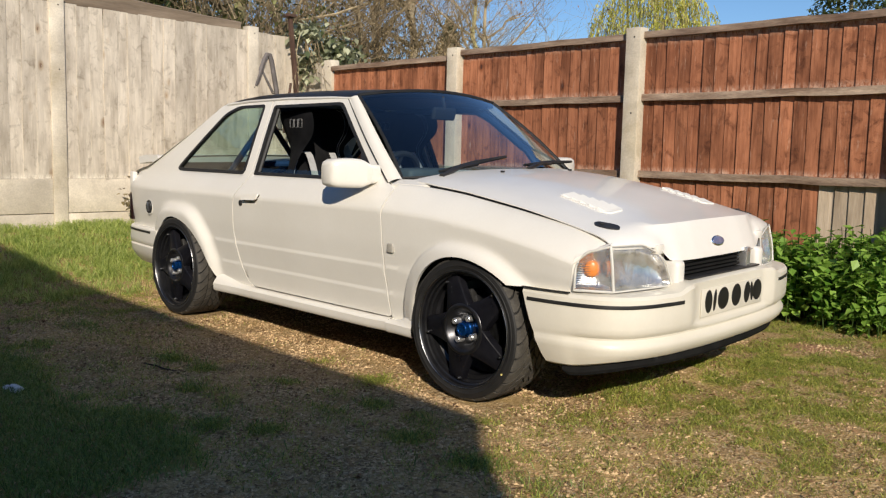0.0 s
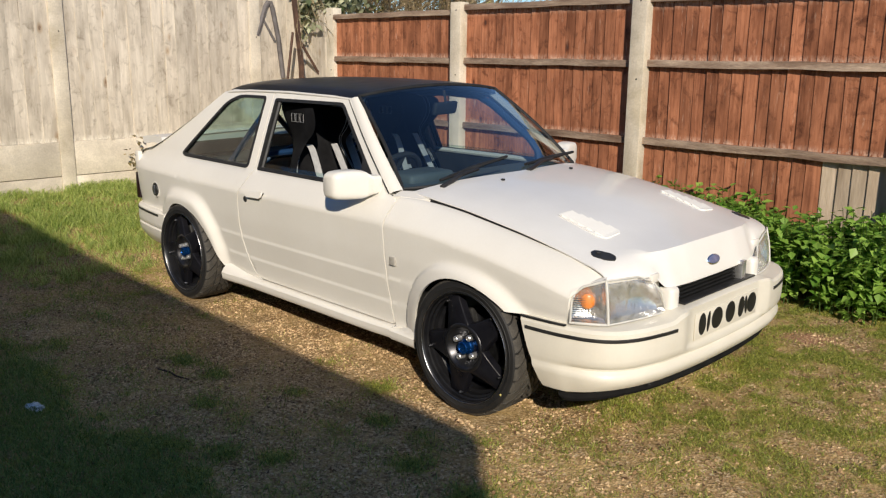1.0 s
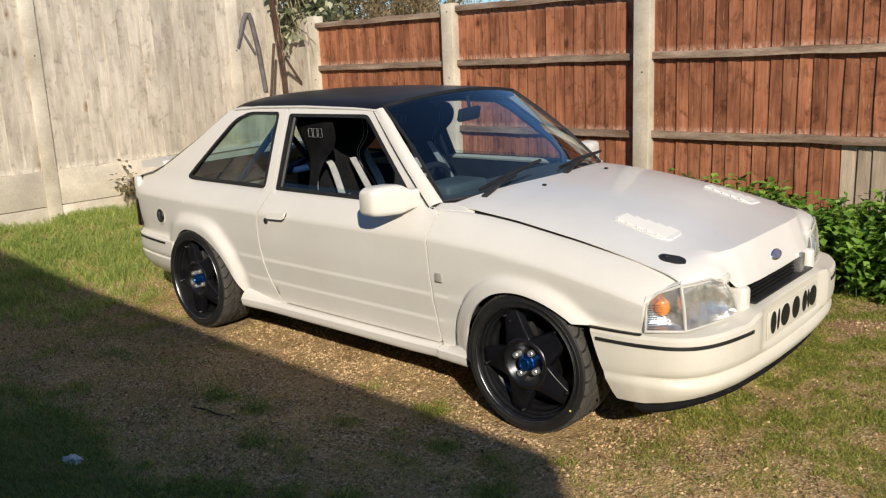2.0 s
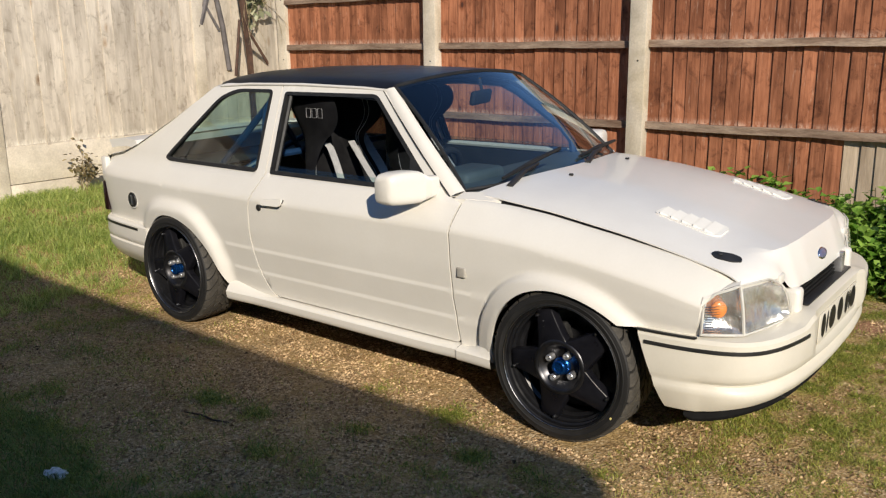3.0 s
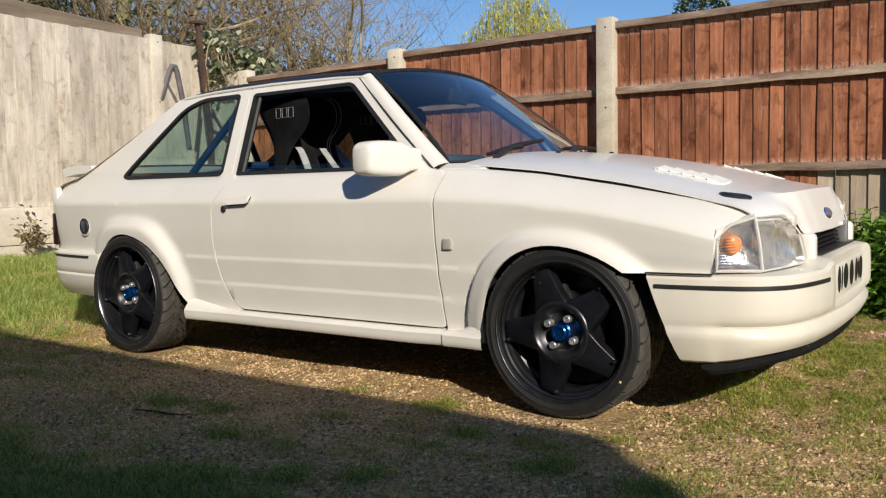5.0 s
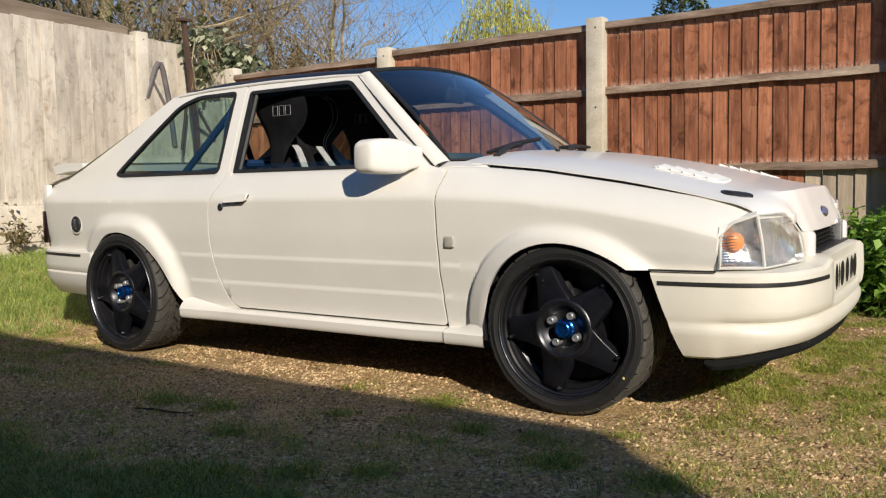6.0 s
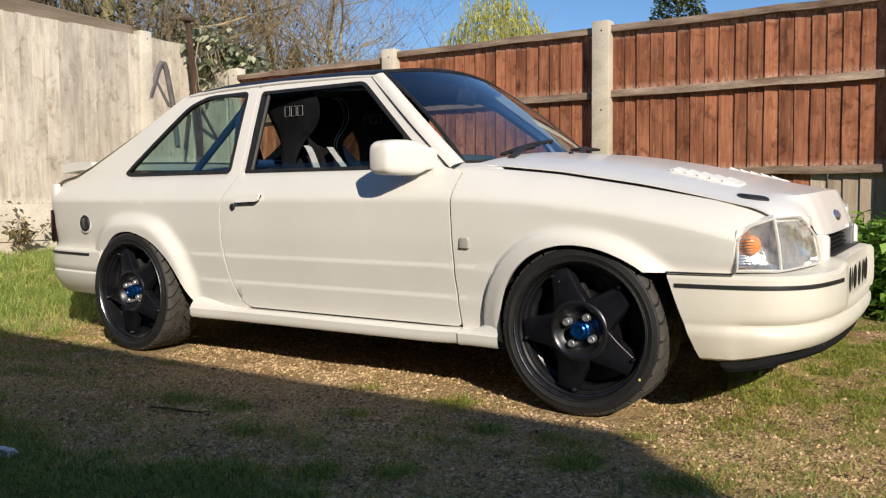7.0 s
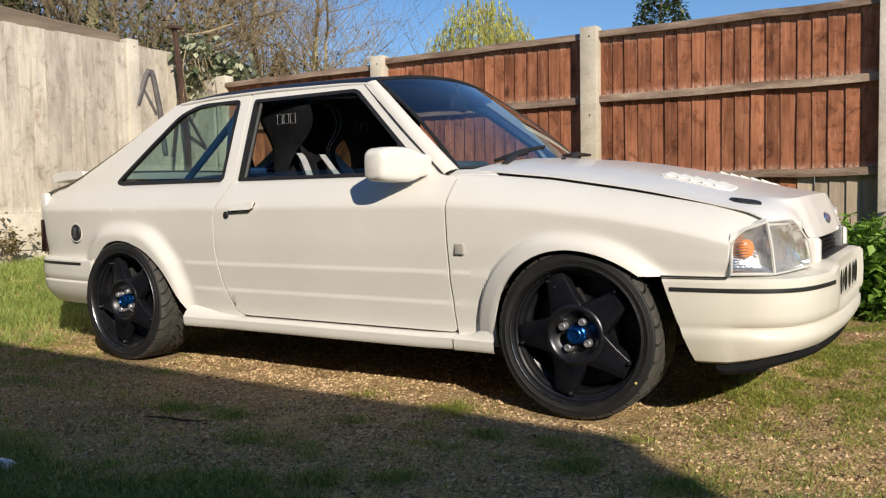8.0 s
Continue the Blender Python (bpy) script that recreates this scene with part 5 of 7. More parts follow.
def build_wheel():
    """A wheel at the origin with its outer face towards -y."""
    wheel = thing("wheel", "", "")
    # tyre: outer face at -y
    prof = [(0.232, 0.002), (0.2395, 0.007), (0.2415, 0.0095), (0.2435, 0.0095), (0.245, 0.0075), (0.251, 0.0100), (0.2575, 0.0108), (0.259, 0.0120), (0.262, 0.0120), (0.2635, 0.0104), (0.270, 0.0098), (0.2755, 0.0082), (0.277, 0.0090), (0.2795, 0.0080), (0.283, 0.0035), (0.2865, -0.008), (0.2875, -0.030), (0.288, -0.06), (0.288, -0.16), (0.287, -0.185), (0.280, -0.210), (0.25, -0.222), (0.222, -0.215)]
    tyre = lathe_part("tyre", prof, 72, tyre_rubber, wheel, "low-profile tyre with worn tread")
    # tread blocks between slanting, bending grooves; the outer ones run over the shoulder
    bm = bmesh.new()
    n = 30
    w = 2 * math.pi / n
    rows_y = ((-0.0035, 0.2845), (0.004, 0.2915), (0.014, 0.2955), (0.034, 0.2975), (0.056, 0.2985))
    for k in range(n):
        a0 = w * k
        for ys, slant, cut in (((0, 1, 2, 3, 4), 2.4, 0.84), ):
            vs = []
            for i in ys:
                yy, rr = rows_y[i]
                sh = w * 0.9 * max(0.0, yy / 0.056) ** 1.5
                vs.append([bm.verts.new((r2 * math.cos(aa), yy + (0.004 if r2 < rr else 0), r2 * math.sin(aa))) for aa, r2 in ((a0 + sh, rr - 0.010), (a0 + sh, rr), (a0 + sh + w * cut, rr), (a0 + sh + w * cut, rr - 0.010))])
            for p, q in zip(vs, vs[1:]):
                for j in range(3):
                    bm.faces.new((p[j], p[j + 1], q[j + 1], q[j]))
            bm.faces.new(vs[0])
            bm.faces.new(vs[-1][::-1])
        for y0, y1, slant in ((0.063, 0.092, 0.10), (0.100, 0.128, -0.10), (0.135, 0.162, -0.10), (0.170, 0.204, -0.14)):
            vs = []
            for rr in (0.287, 0.2985):
                for aa, yy in ((a0 + 0.05, y0), (a0 + 0.05 + w * 0.82, y0), (a0 + 0.05 + w * 0.82 + slant, y1), (a0 + 0.05 + slant, y1)):
                    r2 = rr - (0.004 if yy > 0.2 else 0)
                    vs.append(bm.verts.new((r2 * math.cos(aa), yy, r2 * math.sin(aa))))
            for f in ((4, 5, 6, 7), (0, 1, 5, 4), (1, 2, 6, 5), (2, 3, 7, 6), (3, 0, 4, 7)):
                bm.faces.new([vs[i] for i in f])
    part("tread", bm, tread_rubber, tyre, "dusty worn tread blocks", smooth=25)
    # rim barrel and lip
    rimp = [(0.241, 0.000), (0.2405, 0.008), (0.237, 0.010), (0.234, 0.006), (0.2315, -0.004), (0.230, -0.016), (0.224, -0.020), (0.2225, -0.034), (0.214, -0.038), (0.211, -0.062), (0.200, -0.072), (0.196, -0.15), (0.205, -0.20)]
    lathe_part("rim", rimp, 72, rim_black, wheel, "black alloy rim with worn lip")
    lathe_part("rim_edge", [(0.2366, 0.0092), (0.2380, 0.0112), (0.2395, 0.0112), (0.2402, 0.0098)], 72, worn_metal, wheel, "scuffed bright rim edge")
    # five tapering star spokes, each with a rounded edge and a raised foot at the rim
    for k in range(5):
        bm = bmesh.new()
        m = Matrix.Rotation(radians(72 * k + 90 + 36), 4, "Y")
        stations = [(0.086, 0.064, 0.002), (0.098, 0.062, 0.001), (0.115, 0.056, -0.002), (0.145, 0.048, -0.007), (0.180, 0.041, -0.012), (0.205, 0.036, -0.016), (0.218, 0.034, -0.020), (0.226, 0.032, -0.030)]
        rows = []
        for r, w_, y in stations:
            sec = [(-w_ - 0.004, y - 0.034), (-w_ - 0.001, y - 0.010), (-w_ + 0.001, y - 0.004), (-w_ + 0.006, y), (w_ - 0.006, y), (w_ - 0.001, y - 0.004), (w_ + 0.001, y - 0.010), (w_ + 0.004, y - 0.034)]
            rows.append([bm.verts.new(m @ Vector((r, -yy, ww))) for ww, yy in sec])
        for p, q in zip(rows, rows[1:]):
            for j in range(7):
                bm.faces.new((p[j], q[j], q[j + 1], p[j + 1]))
        bm.faces.new(rows[-1])
        part("spoke", bm, wheel_black, wheel, smooth=50)
    # maker's mark on one spoke, not readable
    for k in range(4):
        box_part("raised_mark", (-0.010, -0.0010, -0.0035), (0.010, 0.0008, 0.0035), mark_grey, wheel, "", 0.0008, 1, m=Matrix.Rotation(radians(90 + 36 + 72), 4, "Y") @ Matrix.Translation((0.112 + 0.020 * k, 0.005 + 0.0026 * k, 0.022 - 0.004 * k)))
    lathe_part("hub", [(0.024, -0.030), (0.062, -0.030), (0.067, -0.027), (0.082, -0.006), (0.090, 0.0035), (0.094, 0.0055), (0.099, 0.0050), (0.106, 0.0010), (0.112, -0.010), (0.114, -0.04)], 56, hub_mat, wheel, "machined black hub bowl")
    cap = lathe_part("hub_cap", [(0.0, 0.006), (0.016, 0.006), (0.018, 0.009), (0.024, 0.009), (0.0275, 0.006), (0.029, -0.014), (0.0335, -0.018), (0.034, -0.030)], 32, blue_cap, wheel, "blue anodised centre cap")
    for k in range(4):
        a = radians(90 * k + 20)
        m = Matrix.Translation((0.053 * math.cos(a), 0, 0.053 * math.sin(a)))
        lathe_part("wheel_nut", [(0.0, -0.008), (0.006, -0.008), (0.0065, 0.002), (0.0105, 0.003), (0.0130, 0.000), (0.0140, -0.030)], 12, nut_metal, wheel, "", m)
    for k in range(5):
        a = radians(72 * k + 90 + 8)
        m = Matrix.Translation((0.208 * math.cos(a), 0, 0.208 * math.sin(a)))
        lathe_part("rim_bolt", [(0.0, -0.004), (0.004, -0.004), (0.007, -0.010), (0.008, -0.03)], 10, disc_metal, wheel, "", m)
    lathe_part("brake_disc", [(0.07, -0.075), (0.135, -0.075), (0.135, -0.098), (0.07, -0.098)], 40, disc_metal, wheel, "dark brake disc")
    box_part("brake_caliper", (-0.05, 0.05, 0.085), (0.05, 0.12, 0.155), black_plastic, wheel, "", 0.01, m=Matrix.Rotation(radians(-70), 4, "Y"))
    lathe_part("back_plate", [(0.0, -0.13), (0.195, -0.13), (0.2, -0.14)], 32, disc_metal, wheel)
    return wheel


wheel = build_wheel()
wheel.parent = car
LEAN_UP = 0.021  # the yard rises across the car
wheel.matrix_basis = pose(X_F, -0.790, R_WHEEL, 0, 50, 1.5)
for x, s, ry, rz in ((X_R, -1, 50, 0), (X_F, 1, 40, 181.5), (X_R, 1, 60, 180)):
    w = copy_thing(wheel, pose(x, s * 0.790, R_WHEEL + (LEAN_UP * 1.44 if s > 0 else 0), 0, ry, rz))
    w.parent = car
wheel_tyre = next(o for o in wheel.children if o.name.split(".")[0] == "tyre")
box_part("wear_mark", (-0.004, -0.0135, -0.004), (0.004, -0.011, 0.004), surface("yellow paint dot", (0.6, 0.5, 0.15), (0.7, 0.6, 0.2), bump=0), wheel_tyre, "yellow paint dot", 0.001, 1, m=Matrix.Rotation(radians(-17), 4, "Y") @ Matrix.Translation((0.262, 0, 0)))

# ---------- fittings on the car ----------

# door mirrors
for sgn in (-1, 1):
    bm = bmesh.new()
    secs = []
    # sections from the door outwards: y, centre x, centre z, half depth in x, half height
    for y, cx, cz, hx, hz in ((0.690, 0.530, 0.905, 0.034, 0.042), (0.735, 0.520, 0.903, 0.040, 0.046), (0.748, 0.492, 0.904, 0.047, 0.060), (0.765, 0.484, 0.905, 0.053, 0.066), (0.80, 0.470, 0.906, 0.056, 0.068),
                              (0.85, 0.457, 0.906, 0.056, 0.067), (0.885, 0.448, 0.905, 0.052, 0.063), (0.902, 0.444, 0.904, 0.045, 0.055), (0.910, 0.442, 0.903, 0.034, 0.042)):
        ring = []
        for k in range(36):
            a = 2 * math.pi * k / 36
            ca, sa = math.cos(a), math.sin(a)
            e = 0.46
            ring.append(bm.verts.new((cx + hx * abs(ca) ** e * (1 if ca > 0 else -1), sgn * y, cz + hz * abs(sa) ** e * (1 if sa > 0 else -1))))
        secs.append(ring)
    for a, b in zip(secs, secs[1:]):
        for k in range(36):
            bm.faces.new((a[k], a[(k + 1) % 36], b[(k + 1) % 36], b[k]))
    bm.faces.new(secs[-1])
    bm.faces.new(secs[0])
    dm = part("door_mirror", bm, paint, car, "white door mirror housing", 45)
    box_part("mirror_glass", (-0.004, -0.065, -0.048), (0.004, 0.065, 0.048), chrome, dm, "mirror glass", 0.003, m=Matrix.Translation((0.408, sgn * 0.825, 0.904)) @ Matrix.Rotation(sgn * radians(-8), 4, "Z"))
    # black quarter-light triangle
    bm = bmesh.new()
    fn = side if sgn < 0 else mirror_side
    tri = [(0.556, 0.868), (0.405, 0.868), (0.372, 1.010), (0.390, 1.006)]
    bm.faces.new([bm.verts.new(Vector(fn(*p)) + Vector((0, sgn * 0.004, 0))) for p in tri])
    shell(bm, Vector((0, -sgn * 0.015, 0)))
    part("mirror_sail", bm, black_plastic, car, "black mirror mount")
    # black division bar at the rear of the door opening
    bm = bmesh.new()
    lo, hi = Vector(fn(-0.447, 0.868)), Vector(fn(-0.478, 1.248))
    add_tube(bm, [lo + Vector((0, -sgn * 0.012, 0)), hi + Vector((0, -sgn * 0.012, 0))], 0.011, 6)
    part("window_channel", bm, rubber_seal, door_near if sgn < 0 else door_far)
    # handle: flap, dark recess and lock
    dr = door_near if sgn < 0 else door_far
    bm = bmesh.new()
    loop = rounded([(-0.440, 0.729), (-0.302, 0.738), (-0.292, 0.772), (-0.438, 0.756)], 0.012)
    bm.faces.new([bm.verts.new(Vector(fn(*p)) + Vector((0, sgn * 0.002, 0))) for p in loop])
    part("handle_recess", bm, black_plastic, dr)
    bm = bmesh.new()
    loop = rounded([(-0.432, 0.736), (-0.298, 0.741), (-0.292, 0.776), (-0.430, 0.762)], 0.012)
    bm.faces.new([bm.verts.new(Vector(fn(*p)) + Vector((0, sgn * 0.022, 0))) for p in loop])
    shell(bm, Vector((0, -sgn * 0.012, 0)))
    part("door_handle", bm, paint, dr, "white pull-up door handle")
    p = Vector(fn(-0.470, 0.717))
    lathe_part("door_lock", [(0.0, 0.006), (0.012, 0.006), (0.016, 0.003), (0.017, -0.01)], 20, black_plastic, dr, "round black lock", Matrix.Translation(p) @ (Matrix.Identity(4) if sgn < 0 else Matrix.Rotation(math.pi, 4, "Z")))
    # side repeater
    p = Vector(fn(0.737, 0.585))
    box_part("side_repeater", (-0.021, -0.008, -0.021), (0.021, 0.008, 0.021), repeater_lens, car, "square smoked side repeater", 0.006, 3, m=Matrix.Translation(p))
    # bonnet louvres
    bm = bmesh.new()
    base = [(1.385, 0.428), (1.392, 0.350), (1.625, 0.322), (1.640, 0.340), (1.640, 0.430), (1.600, 0.448)]

    def hood_at(x, y):
        lo_, hi_ = 0.0, 0.9
        for _ in range(30):
            mid_ = (lo_ + hi_) / 2
            if hood_fn(y / 0.648, mid_)[0] < x:
                lo_ = mid_
            else:
                hi_ = mid_
        return Vector(hood_fn(y / 0.648, (lo_ + hi_) / 2))
    bm.faces.new([bm.verts.new(hood_at(x, sgn * y) + Vector((0, 0, 0.0045))) for x, y in rounded(base, 0.015)])
    shell(bm, Vector((0, 0, -0.008)))
    vent = part("bonnet_vent", bm, vent_paint, car, "white louvred bonnet vent")
    for k in range(5):
        x = 1.405 + k * 0.044
        y0, y1 = 0.352 - 0.022 * k / 4, 0.424 + 0.008 * k / 4
        bm = bmesh.new()
        q = [hood_at(x, sgn * y0) + Vector((0, 0, 0.0110)), hood_at(x, sgn * y1) + Vector((0, 0, 0.0110)), hood_at(x + 0.041, sgn * y1) + Vector((0, 0, 0.0048)), hood_at(x + 0.041, sgn * y0) + Vector((0, 0, 0.0048))]
        top_ = [bm.verts.new(v) for v in q]
        ends = [bm.verts.new(q[0] + Vector((0.004, -sgn * 0.006, -0.010))), bm.verts.new(q[1] + Vector((0.004, sgn * 0.006, -0.010)))]
        bm.faces.new(top_)
        bm.faces.new((top_[1], ends[1], top_[2]))
        bm.faces.new((top_[0], ends[0], top_[3]))
        part("louvre", bm, vent_paint, vent, smooth=0)
    # flush bonnet catches
    bm = bmesh.new()
    shape = [(-0.052, 0.0), (-0.038, 0.024), (0.020, 0.029), (0.050, 0.012), (0.052, -0.012), (0.022, -0.029), (-0.036, -0.024)]
    loop = []
    for a, b in rounded(shape, 0.014):
        ang = radians(sgn * -18)
        px, py = 1.712 + a * math.cos(ang) - b * math.sin(ang), sgn * 0.557 + a * math.sin(ang) + b * math.cos(ang)
        loop.append(hood_at(px, py) + Vector((0, 0, 0.004)))
    bm.faces.new([bm.verts.new(v) for v in loop])
    shell(bm, Vector((0, 0, -0.008)))
    catch = part("bonnet_catch", bm, black_plastic, car, "black flush bonnet catch")
    c = hood_at(1.69, sgn * 0.557)
    bm = bmesh.new()
    bmesh.ops.create_cone(bm, cap_ends=True, segments=14, radius1=0.010, radius2=0.009, depth=0.004, matrix=Matrix.Translation(c + Vector((0, 0, 0.006))))
    part("catch_button", bm, cabin, catch)
    # wipers
for pv, bend, tip in (((0.800, -0.53, 0.900), (0.752, -0.24, 0.950), (0.715, 0.01, 0.985)), ((0.852, 0.02, 0.925), (0.760, 0.32, 0.948), (0.70, 0.58, 0.955))):
    wiper = tube_part("wiper", [pv, (Vector(pv) + Vector(bend)) / 2 + Vector((0, 0, 0.015)), bend], [0.014, 0.011, 0.008], black_plastic, car, "black windscreen wiper arm")
    a, b = Vector(pv) + Vector((-0.075, 0.06, 0.018)), Vector(tip)
    tube_part("wiper_blade", [a, (a + b) / 2 + Vector((0, 0, 0.004)), b], [0.007, 0.012, 0.007], rubber_seal, wiper, sides=6)
# washer jets
for y in (-0.26, 0.26):
    box_part("washer_jet", (-0.009, -0.007, 0), (0.009, 0.007, 0.009), black_plastic, car, "", 0.003, m=Matrix.Translation(hood_at(0.93, y)))

# fuel cap on the near quarter
p = Vector(side(-1.634, 0.628))
cap = lathe_part("fuel_cap", [(0.0, 0.006), (0.026, 0.006), (0.030, 0.010), (0.040, 0.010), (0.042, 0.006), (0.0425, -0.004)], 28, black_plastic, quarter_near, "round black fuel cap", Matrix.Translation(p) @ Matrix.Rotation(radians(-4), 4, "Z"))
box_part("cap_grip", (-0.007, -0.018, -0.027), (0.007, -0.004, 0.027), worn_metal, cap, "bare metal grip", 0.003, m=Matrix.Translation(p))
lathe_part("cap_ring", [(0.024, 0.0065), (0.028, 0.0085), (0.031, 0.0105)], 28, disc_metal, cap, "", Matrix.Translation(p) @ Matrix.Rotation(radians(-4), 4, "Z"))
tube_part("cap_rim", [p + Vector((0.047 * math.cos(a), -0.002, 0.047 * math.sin(a))) for a in (2 * math.pi * k / 24 for k in range(24))], 0.004, paint, cap, sides=6, closed=True)

# scuffs on the bumper's lower edge
for x, y, z, w in ((1.905, -0.575, 0.292, 0.012), (1.93, -0.52, 0.272, 0.004)):
    box_part("paint_chip", (-0.001, -w, -0.002), (0.002, w, 0.002), black_plastic, front_bumper, "", 0.0005, 1, m=Matrix.Translation((x, y, z)) @ Matrix.Rotation(radians(-64), 4, "Z"))
box_part("lower_tray", (1.86, -0.29, 0.535), (1.926, 0.31, 0.543), black_plastic, car, "black tray under the grille")

# ---------- cabin ----------


def build_seat(yc, name_label, xs=0.0):
    """A high-backed bucket seat facing forwards."""
    Z = [0.30, 0.45, 0.60, 0.74, 0.84, 0.91, 0.97, 1.02, 1.06, 1.11, 1.17, 1.215, 1.236]
    W = [0.225, 0.235, 0.245, 0.240, 0.222, 0.190, 0.152, 0.132, 0.135, 0.150, 0.158, 0.152, 0.125]
    C = [0.16, 0.13, 0.10, 0.08, 0.08, 0.085, 0.10, 0.135, 0.205, 0.280, 0.320, 0.315, 0.26]
    X = [xs + x for x in (-0.20, -0.25, -0.30, -0.372, -0.425, -0.455, -0.475, -0.490, -0.505, -0.528, -0.562, -0.582, -0.588)]

    def fn(u, v):
        z = lut(v, range(len(Z)), Z)
        w, c, x = soft_lut(v, range(len(Z)), W, 0.5), soft_lut(v, range(len(Z)), C, 0.5), soft_lut(v, range(len(Z)), X, 0.5)
        curl = max(0.0, (abs(u) - 0.62) / 0.38) ** 1.15
        return (x + c * curl, yc + w * u, z)
    us, vs = np.linspace(-1, 1, 33), np.linspace(0, len(Z) - 1, 61)
    seat = grid_part("seat", fn, us, vs, seat_black, car, name_label, thick=(-0.070, 0, -0.012), smooth=70)
    for e in (-1, 1):
        for off in (0.93, 0.90):
            tube_part("stitching", [Vector(fn(e * off * 0.98, v)) + Vector((0.003, 0, 0)) for v in vs[12:-1]], 0.0018, stitch, seat, "white stitched seam", sides=4)
    # cushion
    grid_part("cushion", lambda u, v: (xs - 0.20 + 0.46 * v, yc + 0.24 * u, 0.40 + 0.05 * abs(u) ** 3 + 0.05 * v), np.linspace(-1, 1, 13), np.linspace(0, 1, 7), seat_black, seat, thick=(0, 0, -0.10))
    # two harness straps over the shoulders
    for e in (-1, 1):
        y = yc + e * 0.085
        pts = [Vector((-0.50, y - e * 0.01, 0.985)), Vector((-0.40, y, 0.995)), Vector((-0.352, y, 0.93)), Vector((-0.305, y - e * 0.005, 0.80)), Vector((-0.26, y - e * 0.02, 0.66)), Vector((-0.20, y - e * 0.04, 0.50))]
        if e > 0:  # this one is pulled forward towards the door
            pts = [Vector((-0.40, y, 0.99)), Vector((-0.33, y - 0.02, 0.93)), Vector((-0.22, y - 0.06, 0.85)), Vector((-0.10, y - 0.10, 0.76)), Vector((0.02, y - 0.14, 0.66))]
        bm = bmesh.new()
        rows = [[bm.verts.new(p + Vector((xs + 0.004, -0.021, 0))), bm.verts.new(p + Vector((xs + 0.004, 0.021, 0)))] for p in spline(pts, 16)]
        for a, b in zip(rows, rows[1:]):
            bm.faces.new((a[0], b[0], b[1], a[1]))
        shell(bm, Vector((-0.004, 0, 0)))
        strap = part("harness_strap", bm, webbing, seat, "pale grey harness strap")
        if e > 0:
            box_part("strap_tag", (-0.004, -0.019, -0.022), (0.004, 0.019, 0.022), tag_yellow, strap, "small yellow tag", 0.002, 1, m=Matrix.Translation((xs - 0.086, y - 0.10, 0.762)) @ Matrix.Rotation(radians(-40), 4, "Y"))
    # stitched mark on the headrest and band on the backrest, lettering not readable
    for k in range(3):
        x0, x1, z0, z1 = xs - 0.455 + k * 0.040, xs - 0.425 + k * 0.040, 1.128, 1.172
        tube_part("stitched_outline", [(x, yc - 0.1595, z) for x, z in ((x0, z0), (x1, z0), (x1, z1), (x0, z1))], 0.0010, stitch, seat, sides=4, closed=True)
    bm = bmesh.new()
    bm.faces.new([bm.verts.new(Vector(fn(u, v)) + Vector((0.003, 0, 0))) for u, v in ((-0.22, 3.35), (0.22, 3.35), (0.22, 3.58), (-0.22, 3.58))])
    part("woven_label", bm, stitch, seat, "white woven label bar")
    return seat


build_seat(-0.365, "black bucket seat with white stitching and pale harness", 0.065)
build_seat(0.345, "black bucket seat with white stitching and pale harness", -0.03)
# seatbelt reel and diagonal strap on the near side
bm = bmesh.new()
rows = [[bm.verts.new(p + Vector((0, -0.022, -0.012))), bm.verts.new(p + Vector((0, 0.022, 0.012)))] for p in spline([(-0.44, -0.10, 1.02), (-0.33, -0.16, 0.96), (-0.15, -0.25, 0.86), (0.02, -0.36, 0.76)], 14)]
for a, b in zip(rows, rows[1:]):
    bm.faces.new((a[0], b[0], b[1], a[1]))
shell(bm, Vector((-0.003, 0, 0.003)))
part("seat_belt", bm, webbing, car, "pale grey belt strap")

# roll cage
cage = tube_part("roll_cage", [(-0.68, -0.585, 0.25), (-0.68, -0.575, 0.80), (-0.69, -0.515, 1.14), (-0.69, -0.46, 1.225), (-0.69, -0.30, 1.262), (-0.69, 0.30, 1.262), (-0.69, 0.46, 1.225), (-0.69, 0.515, 1.14), (-0.68, 0.575, 0.80), (-0.68, 0.585, 0.25)], 0.022, cage_blue, car, "dark blue tubular roll cage", 10)
for sgn in (-1, 1):
    tube_part("rear_stay", [(-0.70, sgn * 0.44, 1.22), (-1.42, sgn * 0.46, 0.62)], 0.019, cage_blue, cage)
    tube_part("front_leg", [(-0.67, sgn * 0.47, 1.235), (-0.2, sgn * 0.485, 1.250), (0.06, sgn * 0.49, 1.238), (0.16, sgn * 0.505, 1.19), (0.40, sgn * 0.56, 1.01), (0.455, sgn * 0.575, 0.94), (0.47, sgn * 0.58, 0.80), (0.47, sgn * 0.59, 0.30)], 0.021, cage_blue, cage)
    tube_part("door_bar", [(-0.67, sgn * 0.575, 0.62), (0.46, sgn * 0.58, 0.44)], 0.018, cage_blue, cage)
tube_part("rear_cross", [(-0.74, 0.44, 1.19), (-1.40, -0.44, 0.64)], 0.017, cage_blue, cage)
tube_part("rear_cross", [(-0.74, -0.44, 1.19), (-1.40, 0.44, 0.64)], 0.017, cage_blue, cage)
tube_part("harness_bar", [(-0.68, -0.57, 0.92), (-0.68, 0.57, 0.92)], 0.018, cage_blue, cage)

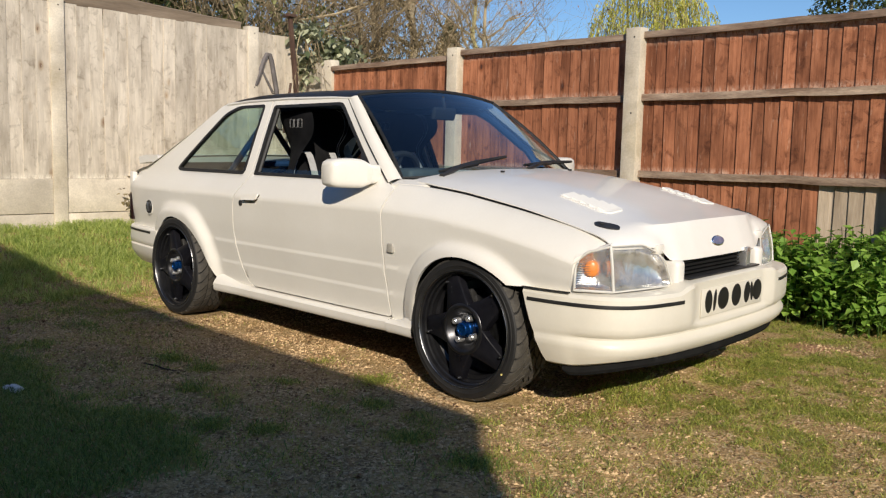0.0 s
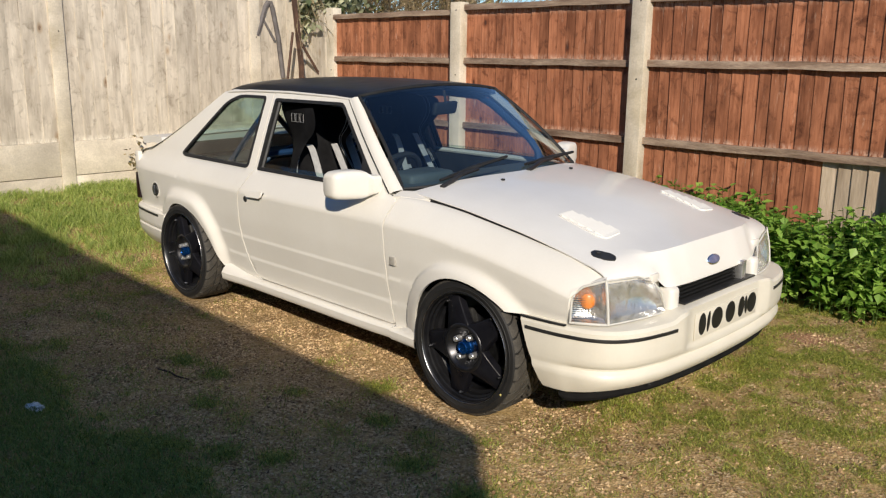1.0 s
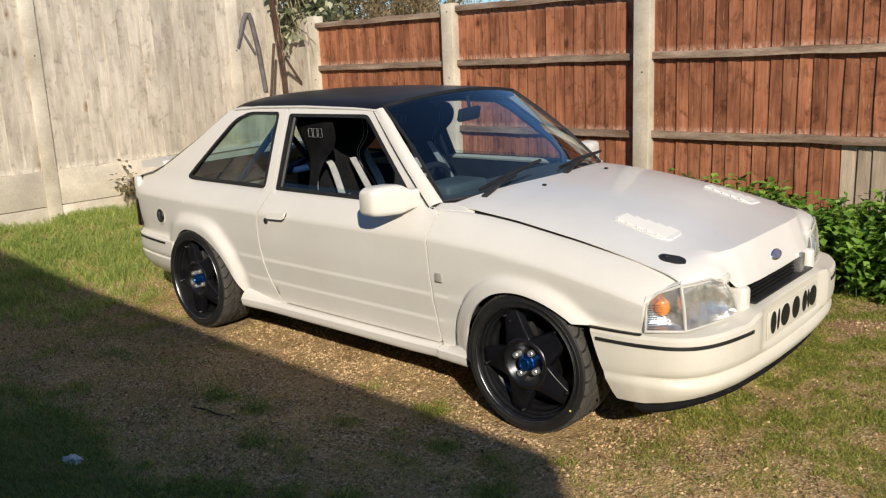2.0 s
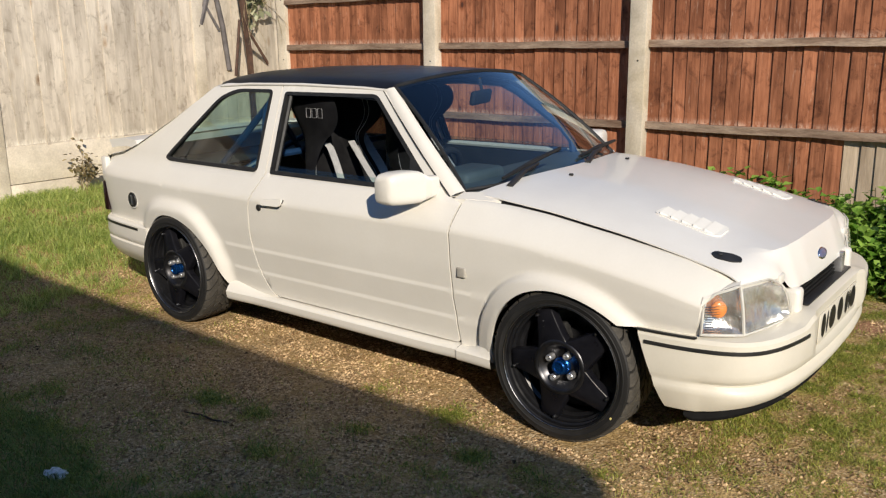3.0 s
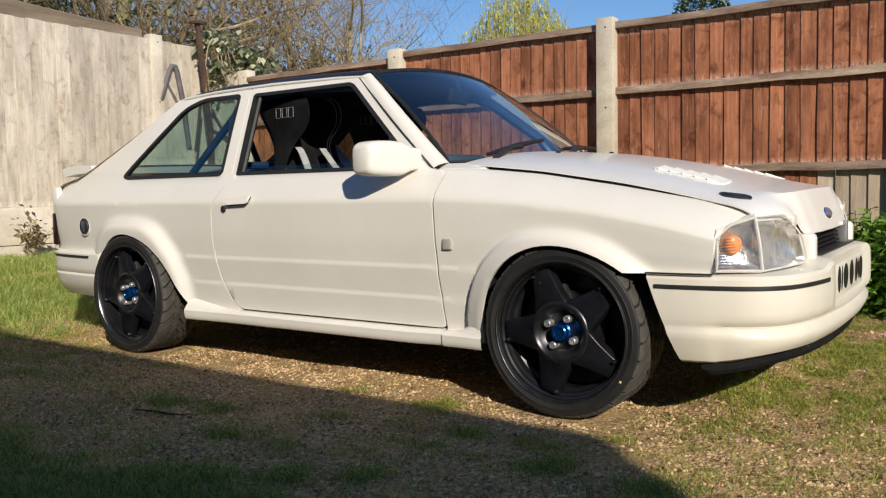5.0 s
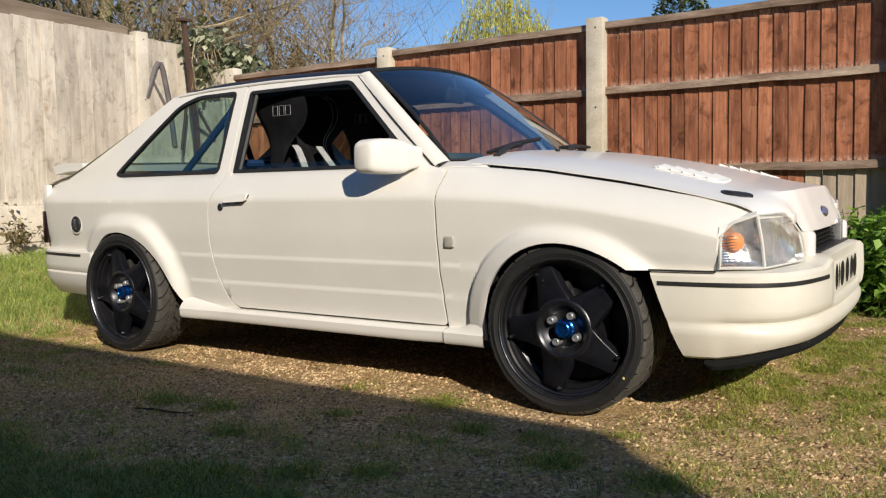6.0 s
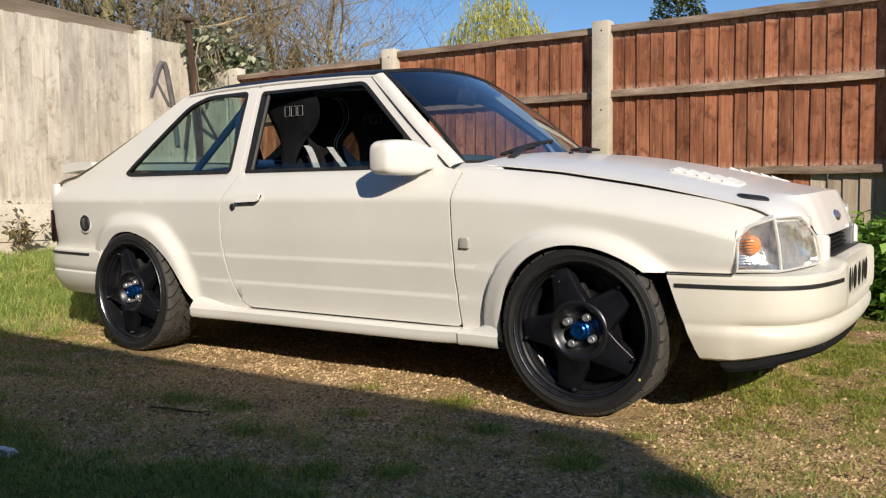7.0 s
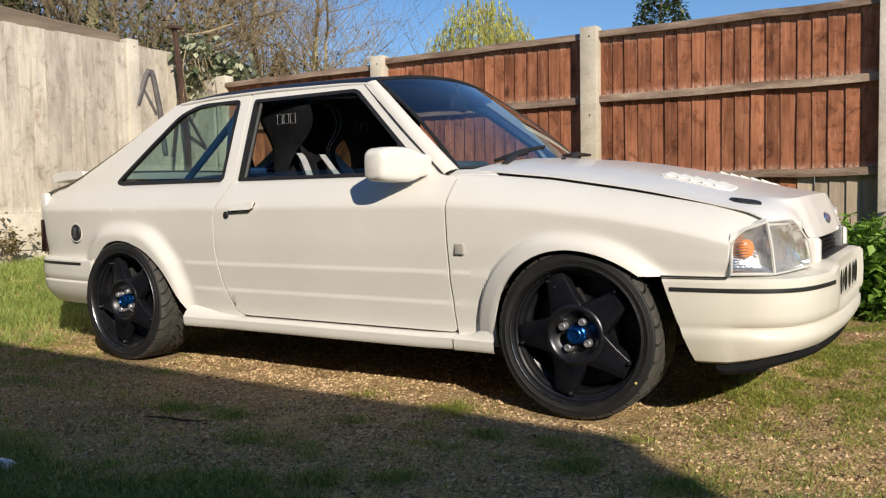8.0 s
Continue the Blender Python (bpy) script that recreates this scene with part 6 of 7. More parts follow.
# dashboard, wheel, mirror
grid_part("dashboard", lambda u, v: (0.76 - 0.44 * v, 0.62 * u, 0.872 + 0.012 * math.sin(v * 3.1) - 0.22 * max(0.0, v - 0.8) * 5 * 0.9 - 0.02 * max(0, u) * 0), np.linspace(-1, 1, 9), np.linspace(0, 1, 16), dash_mat, car, "grey plastic dashboard")
box_part("instrument_binnacle", (0.36, -0.50, 0.86), (0.56, -0.20, 0.925), dash_mat, car, "", 0.025, 3)
sw_c = Matrix.Translation((0.27, -0.36, 0.85)) @ Matrix.Rotation(radians(-62), 4, "Y")
bm = bmesh.new()
add_tube(bm, [sw_c @ Vector((0.165 * math.cos(a), 0.165 * math.sin(a), 0)) for a in (2 * math.pi * k / 40 for k in range(40))], 0.015, 8, closed=True)
steer = part("steering_wheel", bm, cabin, car, "black steering wheel")
for a in (0, 120, 240):
    tube_part("wheel_spoke", [sw_c @ Vector((0, 0, 0.01)), sw_c @ Vector((0.16 * math.cos(radians(a)), 0.16 * math.sin(radians(a)), 0))], 0.012, cabin, steer)
tube_part("steering_column", [sw_c @ Vector((0, 0, 0.02)), sw_c @ Vector((0, 0, -0.25))], 0.03, cabin, steer)
box_part("rear_view_mirror", (-0.014, -0.105, -0.034), (0.014, 0.105, 0.034), cabin, car, "black rear-view mirror", 0.012, 3, m=pose(0.275, 0.0, 1.205, 0, 12, 12))
tube_part("mirror_stalk", [(0.285, 0, 1.22), (0.265, 0, 1.295)], 0.008, cabin, car)
grid_part("head_lining", lambda u, v: (0.14 - 1.16 * v, 0.50 * u, 1.262 + 0.030 * (1 - u * u)), np.linspace(-1, 1, 9), np.linspace(0, 1, 9), cabin, car)
box_part("parcel_shelf", (-1.75, -0.58, 0.80), (-1.25, 0.58, 0.815), cabin, car)
# white inner frame of the far door
tube_part("door_top_trim", [(0.55, 0.665, 0.868), (-0.50, 0.680, 0.868)], 0.016, paint, car)

# the car leans with the yard: lift everything but the wheels across its width
done = set()
for ob in car.children_recursive:
    if ob.type == "MESH" and ob.parent.name.split(".")[0] not in ("wheel", "tyre") and ob.data.name not in done:
        done.add(ob.data.name)
        for v in ob.data.vertices:
            v.co.z += LEAN_UP * max(0.0, v.co.y + 0.65)

# ---------- yard things ----------
rs = random.Random(11)

bm = bmesh.new()
bmesh.ops.create_icosphere(bm, subdivisions=3, radius=1.0)
for v in bm.verts:
    n = noise.noise(v.co * 1.7) * 0.5 + noise.noise(v.co * 4.0) * 0.25
    v.co = Vector((v.co.x * 0.042, v.co.y * 0.024, max(-0.3, v.co.z) * 0.020)) * (1 + n)
PAPER = (-0.055, -2.09)
litter = part("paper_scrap", bm, paper_white, None, smooth=20)
litter.location = (PAPER[0], PAPER[1], 0.008 + ground_z(*PAPER))
litter.rotation_euler = (0.1, 0.1, 0.5)
tagged(litter, "crumpled scrap of white paper lying on the grass", "litter")
tw = [(-0.136, -1.501), (-0.06, -1.480), (0.02, -1.485), (0.094, -1.461)]
twig = tube_part("twig", [(x, y, ground_z(x, y) + 0.010) for x, y in tw], [0.0025, 0.0045, 0.004, 0.002], rust, sides=6)
tagged(twig, "thin dark fallen twig on the gravel", "twig")

# matt grey for the shadow shapes on the pale fence
shadow_grey = surface("matt shadow grey", (0.12, 0.108, 0.105), (0.19, 0.172, 0.168), rough=0.95, spec=0.1, scale=12, fine=90, bump=0.3)

# rusty post with struts in the corner; its grey bars stand in for a shadow
PX = -3.99
steel = thing("steel_post", "rusty steel angle post with a flat cap in the fence corner", "post", at=(PX, 2.03, 0.2))
L = lambda y, z, x=0.0: (x, y - 2.03, z - 0.2)
bm = bmesh.new()
add_tube(bm, [L(2.10, 0.2), L(2.085, 1.4), L(2.02, 2.0), L(1.975, 2.40)], [0.030, 0.030, 0.028, 0.026], 4)
part("upright", bm, rust, steel, smooth=20)
box_part("cap", L(1.925, 2.395, -0.05), L(2.025, 2.425, 0.05), rust, steel, bevel=0.004)
tube_part("strut", [L(2.03, 1.70), L(2.35, 1.22, 0.02)], 0.014, rust, steel, sides=6)
tube_part("strut", [L(1.99, 1.72), L(1.88, 1.20, 0.03)], 0.014, rust, steel, sides=6)
# shadow cast on the fence boards, modelled as grey tubes sunk into them
tube_part("bent_bar", [L(1.705, 1.68, -0.232), L(1.815, 1.97, -0.232), L(1.845, 2.015, -0.232), L(1.88, 2.015, -0.232), L(1.905, 1.95, -0.232), L(1.965, 1.66, -0.232), L(2.01, 1.25, -0.232)], 0.027, shadow_grey, steel, "inverted-V shadow on the pale fence, built as a grey bar", sides=6)
tube_part("brace", [L(1.775, 1.86, -0.232), L(1.92, 1.63, -0.232)], 0.014, shadow_grey, steel, sides=6)

# weathered plank along the back of the pale fence
bm = bmesh.new()
rows = []
for k in range(13):
    t = k / 12
    y = -3.2 + 4.75 * t
    top = 2.385 - 0.015 * t - 0.055 * max(0, (t - 0.72) / 0.28) + 0.004 * math.sin(y * 5)
    rows.append([bm.verts.new(p) for p in ((left_x(y) - 0.03, y, 2.225), (left_x(y) - 0.02, y, top - 0.012), (left_x(y) - 0.035, y, top), (left_x(y) - 0.20, y, top + 0.03), (left_x(y) - 0.20, y, 2.225))])
for a, b in zip(rows, rows[1:]):
    for j in range(5):
        bm.faces.new((a[j], b[j], b[(j + 1) % 5], a[(j + 1) % 5]))
bm.faces.new(rows[0])
bm.faces.new(rows[-1])
plank = part("shed_eave", bm, surface("weathered grey-brown timber", (0.13, 0.095, 0.065), (0.32, 0.25, 0.18), rough=0.88, scale=4, fine=50, bump=0.5, stretch=(3, 0.25, 3), grime=(0.6, 0.55, 0.5)), None, smooth=25)
tagged(plank, "weathered brown timber eave board behind the pale fence", "eave board")

# ---------- plants ----------


def leaf_rows(points, size, r, droop=0.3, width=0.55):
    """Folded four-cornered leaves with random headings."""
    verts, faces = [], []
    for p in points:
        s = size * r.uniform(0.6, 1.3)
        a, b = r.uniform(0, 2 * math.pi), r.uniform(-0.9, 0.6) - droop
        d = Vector((math.cos(a) * math.cos(b), math.sin(a) * math.cos(b), math.sin(b)))
        q = d.cross(Vector((r.uniform(-0.4, 0.4), r.uniform(-0.4, 0.4), 1))).normalized() * width * s * 0.5
        p = Vector(p)
        up = Vector((0, 0, s * 0.10))
        n = len(verts)
        verts += [p, p + d * s * 0.45 + q + up, p + d * s, p + d * s * 0.45 - q + up]
        faces += [(n, n + 1, n + 2), (n, n + 2, n + 3)]
    return verts, faces


def limb(bm, p, d, length, r0, depth, r, spread, taper=0.62, kids=(2, 4), rise=0.15, tips=None, sides=5):
    """A wandering limb that forks into thinner ones."""
    n = 5 if depth > 1 else 3
    pts, radii = [Vector(p)], [r0]
    d = Vector(d).normalized()
    for k in range(n):
        d = (d + Vector((r.gauss(0, 0.16), r.gauss(0, 0.16), r.gauss(0, 0.10) + rise * 0.25))).normalized()
        pts.append(pts[-1] + d * length / n)
        radii.append(r0 * (1 - (1 - taper * 0.7) * (k + 1) / n))
    add_tube(bm, pts, radii, sides if depth > 1 else 3, caps=False)
    if tips is not None and depth <= 1:
        tips.append(pts[-1])
    if depth <= 0:
        return
    for k in range(r.randint(*kids)):
        t = r.uniform(0.35, 1.0)
        i = min(n, max(1, round(t * n)))
        side_ = Vector((r.gauss(0, 1), r.gauss(0, 1), r.gauss(0, 0.6)))
        nd = (d * (1 - spread) + side_.normalized() * spread + Vector((0, 0, rise))).normalized()
        limb(bm, pts[i], nd, length * r.uniform(0.55, 0.80), max(0.003, radii[i] * r.uniform(0.45, 0.7)), depth - 1, r, spread, taper, kids, rise, tips, sides)


def bare_tree(x, y, height, r0, seed, label, depth=5, spread=0.55, kids=(3, 4), mat=None, leaves=0, low=0.25):
    r = random.Random(seed)
    tree = thing("tree", label, "tree", "bare garden trees", at=(x, y, 0))
    bm = bmesh.new()
    top = height * 0.62
    pts = [Vector((0, 0, -0.2))]
    for k in range(6):
        pts.append(Vector((r.gauss(0, 0.10) * (k + 1) / 3, r.gauss(0, 0.10) * (k + 1) / 3, top * (k + 1) / 6)))
    add_tube(bm, pts, [r0 * (1 - 0.10 * k) for k in range(7)], 9, caps=False)
    part("trunk", bm, mat or bark, tree)
    bm = bmesh.new()
    tips = []
    for k in range(11):
        t = low + (1 - low) * k / 10
        i = min(6, max(1, round(t * 6)))
        a = r.uniform(0, 2 * math.pi)
        limb(bm, pts[i], Vector((math.cos(a), math.sin(a), 0.55)), height * 0.26 * r.uniform(0.8, 1.2), r0 * 0.38, depth - 1, r, spread, kids=kids, tips=tips)
    part("branchwork", bm, twig_bark, tree, smooth=60)
    if leaves and tips:
        pick = [r.choice(tips) + Vector((r.gauss(0, 0.05), r.gauss(0, 0.05), r.gauss(0, 0.05))) for _ in range(leaves)]
        v, f = leaf_rows(pick, 0.09, r, 0.8)
        raw("leaves", v, f, leaf_mat("withered leaves", (0.20, 0.09, 0.03), (0.42, 0.22, 0.09)), tree, "few withered orange leaves", smooth=0)
    return tree


bare_tree(-11.7, 10.7, 8.5, 0.17, 3, "bare tree with pale trunk and fine twigs behind the fence", leaves=160)
bare_tree(-11.75, 13.3, 8.0, 0.11, 8, "slender bare tree with yellowish limbs behind the fence", depth=4, mat=surface("yellowish bark", (0.30, 0.26, 0.10), (0.56, 0.50, 0.23), rough=0.9, scale=7, fine=60, bump=0.4), leaves=60)
bare_tree(-9.2, 7.3, 7.0, 0.10, 15, "bare tree with forked pale trunk behind the fence", leaves=80)
bare_tree(-13.0, 8.0, 8.0, 0.13, 21, "bare tree with dense twigs behind the fence")
bare_tree(-15.2, 12.7, 9.5, 0.17, 27, "tall bare tree with a pale trunk behind the fence", leaves=90)
bare_tree(-12.1, 14.1, 8.0, 0.10, 41, "slender bare tree with yellowish limbs behind the fence", depth=4, leaves=60)
bare_tree(-8.6, 5.2, 6.0, 0.08, 33, "bare tree with dense twigs behind the fence", depth=4, spread=0.65)
bare_tree(-7.0, 3.2, 6.5, 0.16, 52, "mossy dark-limbed tree close behind the fence", depth=4, mat=surface("mossy bark", (0.07, 0.07, 0.03), (0.30, 0.27, 0.13), rough=0.95, scale=6, fine=50, bump=0.6))


def shrub(x, y, z0, rx, ry, rz, n_leaf, n_stem, seed, label, mat, leaf=0.06, name="shrub", group="shrubs behind the fence"):
    r = random.Random(seed)
    ob = thing(name, label, "shrub", group, at=(x, y, z0))
    bm = bmesh.new()
    tips = []
    for k in range(n_stem):
        a = r.uniform(0, 2 * math.pi)
        p = Vector((rx * 0.35 * math.cos(a) * r.random(), ry * 0.35 * math.sin(a) * r.random(), 0))
        limb(bm, p, Vector((math.cos(a) * 0.45 * rx / rz, math.sin(a) * 0.45 * ry / rz, 1)), rz * r.uniform(0.6, 0.95), 0.022, 3, r, 0.5, kids=(2, 4), tips=tips, sides=4)
    bmesh.ops.delete(bm, geom=[v for v in bm.verts if x + v.co.x > -4.55 and z0 + v.co.z > 0.5], context="VERTS")
    part("thicket", bm, shaded_thicket_bark, ob, smooth=60)
    pts = []
    while len(pts) < n_leaf:
        a, b, c = r.uniform(-1, 1), r.uniform(-1, 1), r.uniform(0, 1)
        d = math.sqrt(a * a + b * b + c * c)
        q = Vector((a * rx, b * ry, c * rz))
        lim = 0.9 + 0.35 * noise.noise((q + Vector((x, y, z0))) * 1.6)
        if d < lim and noise.noise((q + Vector((x * 3, y, z0))) * 3.0) > -0.12 - 0.2 * d:
            pts.append(q)
    v, f = leaf_rows(pts, leaf, r)
    raw("foliage", v, f, mat, ob, smooth=0)
    return ob


# darker than the trees' twigs: the thicket's inner shade is put into the colour
shaded_thicket_bark = surface("shaded thicket stems", (0.05, 0.036, 0.020), (0.34, 0.25, 0.14), rough=0.9, scale=5, fine=60, bump=0.3)
shrub_brown = leaf_mat("brown thicket leaves", (0.040, 0.028, 0.012), (0.42, 0.31, 0.15), 0.15)
for k, (x, y, rx, ry, rz, n, mt, lf) in enumerate(((-7.6, 6.2, 1.5, 1.5, 4.6, 12000, shrub_brown, 0.06), (-8.2, 2.2, 1.6, 1.6, 5.0, 15000, shrub_mat, 0.11), (-10.2, 8.6, 1.9, 1.7, 4.2, 9000, shrub_brown, 0.065), (-7.0, 0.6, 1.4, 1.6, 4.6, 12000, shrub_mat, 0.11), (-12.6, 12.2, 2.0, 1.6, 3.6, 2500, shrub_brown, 0.08),
                                                  (-6.0, -2.2, 1.1, 1.3, 3.4, 2600, shrub_mat, 0.07), (-6.1, -0.2, 1.1, 1.3, 3.5, 7000, shrub_mat, 0.09), (-6.0, 1.7, 1.1, 1.2, 3.4, 9000, shrub_mat, 0.10),
                                                  (-5.7, 3.2, 1.1, 1.1, 3.0, 4500, shrub_mat, 0.08), (-7.2, 4.4, 1.3, 1.3, 3.6, 7000, shrub_mat, 0.065), (-6.6, 6.6, 1.4, 1.4, 3.2, 2400, shrub_brown, 0.06), (-8.4, 8.6, 1.6, 1.6, 3.6, 2600, shrub_brown, 0.07),
                                                  (-9.5, 3.0, 1.8, 2.2, 5.6, 12000, shrub_mat, 0.12), (-9.3, -0.5, 1.8, 2.4, 5.2, 3800, shrub_mat, 0.09), (-11.2, 6.2, 2.0, 2.2, 5.0, 8000, shrub_mat, 0.10))):
    shrub(x, y, 0.2, rx, ry, rz, n, 9, 50 + k, "overgrown leafy thicket with brown stems behind the fence", mt, lf)

# ivy over the fence corner
ri = random.Random(77)
ivy = thing("ivy", "variegated ivy trailing over the fence corner", "ivy", at=(-4.05, 2.25, 2.0))
pts = []
while len(pts) < 1000:
    y, z, x = ri.gauss(0.16, 0.28), ri.gauss(0.12, 0.20), ri.gauss(-0.03, 0.12)
    if z < 0.40 - max(0, y) * 0.45 and z > -0.38 - 0.1 * y and y < 0.66 and y > -0.16 and noise.noise((y * 4, z * 4, 2.0)) > -0.15 and (y > -0.1 or z > 0.10):
        pts.append((x + 0.10 * (y > 0.1), y, z))
v, f = leaf_rows(pts, 0.085, ri, 0.5, 0.75)
raw("foliage", v, f, ivy_mat, ivy, smooth=0)
bm = bmesh.new()
for k in range(9):
    y = ri.uniform(-0.15, 0.35)
    limb(bm, (0.06, y, 0.25), (0.1, ri.uniform(-0.3, 0.3), -1), ri.uniform(0.3, 0.6), 0.006, 2, ri, 0.4, kids=(1, 3), rise=-0.2)
part("stem", bm, twig_bark, ivy, smooth=60)

# sprig growing out of the gravel boards
rp = random.Random(21)
sprig = thing("wall_plant", "sparse brownish plant growing against the concrete gravel board", "plant", at=(-4.10, 0.30, 0.26))
bm = bmesh.new()
tips = []
for k in range(4):
    limb(bm, (0, rp.uniform(-0.03, 0.03), 0), (rp.uniform(0, 0.3), rp.uniform(-0.15, 0.15), 1), rp.uniform(0.15, 0.24), 0.005, 2, rp, 0.28, kids=(2, 3), tips=tips, sides=4)
part("stem", bm, twig_bark, sprig, smooth=60)
v, f = leaf_rows([rp.choice(tips) + Vector((rp.gauss(0, 0.03), rp.gauss(0, 0.03), rp.gauss(0, 0.03))) for _ in range(170)], 0.046, rp, 0.3, 0.7)
raw("foliage", v, f, leaf_mat("brownish leaves", (0.09, 0.07, 0.03), (0.40, 0.32, 0.17)), sprig, smooth=0)

# willow and conifer in the distance
rw = random.Random(9)
willow = thing("willow_tree", "yellow-green weeping willow coming into leaf, far behind the fence", "tree", at=(-11.6, 21.5, 0))
bm = bmesh.new()
limb(bm, (0, 0, 0), (0, 0, 1), 4.5, 0.28, 3, rw, 0.45, kids=(4, 5), rise=0.3, sides=7)
part("trunk", bm, bark, willow, smooth=60)
verts, faces, pts = [], [], []
bm = bmesh.new()
for k in range(430):
    a, q = rw.uniform(0, 2 * math.pi), math.sqrt(rw.random())
    R = 2.15 * q
    x, y = R * math.cos(a), R * math.sin(a)
    top = 7.3 - 1.9 * q * q + rw.gauss(0, 0.25) + 0.5 * noise.noise((x * 0.8, y * 0.8, 1.0))
    ln = rw.uniform(1.0, 3.0)
    strand = [Vector((x * 0.9, y * 0.9, top)), Vector((x, y, top - ln * 0.3)), Vector((x + rw.gauss(0, 0.1), y + rw.gauss(0, 0.1), top - ln))]
    add_tube(bm, strand, [0.010, 0.007, 0.004], 3, caps=False)
    for j in range(15):
        t = rw.random()
        p = strand[0].lerp(strand[1], t * 2) if t < 0.5 else strand[1].lerp(strand[2], t * 2 - 1)
        pts.append(p + Vector((rw.gauss(0, 0.04), rw.gauss(0, 0.04), 0)))
part("canopy", bm, surface("willow twigs", (0.20, 0.18, 0.05), (0.34, 0.30, 0.10), rough=0.9, bump=0), willow, smooth=0)
v, f = leaf_rows(pts, 0.13, rw, 0.9, 0.35)
raw("leaves", v, f, willow_mat, willow, smooth=0)


def conifer(x, y, h, rad, seed, label):
    r = random.Random(seed)
    ob = thing("conifer", label, "tree", at=(x, y, 0))
    tube_part("trunk", [(0, 0, 0), (0, 0, h * 0.95)], [0.14, 0.03], bark, ob)
    pts = []
    for k in range(6500):
        t = r.random() ** 0.8
        z = h * (0.12 + 0.88 * t)
        rr = rad * (1 - t) ** 0.75 * math.sqrt(r.uniform(0.25, 1)) * (1 + 0.25 * noise.noise((z * 2.0, k % 7, 0)))
        a = r.uniform(0, 2 * math.pi)
        pts.append(Vector((rr * math.cos(a), rr * math.sin(a), z + r.gauss(0, 0.06))))
    v, f = leaf_rows(pts, 0.20, r, 0.1, 0.5)
    raw("foliage", v, f, conifer_mat, ob, smooth=0)
    return ob


conifer(-7.0, 25.85, 8.8, 2.7, 4, "dark green conifer far behind the fence")
conifer(-19.0, 19.5, 6.0, 1.3, 6, "small dark conifer far behind the fence")

# nettles along the red fence
rn = random.Random(31)
pts, bm = [], bmesh.new()
for k in range(620):
    x, y = rn.uniform(0.2, 3.6), rn.uniform(1.42, 2.2)
    y = 2.2 - (2.2 - y) * (0.75 + 0.3 * noise.noise((x * 1.8, 3.0, 0.0)))
    h = (0.50 + 0.10 * noise.noise((x * 2.0, y * 2.0, 9.0))) * (0.45 + 0.55 * smooth01((y - 1.38) / 0.35)) * rn.uniform(0.75, 1.05)
    z0 = ground_z(x, y)
    lean = Vector((rn.gauss(0, 0.05), rn.gauss(-0.03, 0.05), 0))
    a, b = Vector((x, y, z0)), Vector((x, y, z0 + h)) + lean
    add_tube(bm, [a, b], [0.004, 0.002], 3, caps=False)
    for j in range(34):
        pts.append(a.lerp(b, rn.uniform(0.06, 1.0) ** 0.75) + Vector((rn.gauss(0, 0.025), rn.gauss(0, 0.025), rn.gauss(0, 0.02))))
stems = part("nettle_stems", bm, leaf_mat("green stems", (0.05, 0.09, 0.02), (0.10, 0.16, 0.04)), smooth=0)
v, f = leaf_rows(pts, 0.058, rn, 0.15, 0.80)
nettles = raw("nettle_bed", v, f, nettle_mat, smooth=0)
tagged(nettles, "dense bed of green nettles along the red-brown fence", "nettles", kind="stuff")
stems.parent = nettles

# grass blades, gravel stones and dead leaves, strewn by the share of grass
rg = np.random.RandomState(3)
GX, GY, GS = np.arange(-4.75, 4.30, 0.03), np.arange(-4.50, 2.90, 0.03), 0.03


def field(fn):
    """Samples fn over the yard once and reads it back for whole arrays of places."""
    a = np.array([[fn(x, y) for y in GY] for x in GX])

    def read(x, y):
        u, v = np.clip((x - GX[0]) / GS, 0, len(GX) - 1.001), np.clip((y - GY[0]) / GS, 0, len(GY) - 1.001)
        i, j = u.astype(int), v.astype(int)
        p, q = u - i, v - j
        return (a[i, j] * (1 - p) + a[i + 1, j] * p) * (1 - q) + (a[i, j + 1] * (1 - p) + a[i + 1, j + 1] * p) * q
    return read


def scatter(x, y):
    """Where stones lie thick and where the soil shows."""
    return 0.22 + 0.78 * smooth01((noise.noise((x * 2.6, y * 2.6, 14.0)) + 0.7 * noise.noise((x * 8.0, y * 8.0, 6.0)) + 0.35) / 0.7)


height_at, grass_at, tuft_at, stones_at = field(ground_z), field(grassiness), field(lambda x, y: max(tuft(x, y), clump(x, y))), field(scatter)


def clear(x, y):
    return ~(((np.abs(x - X_F) < 0.20) | (np.abs(x - X_R) < 0.20)) & (np.abs(np.abs(y) - 0.69) < 0.13))


def tufty(x, y):
    return grass_at(x, y) ** 1.3 * (0.05 + 0.95 * tuft_at(x, y) ** 1.6) * clear(x, y)


def strewn(n, x0, x1, y0, y1, weight):
    xs, ys, got = [], [], 0
    while got < n:
        x, y = rg.uniform(x0, x1, 4 * n), rg.uniform(y0, y1, 4 * n)
        ok = rg.rand(4 * n) < weight(x, y)
        xs.append(x[ok])
        ys.append(y[ok])
        got += int(ok.sum())
    return np.concatenate(xs)[:n], np.concatenate(ys)[:n]


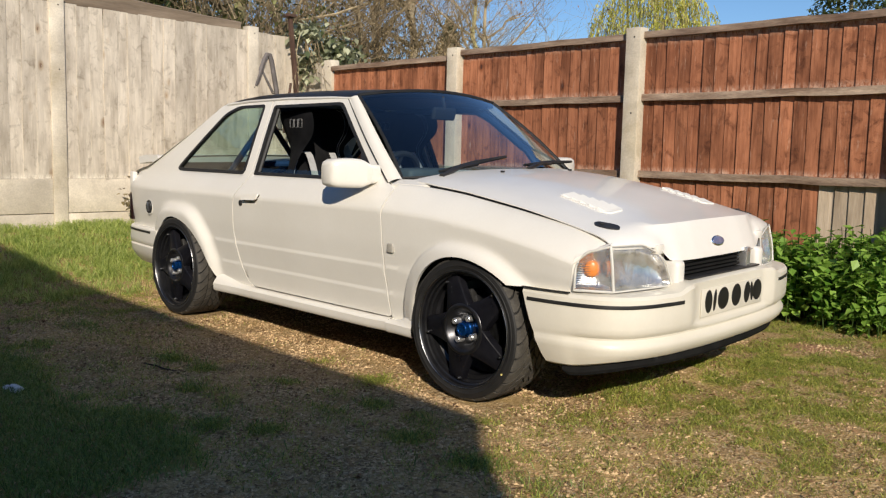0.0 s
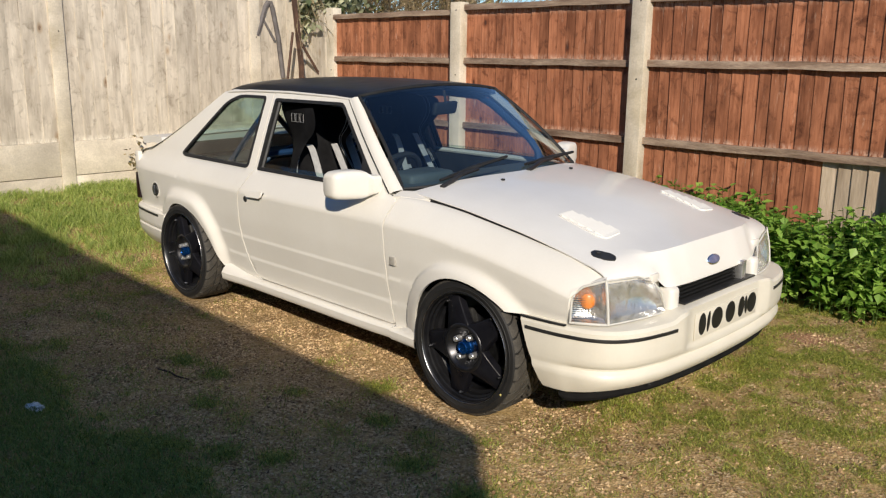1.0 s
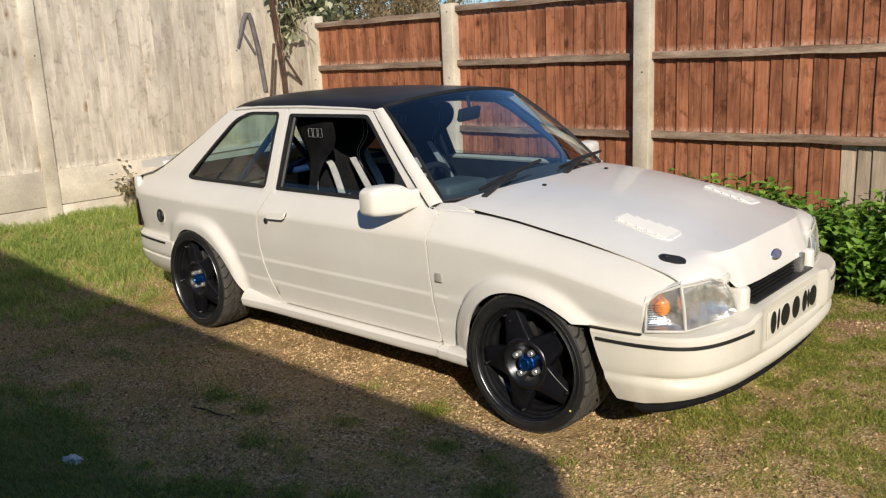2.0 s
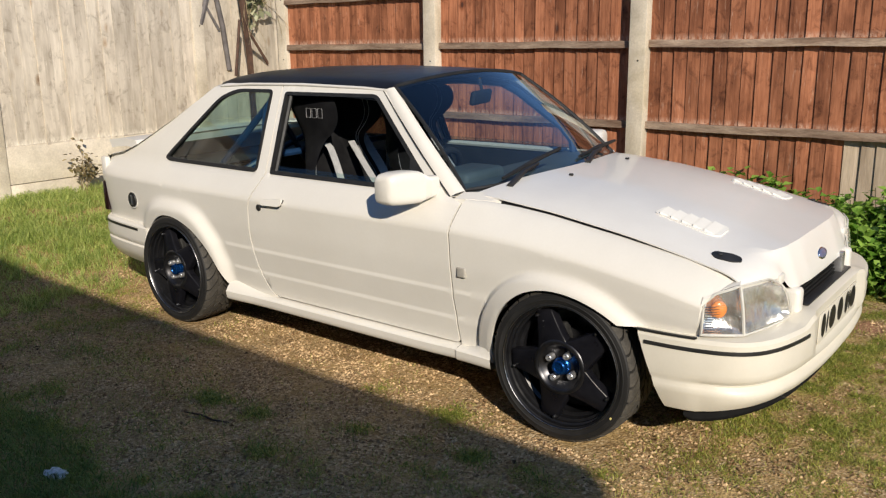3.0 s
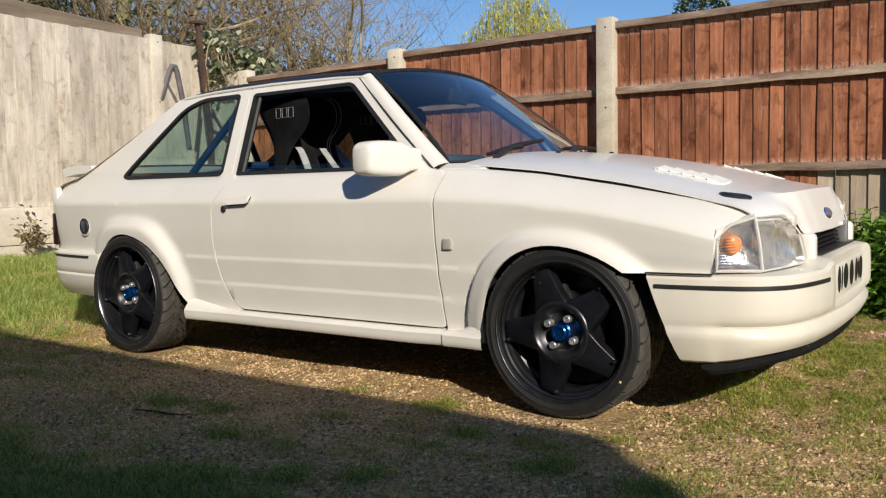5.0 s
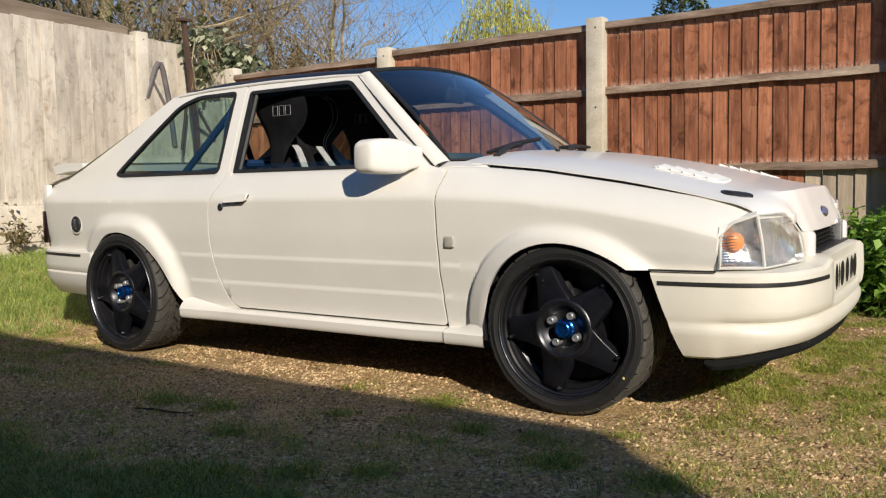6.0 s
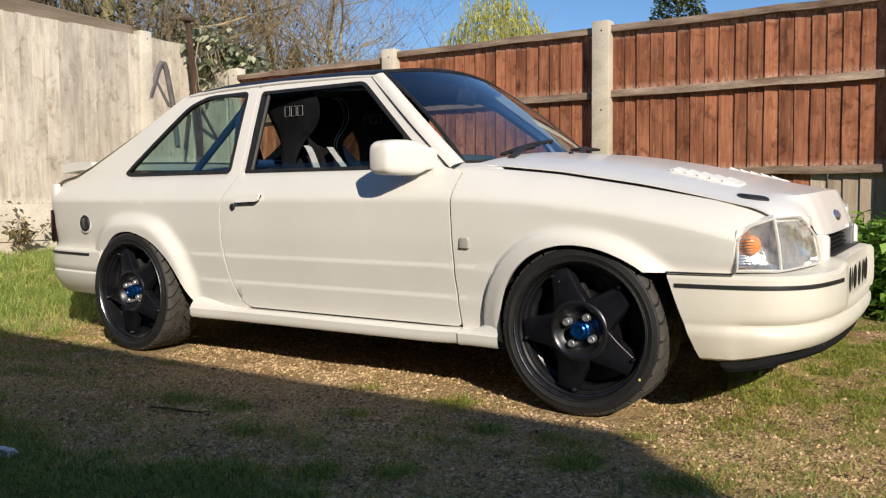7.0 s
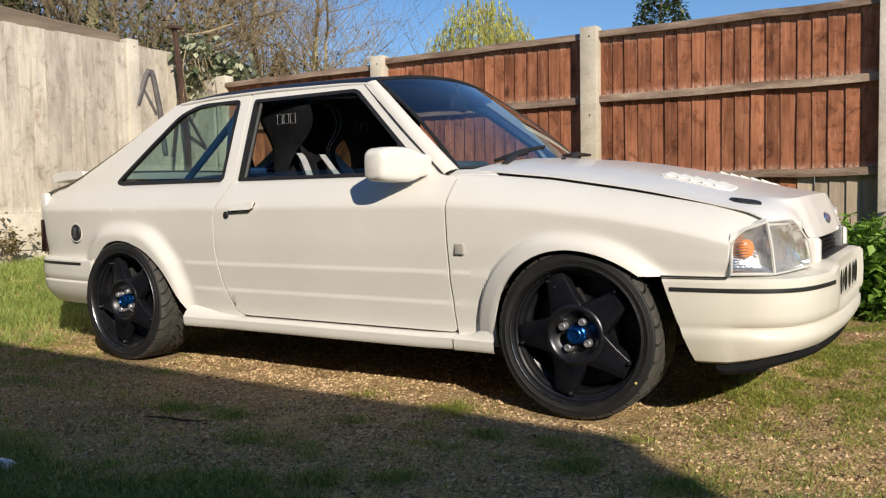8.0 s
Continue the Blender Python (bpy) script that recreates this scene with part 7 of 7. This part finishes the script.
def swarm(name, verts, corners, sizes, material, label, category):
    """One mesh of many alike small pieces: verts (pieces, points, 3), corners and sizes of one piece's faces."""
    n, m = verts.shape[:2]
    me = bpy.data.meshes.new(name)
    me.vertices.add(n * m)
    me.vertices.foreach_set("co", verts.astype(np.float32).ravel())
    loops = (np.arange(n)[:, None] * m + np.array(corners)[None, :]).ravel()
    totals = np.tile(np.array(sizes), n)
    me.loops.add(len(loops))
    me.loops.foreach_set("vertex_index", loops.astype(np.int32))
    me.polygons.add(len(totals))
    me.polygons.foreach_set("loop_start", (np.cumsum(totals) - totals).astype(np.int32))
    me.update(calc_edges=True)
    me.shade_flat()
    return tagged(linked(name, me, material, smooth=0), label, category, kind="stuff")


def blades(n, x0, x1, y0, y1, hmin, hmax, w, weight, lie=1.0, flat=False):
    x, y = strewn(n, x0, x1, y0, y1, weight)
    z = height_at(x, y) - 0.003
    h = hmin + (hmax - hmin) * rg.rand(n) ** 1.6
    a, b = rg.uniform(0, 6.283, n), rg.uniform(0, 6.283, n)
    l = h * 2.2 if flat else h * (0.25 + 1.1 * rg.rand(n)) * lie
    if flat:
        h = 0.004 + 0.012 * rg.rand(n)
    dx, dy = np.cos(a) * l, np.sin(a) * l
    wx, wy = np.cos(b) * w / 2, np.sin(b) * w / 2
    zm, zt = z + h * 0.72, z + h * rg.uniform(0.55, 1.0, n)
    rows = [(x - wx, y - wy, z), (x + wx, y + wy, z), (x + dx * 0.4 + wx * 0.8, y + dy * 0.4 + wy * 0.8, zm), (x + dx * 0.4 - wx * 0.8, y + dy * 0.4 - wy * 0.8, zm), (x + dx, y + dy, zt)]
    return np.stack([np.stack(r, 1) for r in rows], 1)


for nm, mt, args, lab in (("grass", grass_mat, (200000, -2.4, 3.5, -1.95, 1.7, 0.005, 0.026, 0.0026, tufty, 1.9), "short worn green grass growing in matted tufts"),
                          ("grass", grass_mat, (1800, 1.45, 1.80, -0.52, 0.45, 0.010, 0.036, 0.0028, lambda x, y: tuft_at(x, y) * np.clip((x - 1.45 - 0.25 * np.maximum(0.0, y)) / 0.15, 0, 1), 1.2), "tufts of longer grass under the front bumper"),
                          ("grass", shaded_lawn_grass, (70000, -2.4, 2.2, -2.9, -1.05, 0.012, 0.046, 0.0030, lambda x, y: grass_at(x, y) ** 2.6, 1.3), "short green lawn in the house's shade, coloured darker for it"),
                          ("grass", bank_grass, (85000, -4.15, -2.0, -2.6, 2.1, 0.025, 0.110, 0.0036, tufty, 1.3), "longer green grass on the bank below the pale fence"),
                          ("dry_grass", dry_grass, (45000, -3.9, 3.6, -3.3, 1.9, 0.008, 0.024, 0.0024, lambda x, y: (0.25 + 0.75 * grass_at(x, y)) * clear(x, y), 1.0, True), "dry straw-coloured grass lying on the gravel")):
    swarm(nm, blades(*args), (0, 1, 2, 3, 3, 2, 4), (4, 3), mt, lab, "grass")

N_STONE = 130000
x, y = strewn(N_STONE, -2.8, 3.3, -2.9, 1.3, lambda x, y: ((1 - grass_at(x, y)) ** 1.3 * 0.85 + 0.10) * stones_at(x, y) * clear(x, y))
size = 0.0018 + 0.0080 * rg.rand(N_STONE) ** 4.2
z = height_at(x, y) + size * 0.15
j = rg.uniform(0.55, 1.35, (6, N_STONE)) * size
t = rg.uniform(0, 1.57, N_STONE)
c, d = np.cos(t), np.sin(t)
rows = [(x + c * j[0], y + d * j[0], z), (x - d * j[1], y + c * j[1], z), (x - c * j[2], y - d * j[2], z), (x + d * j[3], y - c * j[3], z), (x + c * j[5] * 0.3, y + d * j[5] * 0.3, z + j[4] * 0.75)]
swarm("gravel", np.stack([np.stack(r, 1) for r in rows], 1), (0, 1, 4, 1, 2, 4, 2, 3, 4, 3, 0, 4), (3, 3, 3, 3), stone_mat, "loose pale and brown gravel stones", "gravel")

N_LEAF = 7000
x, y = strewn(N_LEAF, -2.8, 3.3, -2.9, 1.5, lambda x, y: 0.6 * clear(x, y))
z = height_at(x, y) + 0.004
size, a = 0.005 + 0.010 * rg.rand(N_LEAF) ** 2, rg.uniform(0, 6.283, N_LEAF)
c, d = np.cos(a) * size, np.sin(a) * size
k = rg.uniform(-0.3, 0.7, (4, N_LEAF)) * size
rows = [(x + c, y + d, z + k[0]), (x - d * 0.5, y + c * 0.5, z + k[1]), (x - c, y - d, z + k[2]), (x + d * 0.5, y - c * 0.5, z + k[3])]
swarm("dead_leaves", np.stack([np.stack(r, 1) for r in rows], 1), (0, 1, 2, 0, 2, 3), (3, 3), litter_mat, "brown scraps of dead leaves on the ground", "leaves")

# ---------- fences: posts, rails and boards ----------
rng = random.Random(5)


def post_mesh(w, d, h, name):
    bm = bmesh.new()
    add_box(bm, (-w / 2, -d / 2, 0), (w / 2, d / 2, h), 0.006, 2)
    for v in bm.verts:
        if v.co.z > h - 0.001:
            v.co.z -= 0.012 * abs(v.co.x) / (w / 2)
    me = bpy.data.meshes.new(name)
    bm.to_mesh(me)
    bm.free()
    return me


POST = post_mesh(0.125, 0.105, 2.45, "concrete_post")


def concrete_post(x, y, top, turn=0.0, label="pale precast concrete fence post", w=1.0):
    ob = linked("fence_post", POST.copy(), concrete, None, smooth=40)
    ob.matrix_basis = pose(x, y, top - 2.45, 0, 0, turn) @ Matrix.Diagonal((w, 1, 1, 1))
    tagged(ob, label, "fence post", "concrete fence posts")
    # two fixing holes
    for dz in (0.07, 0.62):
        lathe_part("fixing_hole", [(0.0, 0.002), (0.006, 0.002), (0.007, -0.004)], 10, black_plastic, ob, "", Matrix.Translation((0.01, -0.053, 2.45 - dz)))
    return ob


def board_mesh(w, h, seed, step=0.013):
    """A feather-edged board: thick on one side, thin on the other, with a slightly wandering edge."""
    r = random.Random(seed)
    verts, faces = [], []
    n = 5
    for k in range(n):
        z = h * k / (n - 1)
        e = 0.0025
        x0, x1 = -w / 2 + r.uniform(-e, e), w / 2 + r.uniform(-e, e)
        bow = r.uniform(-0.002, 0.002)
        verts += [(x0, -0.004 - step + bow, z), (x1, -0.004 + bow, z), (x1, 0.004, z), (x0, 0.004, z)]
    for k in range(n - 1):
        for j in range(4):
            a, b = 4 * k + j, 4 * k + (j + 1) % 4
            faces.append((a, b, b + 4, a + 4))
    faces += [(3, 2, 1, 0), tuple(4 * (n - 1) + j for j in range(4))]
    me = bpy.data.meshes.new("board")
    me.from_pydata(verts, [], faces)
    return me


Y_RF = 2.285  # face of the red boards
RED_BOARDS = [board_mesh(0.102, 1.0, s, 0.011) for s in range(6)]
for me in RED_BOARDS:
    me.materials.append(fence_red)
GREY_BOARDS = [board_mesh(0.098, 1.0, 40 + s) for s in range(4)]
for me in GREY_BOARDS:
    me.materials.append(fence_grey)


def piece(me, name, parent, m):
    ob = new(name, me)
    ob.parent = parent
    ob.matrix_basis = m
    return ob


def rail(panel_ob, x0, x1, z0, z1, y0, y1, name, dz=0.0):
    """A rail with sawn, slightly twisted faces; dz lifts its far end."""
    bm = bmesh.new()
    n = 8
    rows = []
    for k in range(n + 1):
        t = k / n
        x = x0 + (x1 - x0) * t
        w = 0.003 * math.sin(x * 7.1) + 0.002 * math.sin(x * 17.0)
        d = dz * t
        rows.append([bm.verts.new(p) for p in ((x, y0, z0 + d + w), (x, y0 + 0.003, z1 + d - 0.004 + w), (x, y0 + 0.012, z1 + d + w), (x, y1, z1 + d + w), (x, y1, z0 + d + w))])
    for a, b in zip(rows, rows[1:]):
        for j in range(5):
            bm.faces.new((a[j], b[j], b[(j + 1) % 5], a[(j + 1) % 5]))
    bm.faces.new(rows[0])
    bm.faces.new(rows[-1])
    return part(name, bm, rail_red, panel_ob, smooth=30)


def red_panel(x0, x1, top, patch_from=None):
    ob = thing("timber_fence", "red-brown stained feather-edge fence panel between concrete posts", "fence", "red-brown fence panels", at=(0, Y_RF, 0))
    n = round((x1 - x0) / 0.0925)
    pitch = (x1 - x0) / n
    for k in range(n):
        x = x0 + (k + 0.5) * pitch
        low = 0.885 if patch_from is not None and x > patch_from else 0.10
        m = pose(x + rng.uniform(-0.003, 0.003), rng.uniform(-0.003, 0.003), low, 0, rng.uniform(-0.25, 0.25), 0) @ Matrix.Diagonal((1, 1, top - 0.02 - low, 1))
        piece(rng.choice(RED_BOARDS), "board", ob, m)
        if low > 0.5:
            piece(rng.choice(GREY_BOARDS), "grey_board", ob, pose(x + 0.01, 0.008, 0.09, 0, rng.uniform(-0.6, 0.6), 0) @ Matrix.Diagonal((1, 1, 0.79, 1)))
    rail(ob, x0, x1, 1.432, 1.482, -0.052, -0.012, "rail")
    rail(ob, x0, x1, 0.872, 0.922, -0.052, -0.012, "rail")
    rail(ob, x0 - 0.005, x1 + 0.005, top - 0.035, top + 0.012, -0.055, 0.03, "capping_rail")
    # narrow frame uprights at the ends
    for xe in (x0 + 0.012, x1 - 0.012):
        box_part("end_batten", (xe - 0.014, 0.004, 0.1), (xe + 0.014, 0.03, top - 0.03), fence_red, ob, bevel=0.002)
    return ob


POSTS_R = [-3.68, -1.825, 0.030, 1.925, 3.82, 5.72]
for k, x in enumerate(POSTS_R):
    concrete_post(x, Y_RF - 0.045 + (0.045 if k == 0 else 0), 1.965 if k != 1 else 1.955, 0)
for k in range(len(POSTS_R) - 1):
    red_panel(POSTS_R[k] + 0.06, POSTS_R[k + 1] - 0.06, 1.920 if k else 1.885, 1.39 if k == 2 else None)

# pale fence across the end of the yard
POSTS_L = [-6.33, -4.33, -2.335, -0.335, 1.675]


TURN_L = math.degrees(math.atan2(0.035, 1.0)) + 90
for y in POSTS_L:
    concrete_post(left_x(y) - 0.030, y, 2.285, TURN_L, "pale sunlit concrete post in the pale fence")

PALE = [board_mesh(0.128, 1.0, 80 + s, 0.0035) for s in range(6)]
for me in PALE:
    me.materials.append(fence_pale)


def pale_panel(y0, y1, top):
    ob = thing("timber_fence", "weathered pale timber fence panel on concrete gravel boards", "fence", "pale fence panels", at=(left_x(y0), y0, 0))
    ob.rotation_euler = (0, 0, radians(TURN_L))
    length = (y1 - y0) * math.hypot(1, 0.035)
    n = max(2, round(length / 0.118))
    pitch = length / n
    for k in range(n):
        m = pose((k + 0.5) * pitch, rng.uniform(-0.004, 0.004), 0.705 + rng.uniform(-0.004, 0.004), 0, rng.uniform(-0.3, 0.3), 0) @ Matrix.Diagonal((pitch / 0.118, 1, top - 0.705 + rng.uniform(-0.006, 0.006), 1))
        piece(rng.choice(PALE), "board", ob, m)
    for z0, z1 in ((0.05, 0.408), (0.414, 0.712)):
        bm = bmesh.new()
        add_box(bm, (0.0, -0.012, z0), (length, 0.035, z1), 0.005, 2)
        part("gravel_board", bm, concrete, ob, "pale concrete gravel board")
    return ob


for a, b in zip(POSTS_L, POSTS_L[1:]):
    pale_panel(a + 0.062, b - 0.062, 2.235)
pale_panel(POSTS_L[-1] + 0.062, 2.33, 2.235)
# pale boards close the corner beside the red fence
infill = thing("timber_fence", "pale timber boards closing the fence corner", "fence", "pale fence panels", at=(-4.19, Y_RF + 0.012, 0))
for k in range(4):
    piece(rng.choice(PALE), "board", infill, pose(0.06 + k * 0.115, rng.uniform(-0.003, 0.003), 0.12, 0, rng.uniform(-0.3, 0.3), 0) @ Matrix.Diagonal((1, 1, 1.84, 1)))
